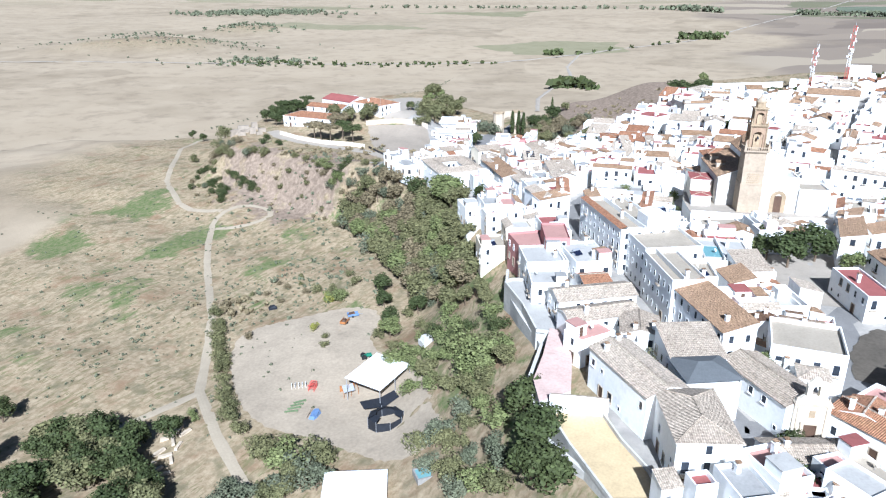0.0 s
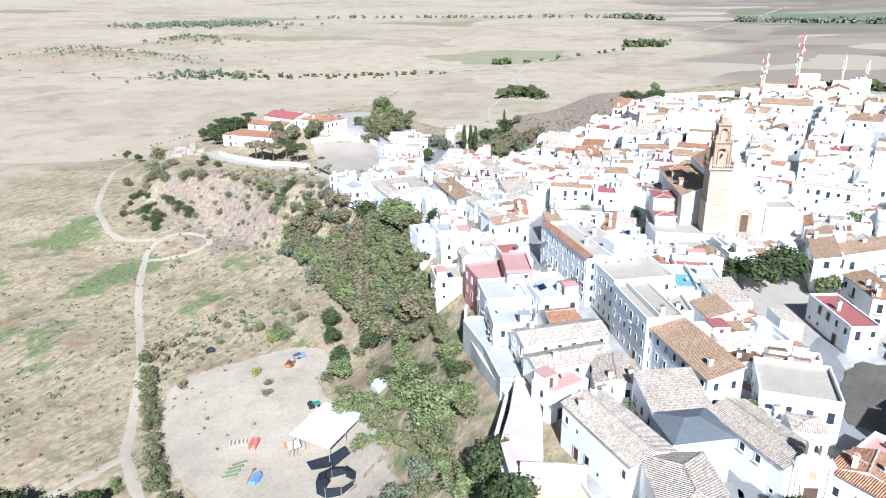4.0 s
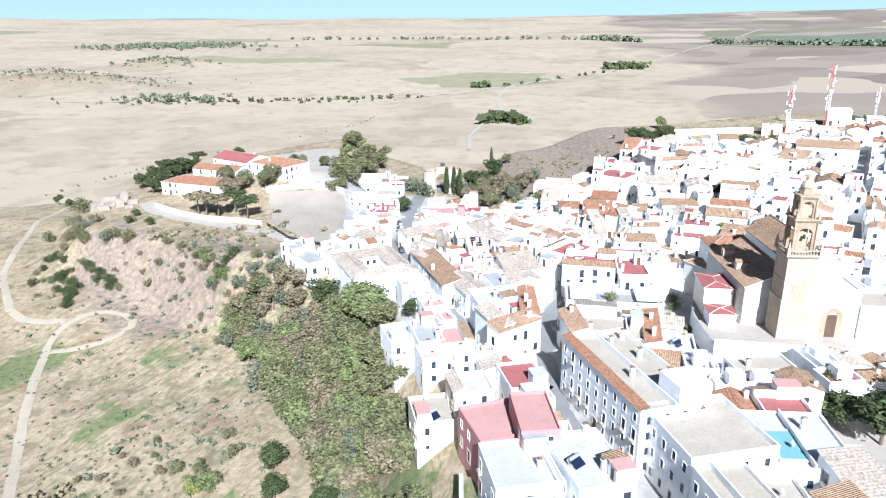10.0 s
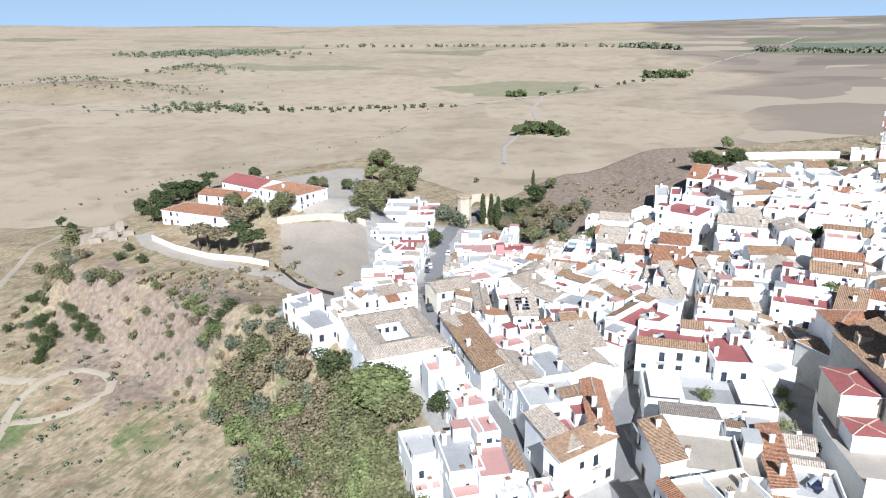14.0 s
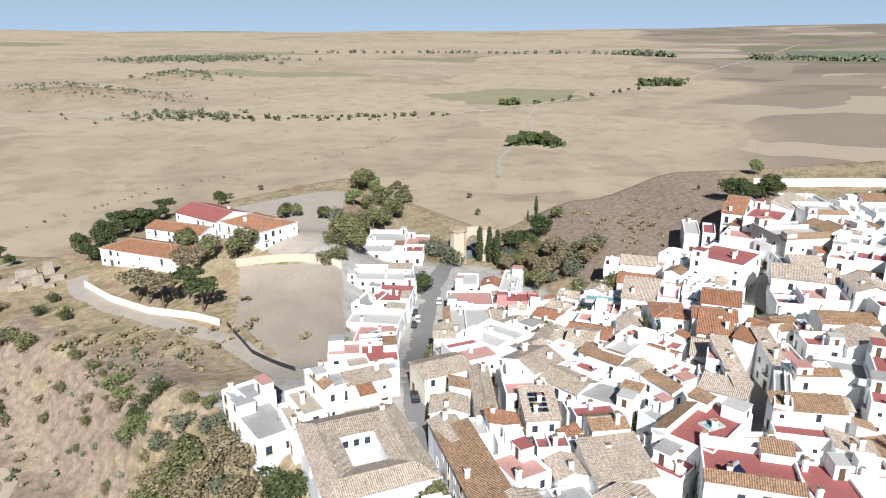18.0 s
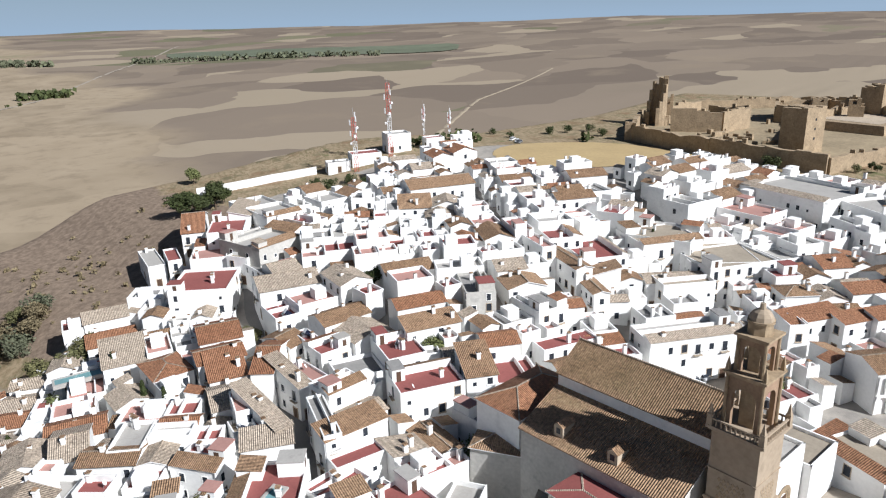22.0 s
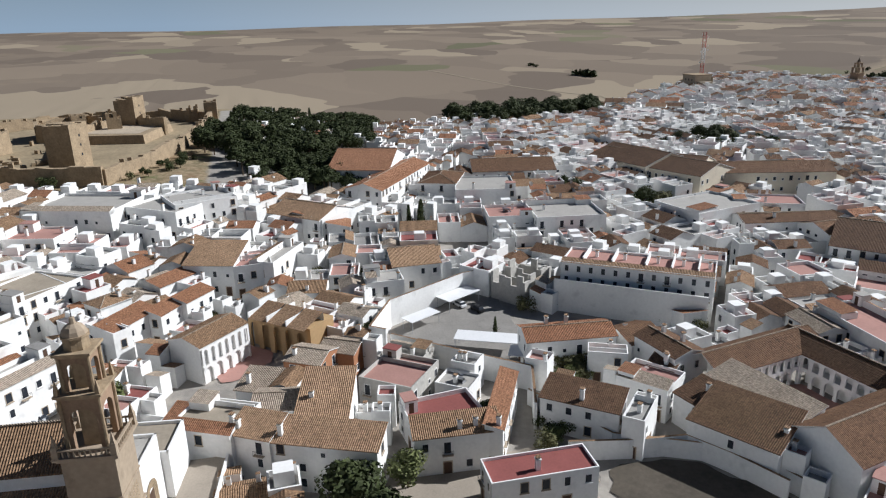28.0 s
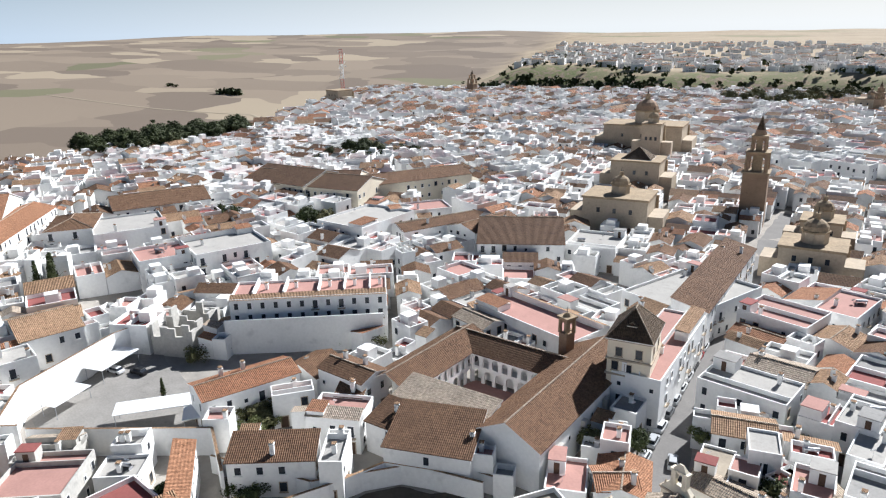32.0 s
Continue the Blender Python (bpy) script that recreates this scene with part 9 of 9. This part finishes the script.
def far_house(x, y, w, d, rot, h, rng):
    """A distant house, joined with the others of its quarter."""
    m = pose(x, y, float(gz(x, y)), 0, 0, rot)

    def put(key, pts, material, slope=False):
        q = [tuple(m @ Vector(p)) for p in pts]
        (far[key].slope if slope else far[key].face)(q, material)

    W, D = w / 2, d / 2
    ring = [(-W, -D), (W, -D), (W, D), (-W, D)]
    tiled = rng.random() < 0.42
    top = h if tiled else h + 0.9
    for i in range(4):
        a, b = ring[i], ring[(i + 1) % 4]
        put("wall", [(*a, -3), (*b, -3), (*b, top), (*a, top)], WHITE)
        if i in (0, 3, 2):
            n = int((Vector(b) - Vector(a)).length / 3.0)
            for f in range(max(1, int(h / 3.2))):
                for j in range(n):
                    if rng.random() < 0.55:
                        p = Vector(a).lerp(Vector(b), (j + 0.5) / n)
                        e = (Vector(b) - Vector(a)).normalized()
                        o = Vector((e.y, -e.x)) * 0.04
                        l, r = p - e * 0.5 + o, p + e * 0.5 + o
                        put("window", [(*l, f * 3.1 + 1), (*r, f * 3.1 + 1), (*r, f * 3.1 + 2.5), (*l, f * 3.1 + 2.5)], GLASS)
    if tiled:
        # tile colour by quarter stands in for front-lit and backlit slopes
        key = rng.choice(("paletile", "paletile", "tile", "newtile") if x < 95 and y > 130 else ("oldtile", "oldtile", "tile", "newtile", "oldtile") if y < 130 else ("tile", "tile", "paletile", "newtile"))
        mt, o, r = TILES[key], 0.3, 0.34 * D
        for s in (-1, 1):
            put(key, [(-(W + o) * s, -(D + o) * s, h), ((W + o) * s, -(D + o) * s, h), ((W + o) * s, 0, h + r + 0.2), (-(W + o) * s, 0, h + r + 0.2)], mt, True)
            put("wall", [(W * s, -D * s, h), (W * s, D * s, h), (W * s, 0, h + r)], WHITE)
    else:
        key = rng.choice(("red", "pink", "pink", "pale", "pale", "grey"))
        put(key, [(-W + 0.3, -D + 0.3, h), (W - 0.3, -D + 0.3, h), (W - 0.3, D - 0.3, h), (-W + 0.3, D - 0.3, h)], ROOF_TOPS[key])
        t = 0.3
        inner = [(-W + t, -D + t), (W - t, -D + t), (W - t, D - t), (-W + t, D - t)]
        for i in range(4):
            a, b, c, e = ring[i], ring[(i + 1) % 4], inner[(i + 1) % 4], inner[i]
            put("wall", [(*a, top), (*b, top), (*c, top), (*e, top)], WHITE)
            put("wall", [(*c, top), (*e, top), (*e, h), (*c, h)], WHITE)
        if rng.random() < 0.6:
            u, v = rng.uniform(-W + 1.8, W - 1.8), rng.uniform(-D + 1.8, D - 1.8)
            hut = [(u - 1.5, v - 1.4), (u + 1.5, v - 1.4), (u + 1.5, v + 1.4), (u - 1.5, v + 1.4)]
            for i in range(4):
                put("wall", [(*hut[i], h), (*hut[(i + 1) % 4], h), (*hut[(i + 1) % 4], h + 2.4), (*hut[i], h + 2.4)], WHITE)
            put("wall", [(*p, h + 2.4) for p in hut], WHITE)
        if rng.random() < 0.45:
            v = rng.uniform(-D * 0.5, D * 0.5)
            for a, b, z in (((-W + t, v), (W - t, v), 0), ((W - t, v + 0.2), (-W + t, v + 0.2), 0)):
                put("wall", [(*a, h), (*b, h), (*b, h + 1.1), (*a, h + 1.1)], WHITE)
            put("wall", [(-W + t, v, h + 1.1), (W - t, v, h + 1.1), (W - t, v + 0.2, h + 1.1), (-W + t, v + 0.2, h + 1.1)], WHITE)
    for _ in range(rng.choice((0, 1, 1, 2))):
        u, v, zz = rng.uniform(-W + 0.6, W - 0.6), rng.uniform(-D + 0.6, D - 0.6), h + rng.uniform(1.4, 2.4)
        stack = [(u - 0.35, v - 0.35), (u + 0.35, v - 0.35), (u + 0.35, v + 0.35), (u - 0.35, v + 0.35)]
        for i in range(4):
            put("wall", [(*stack[i], h), (*stack[(i + 1) % 4], h), (*stack[(i + 1) % 4], zz), (*stack[i], zz)], WHITE)
        put("tile", [(*p, zz) for p in stack], TILE)


def corners_of(x, y, w, d, rot):
    c, s = math.cos(radians(rot)), math.sin(radians(rot))
    return [(x + c * u - s * v, y + s * u + c * v) for u, v in ((-w / 2, -d / 2), (w / 2, -d / 2), (w / 2, d / 2), (-w / 2, d / 2))]


def apart(a, b):
    """Whether two rectangles of plan points keep clear of each other."""
    for ring in (a, b):
        for i in (0, 1):
            ex, ey = ring[i + 1][0] - ring[i][0], ring[i + 1][1] - ring[i][1]
            pa, pb = [p[0] * ex + p[1] * ey for p in a], [p[0] * ex + p[1] * ey for p in b]
            slack = 0.12 * math.hypot(ex, ey)
            if max(pa) < min(pb) + slack or max(pb) < min(pa) + slack:
                return True
    return False


# which square metres of the town are kept open: streets, squares, slopes
OX, OY = -30, -160
gx, gy = np.meshgrid(np.arange(OX, 480), np.arange(OY, 400), indexing="ij")
OPEN = (gx - west_rim(gy) < 3) | (north_rim(gx) - gy < 60) | (east_rim(gy) - gx < 25) | (south_side(gx, gy) < 15)
OPEN |= (gx > 262) & (gy > 185) | (gx < -6) & (gy > 262) | (gy > 372) & (gx < 150) | (gx > 48) & (gx < 72) & (gy > 352) | (gx < 40) & (gy < 60)
for cx, cy, cr in CLEAR:
    OPEN |= np.hypot(gx - cx, gy - cy) < cr
for pts, width in STREETS:
    for (ax, ay), (bx, by) in zip(pts, pts[1:]):
        dx, dy = bx - ax, by - ay
        t = np.clip(((gx - ax) * dx + (gy - ay) * dy) / (dx * dx + dy * dy), 0, 1)
        OPEN |= np.hypot(gx - ax - t * dx, gy - ay - t * dy) < width / 2 + 0.2
TAKEN = collections.defaultdict(list)


def enter(plot):
    x, y, r, w, d, rot = plot
    k = (x, y, w, d, rot, corners_of(x, y, w, d, rot))
    for i in range(int((x - r) // 20), int((x + r) // 20) + 1):
        for j in range(int((y - r) // 20), int((y + r) // 20) + 1):
            TAKEN[i, j].append(k)


def fits(x, y, w, d, rot):
    """Whether a plot lies on free building land."""
    ring = corners_of(x, y, w, d, rot)
    for i in range(4):
        (ax, ay), (bx, by) = ring[i], ring[(i + 1) % 4]
        for k in (0.0, 0.33, 0.66):
            u, v = int(ax + (bx - ax) * k) - OX, int(ay + (by - ay) * k) - OY
            if not (0 <= u < OPEN.shape[0] and 0 <= v < OPEN.shape[1]) or OPEN[u, v]:
                return False
    if OPEN[int(x) - OX, int(y) - OY]:
        return False
    near = {id(k): k for p in ring + [(x, y)] for k in TAKEN[int(p[0] // 20), int(p[1] // 20)]}
    return all(apart(ring, k[5]) for k in near.values())


for plot in PLOTS:
    enter(plot)


def grow():
    """Rows of houses wall to wall, each quarter in line with the houses that are known there."""
    rng, near_n = random.Random(8), 0
    queue = sorted(PLOTS, key=lambda p: min(math.hypot(p[0] - a, p[1] - b) for a, b in SEEN_FROM))
    i = 0
    while i < len(queue):
        x, y, r, w, d, rot = queue[i]
        i += 1
        dist = min(math.hypot(x - a, y - b) for a, b in SEEN_FROM)
        if dist > 420:
            continue
        for side in rng.sample(range(4), 4):
            off, length = (d / 2, w) if side % 2 == 0 else (w / 2, d)
            for size in (1.0, 0.8, 0.62):
                L, deep = rng.uniform(7, 12.5) * size, rng.uniform(6.5, 10) * size
                a = radians(rot + side * 90)
                nx, ny, ex, ey = math.sin(a), -math.cos(a), math.cos(a), math.sin(a)
                away = off + deep / 2 + (0.06 if rng.random() < 0.9 else 2.6)
                shift = rng.choice((-1, 0, 1)) * (length - L) / 2
                px, py, turn = x + nx * away + ex * shift, y + ny * away + ey * shift, rot + side * 90 + rng.uniform(-1.2, 1.2)
                if not fits(px, py, L, deep, turn):
                    continue
                h = rng.choice((4.4, 5.4, 5.8, 6.0, 6.2, 6.4, 6.8)) + rng.uniform(-0.3, 0.4)
                far_off = min(math.hypot(px - a, py - b) for a, b in SEEN_FROM)
                if near_n < 52 and far_off < 190:
                    kind = rng.choice("ttttgs")
                    tops = ("tile", "paletile", "paletile", "newtile") if px < 95 else ("tile", "tile", "paletile", "newtile")
                    top = rng.choice(("red", "pale", "pink", "grey", "pink", "sand")) if kind == "t" else rng.choice(tops)
                    house(px, py, L, deep, turn, h, kind, top, windows=0.8)
                    near_n += 1
                else:
                    far_house(px, py, L, deep, turn, h, rng)
                spot = (px, py, math.hypot(L, deep) / 2, L, deep, turn)
                queue.append(spot), enter(spot)
                break


grow()


def fill():
    """The outer quarters, in loose rows."""
    rng = random.Random(8)
    v = -640.0
    while v < 470:
        depth = rng.uniform(8.5, 12.0)
        u = -30.0 + rng.uniform(0, 5)
        while u < 840:
            w = rng.uniform(6.5, 12.5)
            x, y = u + w / 2, v + depth / 2
            px, py = x + 9 * math.sin(y * 0.02), y + 10 * math.sin(x * 0.017)
            u += w + (0.2 if rng.random() < 0.8 else 3.0)
            dist = min(math.hypot(px - sx, py - sy) for sx, sy in SEEN_FROM)
            if px < 20 - 0.2 * dist or not 270 < dist < 1150 or py < 60 and px < 60:
                continue
            d, rot = depth + rng.uniform(-1.0, 0.4), quarter_turn(x, y) + rng.choice((0, 90, 180, 270)) + rng.uniform(-3, 3)
            h = rng.choice((3.2, 4.2, 5.6, 6.0, 6.2, 6.6, 7.0)) + rng.uniform(-0.3, 0.5)
            inner = 0 <= px - OX < OPEN.shape[0] and 0 <= py - OY < OPEN.shape[1]
            if not free(px, py, min(w, d) / 2):
                w = d = 6.0
                if not free(px, py, 3.0):
                    continue
            if inner and not fits(px, py, w, d, rot):
                continue
            far_house(px, py, w, d, rot, h, rng)
        v += depth + (0.4 if int(v / 10) % 3 else 4.0)


fill()


def outbuilding(x, y, w, d, rot, h, rng):
    """A low annexe or walled patio that closes the gap between two houses."""
    W, D, t = w / 2, d / 2, 0.2
    z = float(gz(x, y))
    style = rng.choice("tttssp")
    if style == "p" and w < 4:
        style = "t"
    if style == "s":
        top = rng.choice(("tile", "paletile", "newtile", "tile"))
        ob = thing("outbuilding", x, y, rot + rng.choice((0, 180)), z, f"low white outbuilding with a sloping {TILE_WORD[top]} roof", "outbuilding", "outbuildings")
        r = 0.3 * 0.8 * d
        part("body", Shape().box(-W, -D, -3, W, D, h, WHITE).face([(W, D, h), (-W, D, h), (-W, D, h + r), (W, D, h + r)], WHITE).face([(W, -D, h), (W, D, h), (W, D, h + r)], WHITE).face([(-W, D, h), (-W, -D, h), (-W, D, h + r)], WHITE), ob)
        part("roof", roof_over(w, d, h, "s", TILES[top], 0.1, 0.3), ob)
    else:
        top = rng.choice(("red", "pink", "grey", "pale", "pale", "pink"))
        low = 0.25 if style == "p" else h
        ob = thing("patio" if style == "p" else "outbuilding", x, y, rot, z, "small walled patio with a pale floor" if style == "p" else f"low white outbuilding with a {TOP_WORD[top]}", "patio" if style == "p" else "outbuilding", "outbuildings")
        sh = Shape()
        for a in ((-W, -D, W, -D + t), (-W, D - t, W, D), (-W, -D + t, -W + t, D - t), (W - t, -D + t, W, D - t)):
            sh.box(a[0], a[1], -3, a[2], a[3], max(low, 1.6) + rng.uniform(0.6, 1.1), WHITE)
        part("body", sh, ob)
        part("terrace", Shape().box(-W + t, -D + t, -2, W - t, D - t, low, CONCRETE if style == "p" else ROOF_TOPS[top]), ob)
        if style == "t" and rng.random() < 0.35:
            part("chimney", rng.choice(CHIMNEYS), ob, m=pose(rng.uniform(-W + 0.6, W - 0.6), rng.uniform(-D + 0.6, D - 0.6), low))
    return ob


def infill():
    """Annexes and patios between the houses, wall to wall as in an old quarter."""
    rng, made, patios = random.Random(31), 0, 0
    spots = [(x + rng.uniform(-1, 1), y + rng.uniform(-1, 1)) for x in np.arange(4, 300, 2.5) for y in np.arange(64, 372, 2.5)]
    spots.sort(key=lambda p: min(math.hypot(p[0] - a, p[1] - b) for a, b in SEEN_FROM))
    for x, y in spots:
        close = TAKEN[int(x // 20), int(y // 20)]
        if not close or OPEN[int(x) - OX, int(y) - OY]:
            continue
        rot = min(close, key=lambda k: math.hypot(k[0] - x, k[1] - y))[4]
        for w, d in ((9, 6), (6, 9), (6, 5), (4.6, 4.2), (3.2, 3.2)):
            if not fits(x, y, w, d, rot):
                continue
            h = rng.choice((3.6, 4.4, 5.0, 5.6, 6.0)) + rng.uniform(-0.2, 0.3)
            if made < 200:
                outbuilding(x, y, w, d, rot, h, rng)
            else:
                far_house(x, y, w, d, rot + rng.choice((0, 180)), h, rng)
            made += 1
            enter((x, y, math.hypot(w, d) / 2, w, d, rot))
            break
        else:
            if patios < 46 and rng.random() < 0.06 and fits(x, y, 1.6, 1.6, rot):
                tree(rng.choice(("broad", "bush", "greenbush", "dark", "bright")), x, y, rng.uniform(4.5, 7))
                patios += 1


infill()


def ridge_town():
    rng = random.Random(77)
    n = 0
    while n < 900:
        aside = rng.uniform(-900, 160)
        ahead = float(ridge_edge(aside)) + 175 + rng.uniform(0, 1) ** 1.4 * 1100
        x, y = 21 + 0.55 * ahead + 0.83 * aside, 177 - 0.83 * ahead + 0.55 * aside
        far_house(x, y, rng.uniform(9, 22), rng.uniform(8, 14), rng.choice((20, 50, 110)) + rng.uniform(-8, 8), rng.uniform(5, 10), rng)
        n += 1


ridge_town()


for key, name, label in (("wall", "far_house_walls", "white walls of the distant town"), ("tile", "far_tile_roofs", "brown tile roofs of the distant town"), ("paletile", "far_pale_roofs", "sun-bleached tile roofs of the farther houses"), ("newtile", "far_orange_roofs", "orange tile roofs of the distant town"), ("oldtile", "far_dark_roofs", "shade-darkened tile roofs of the distant town"), ("red", "far_red_terraces", "red roof terraces of the distant town"), ("pink", "far_pink_terraces", "pink roof terraces of the distant town"), ("pale", "far_white_terraces", "whitewashed roof terraces of the distant town"), ("grey", "far_grey_terraces", "grey roof terraces of the distant town"), ("window", "far_windows", "dark windows of the distant town")):
    tagged(part(name, far[key]), label, "houses", kind="stuff")
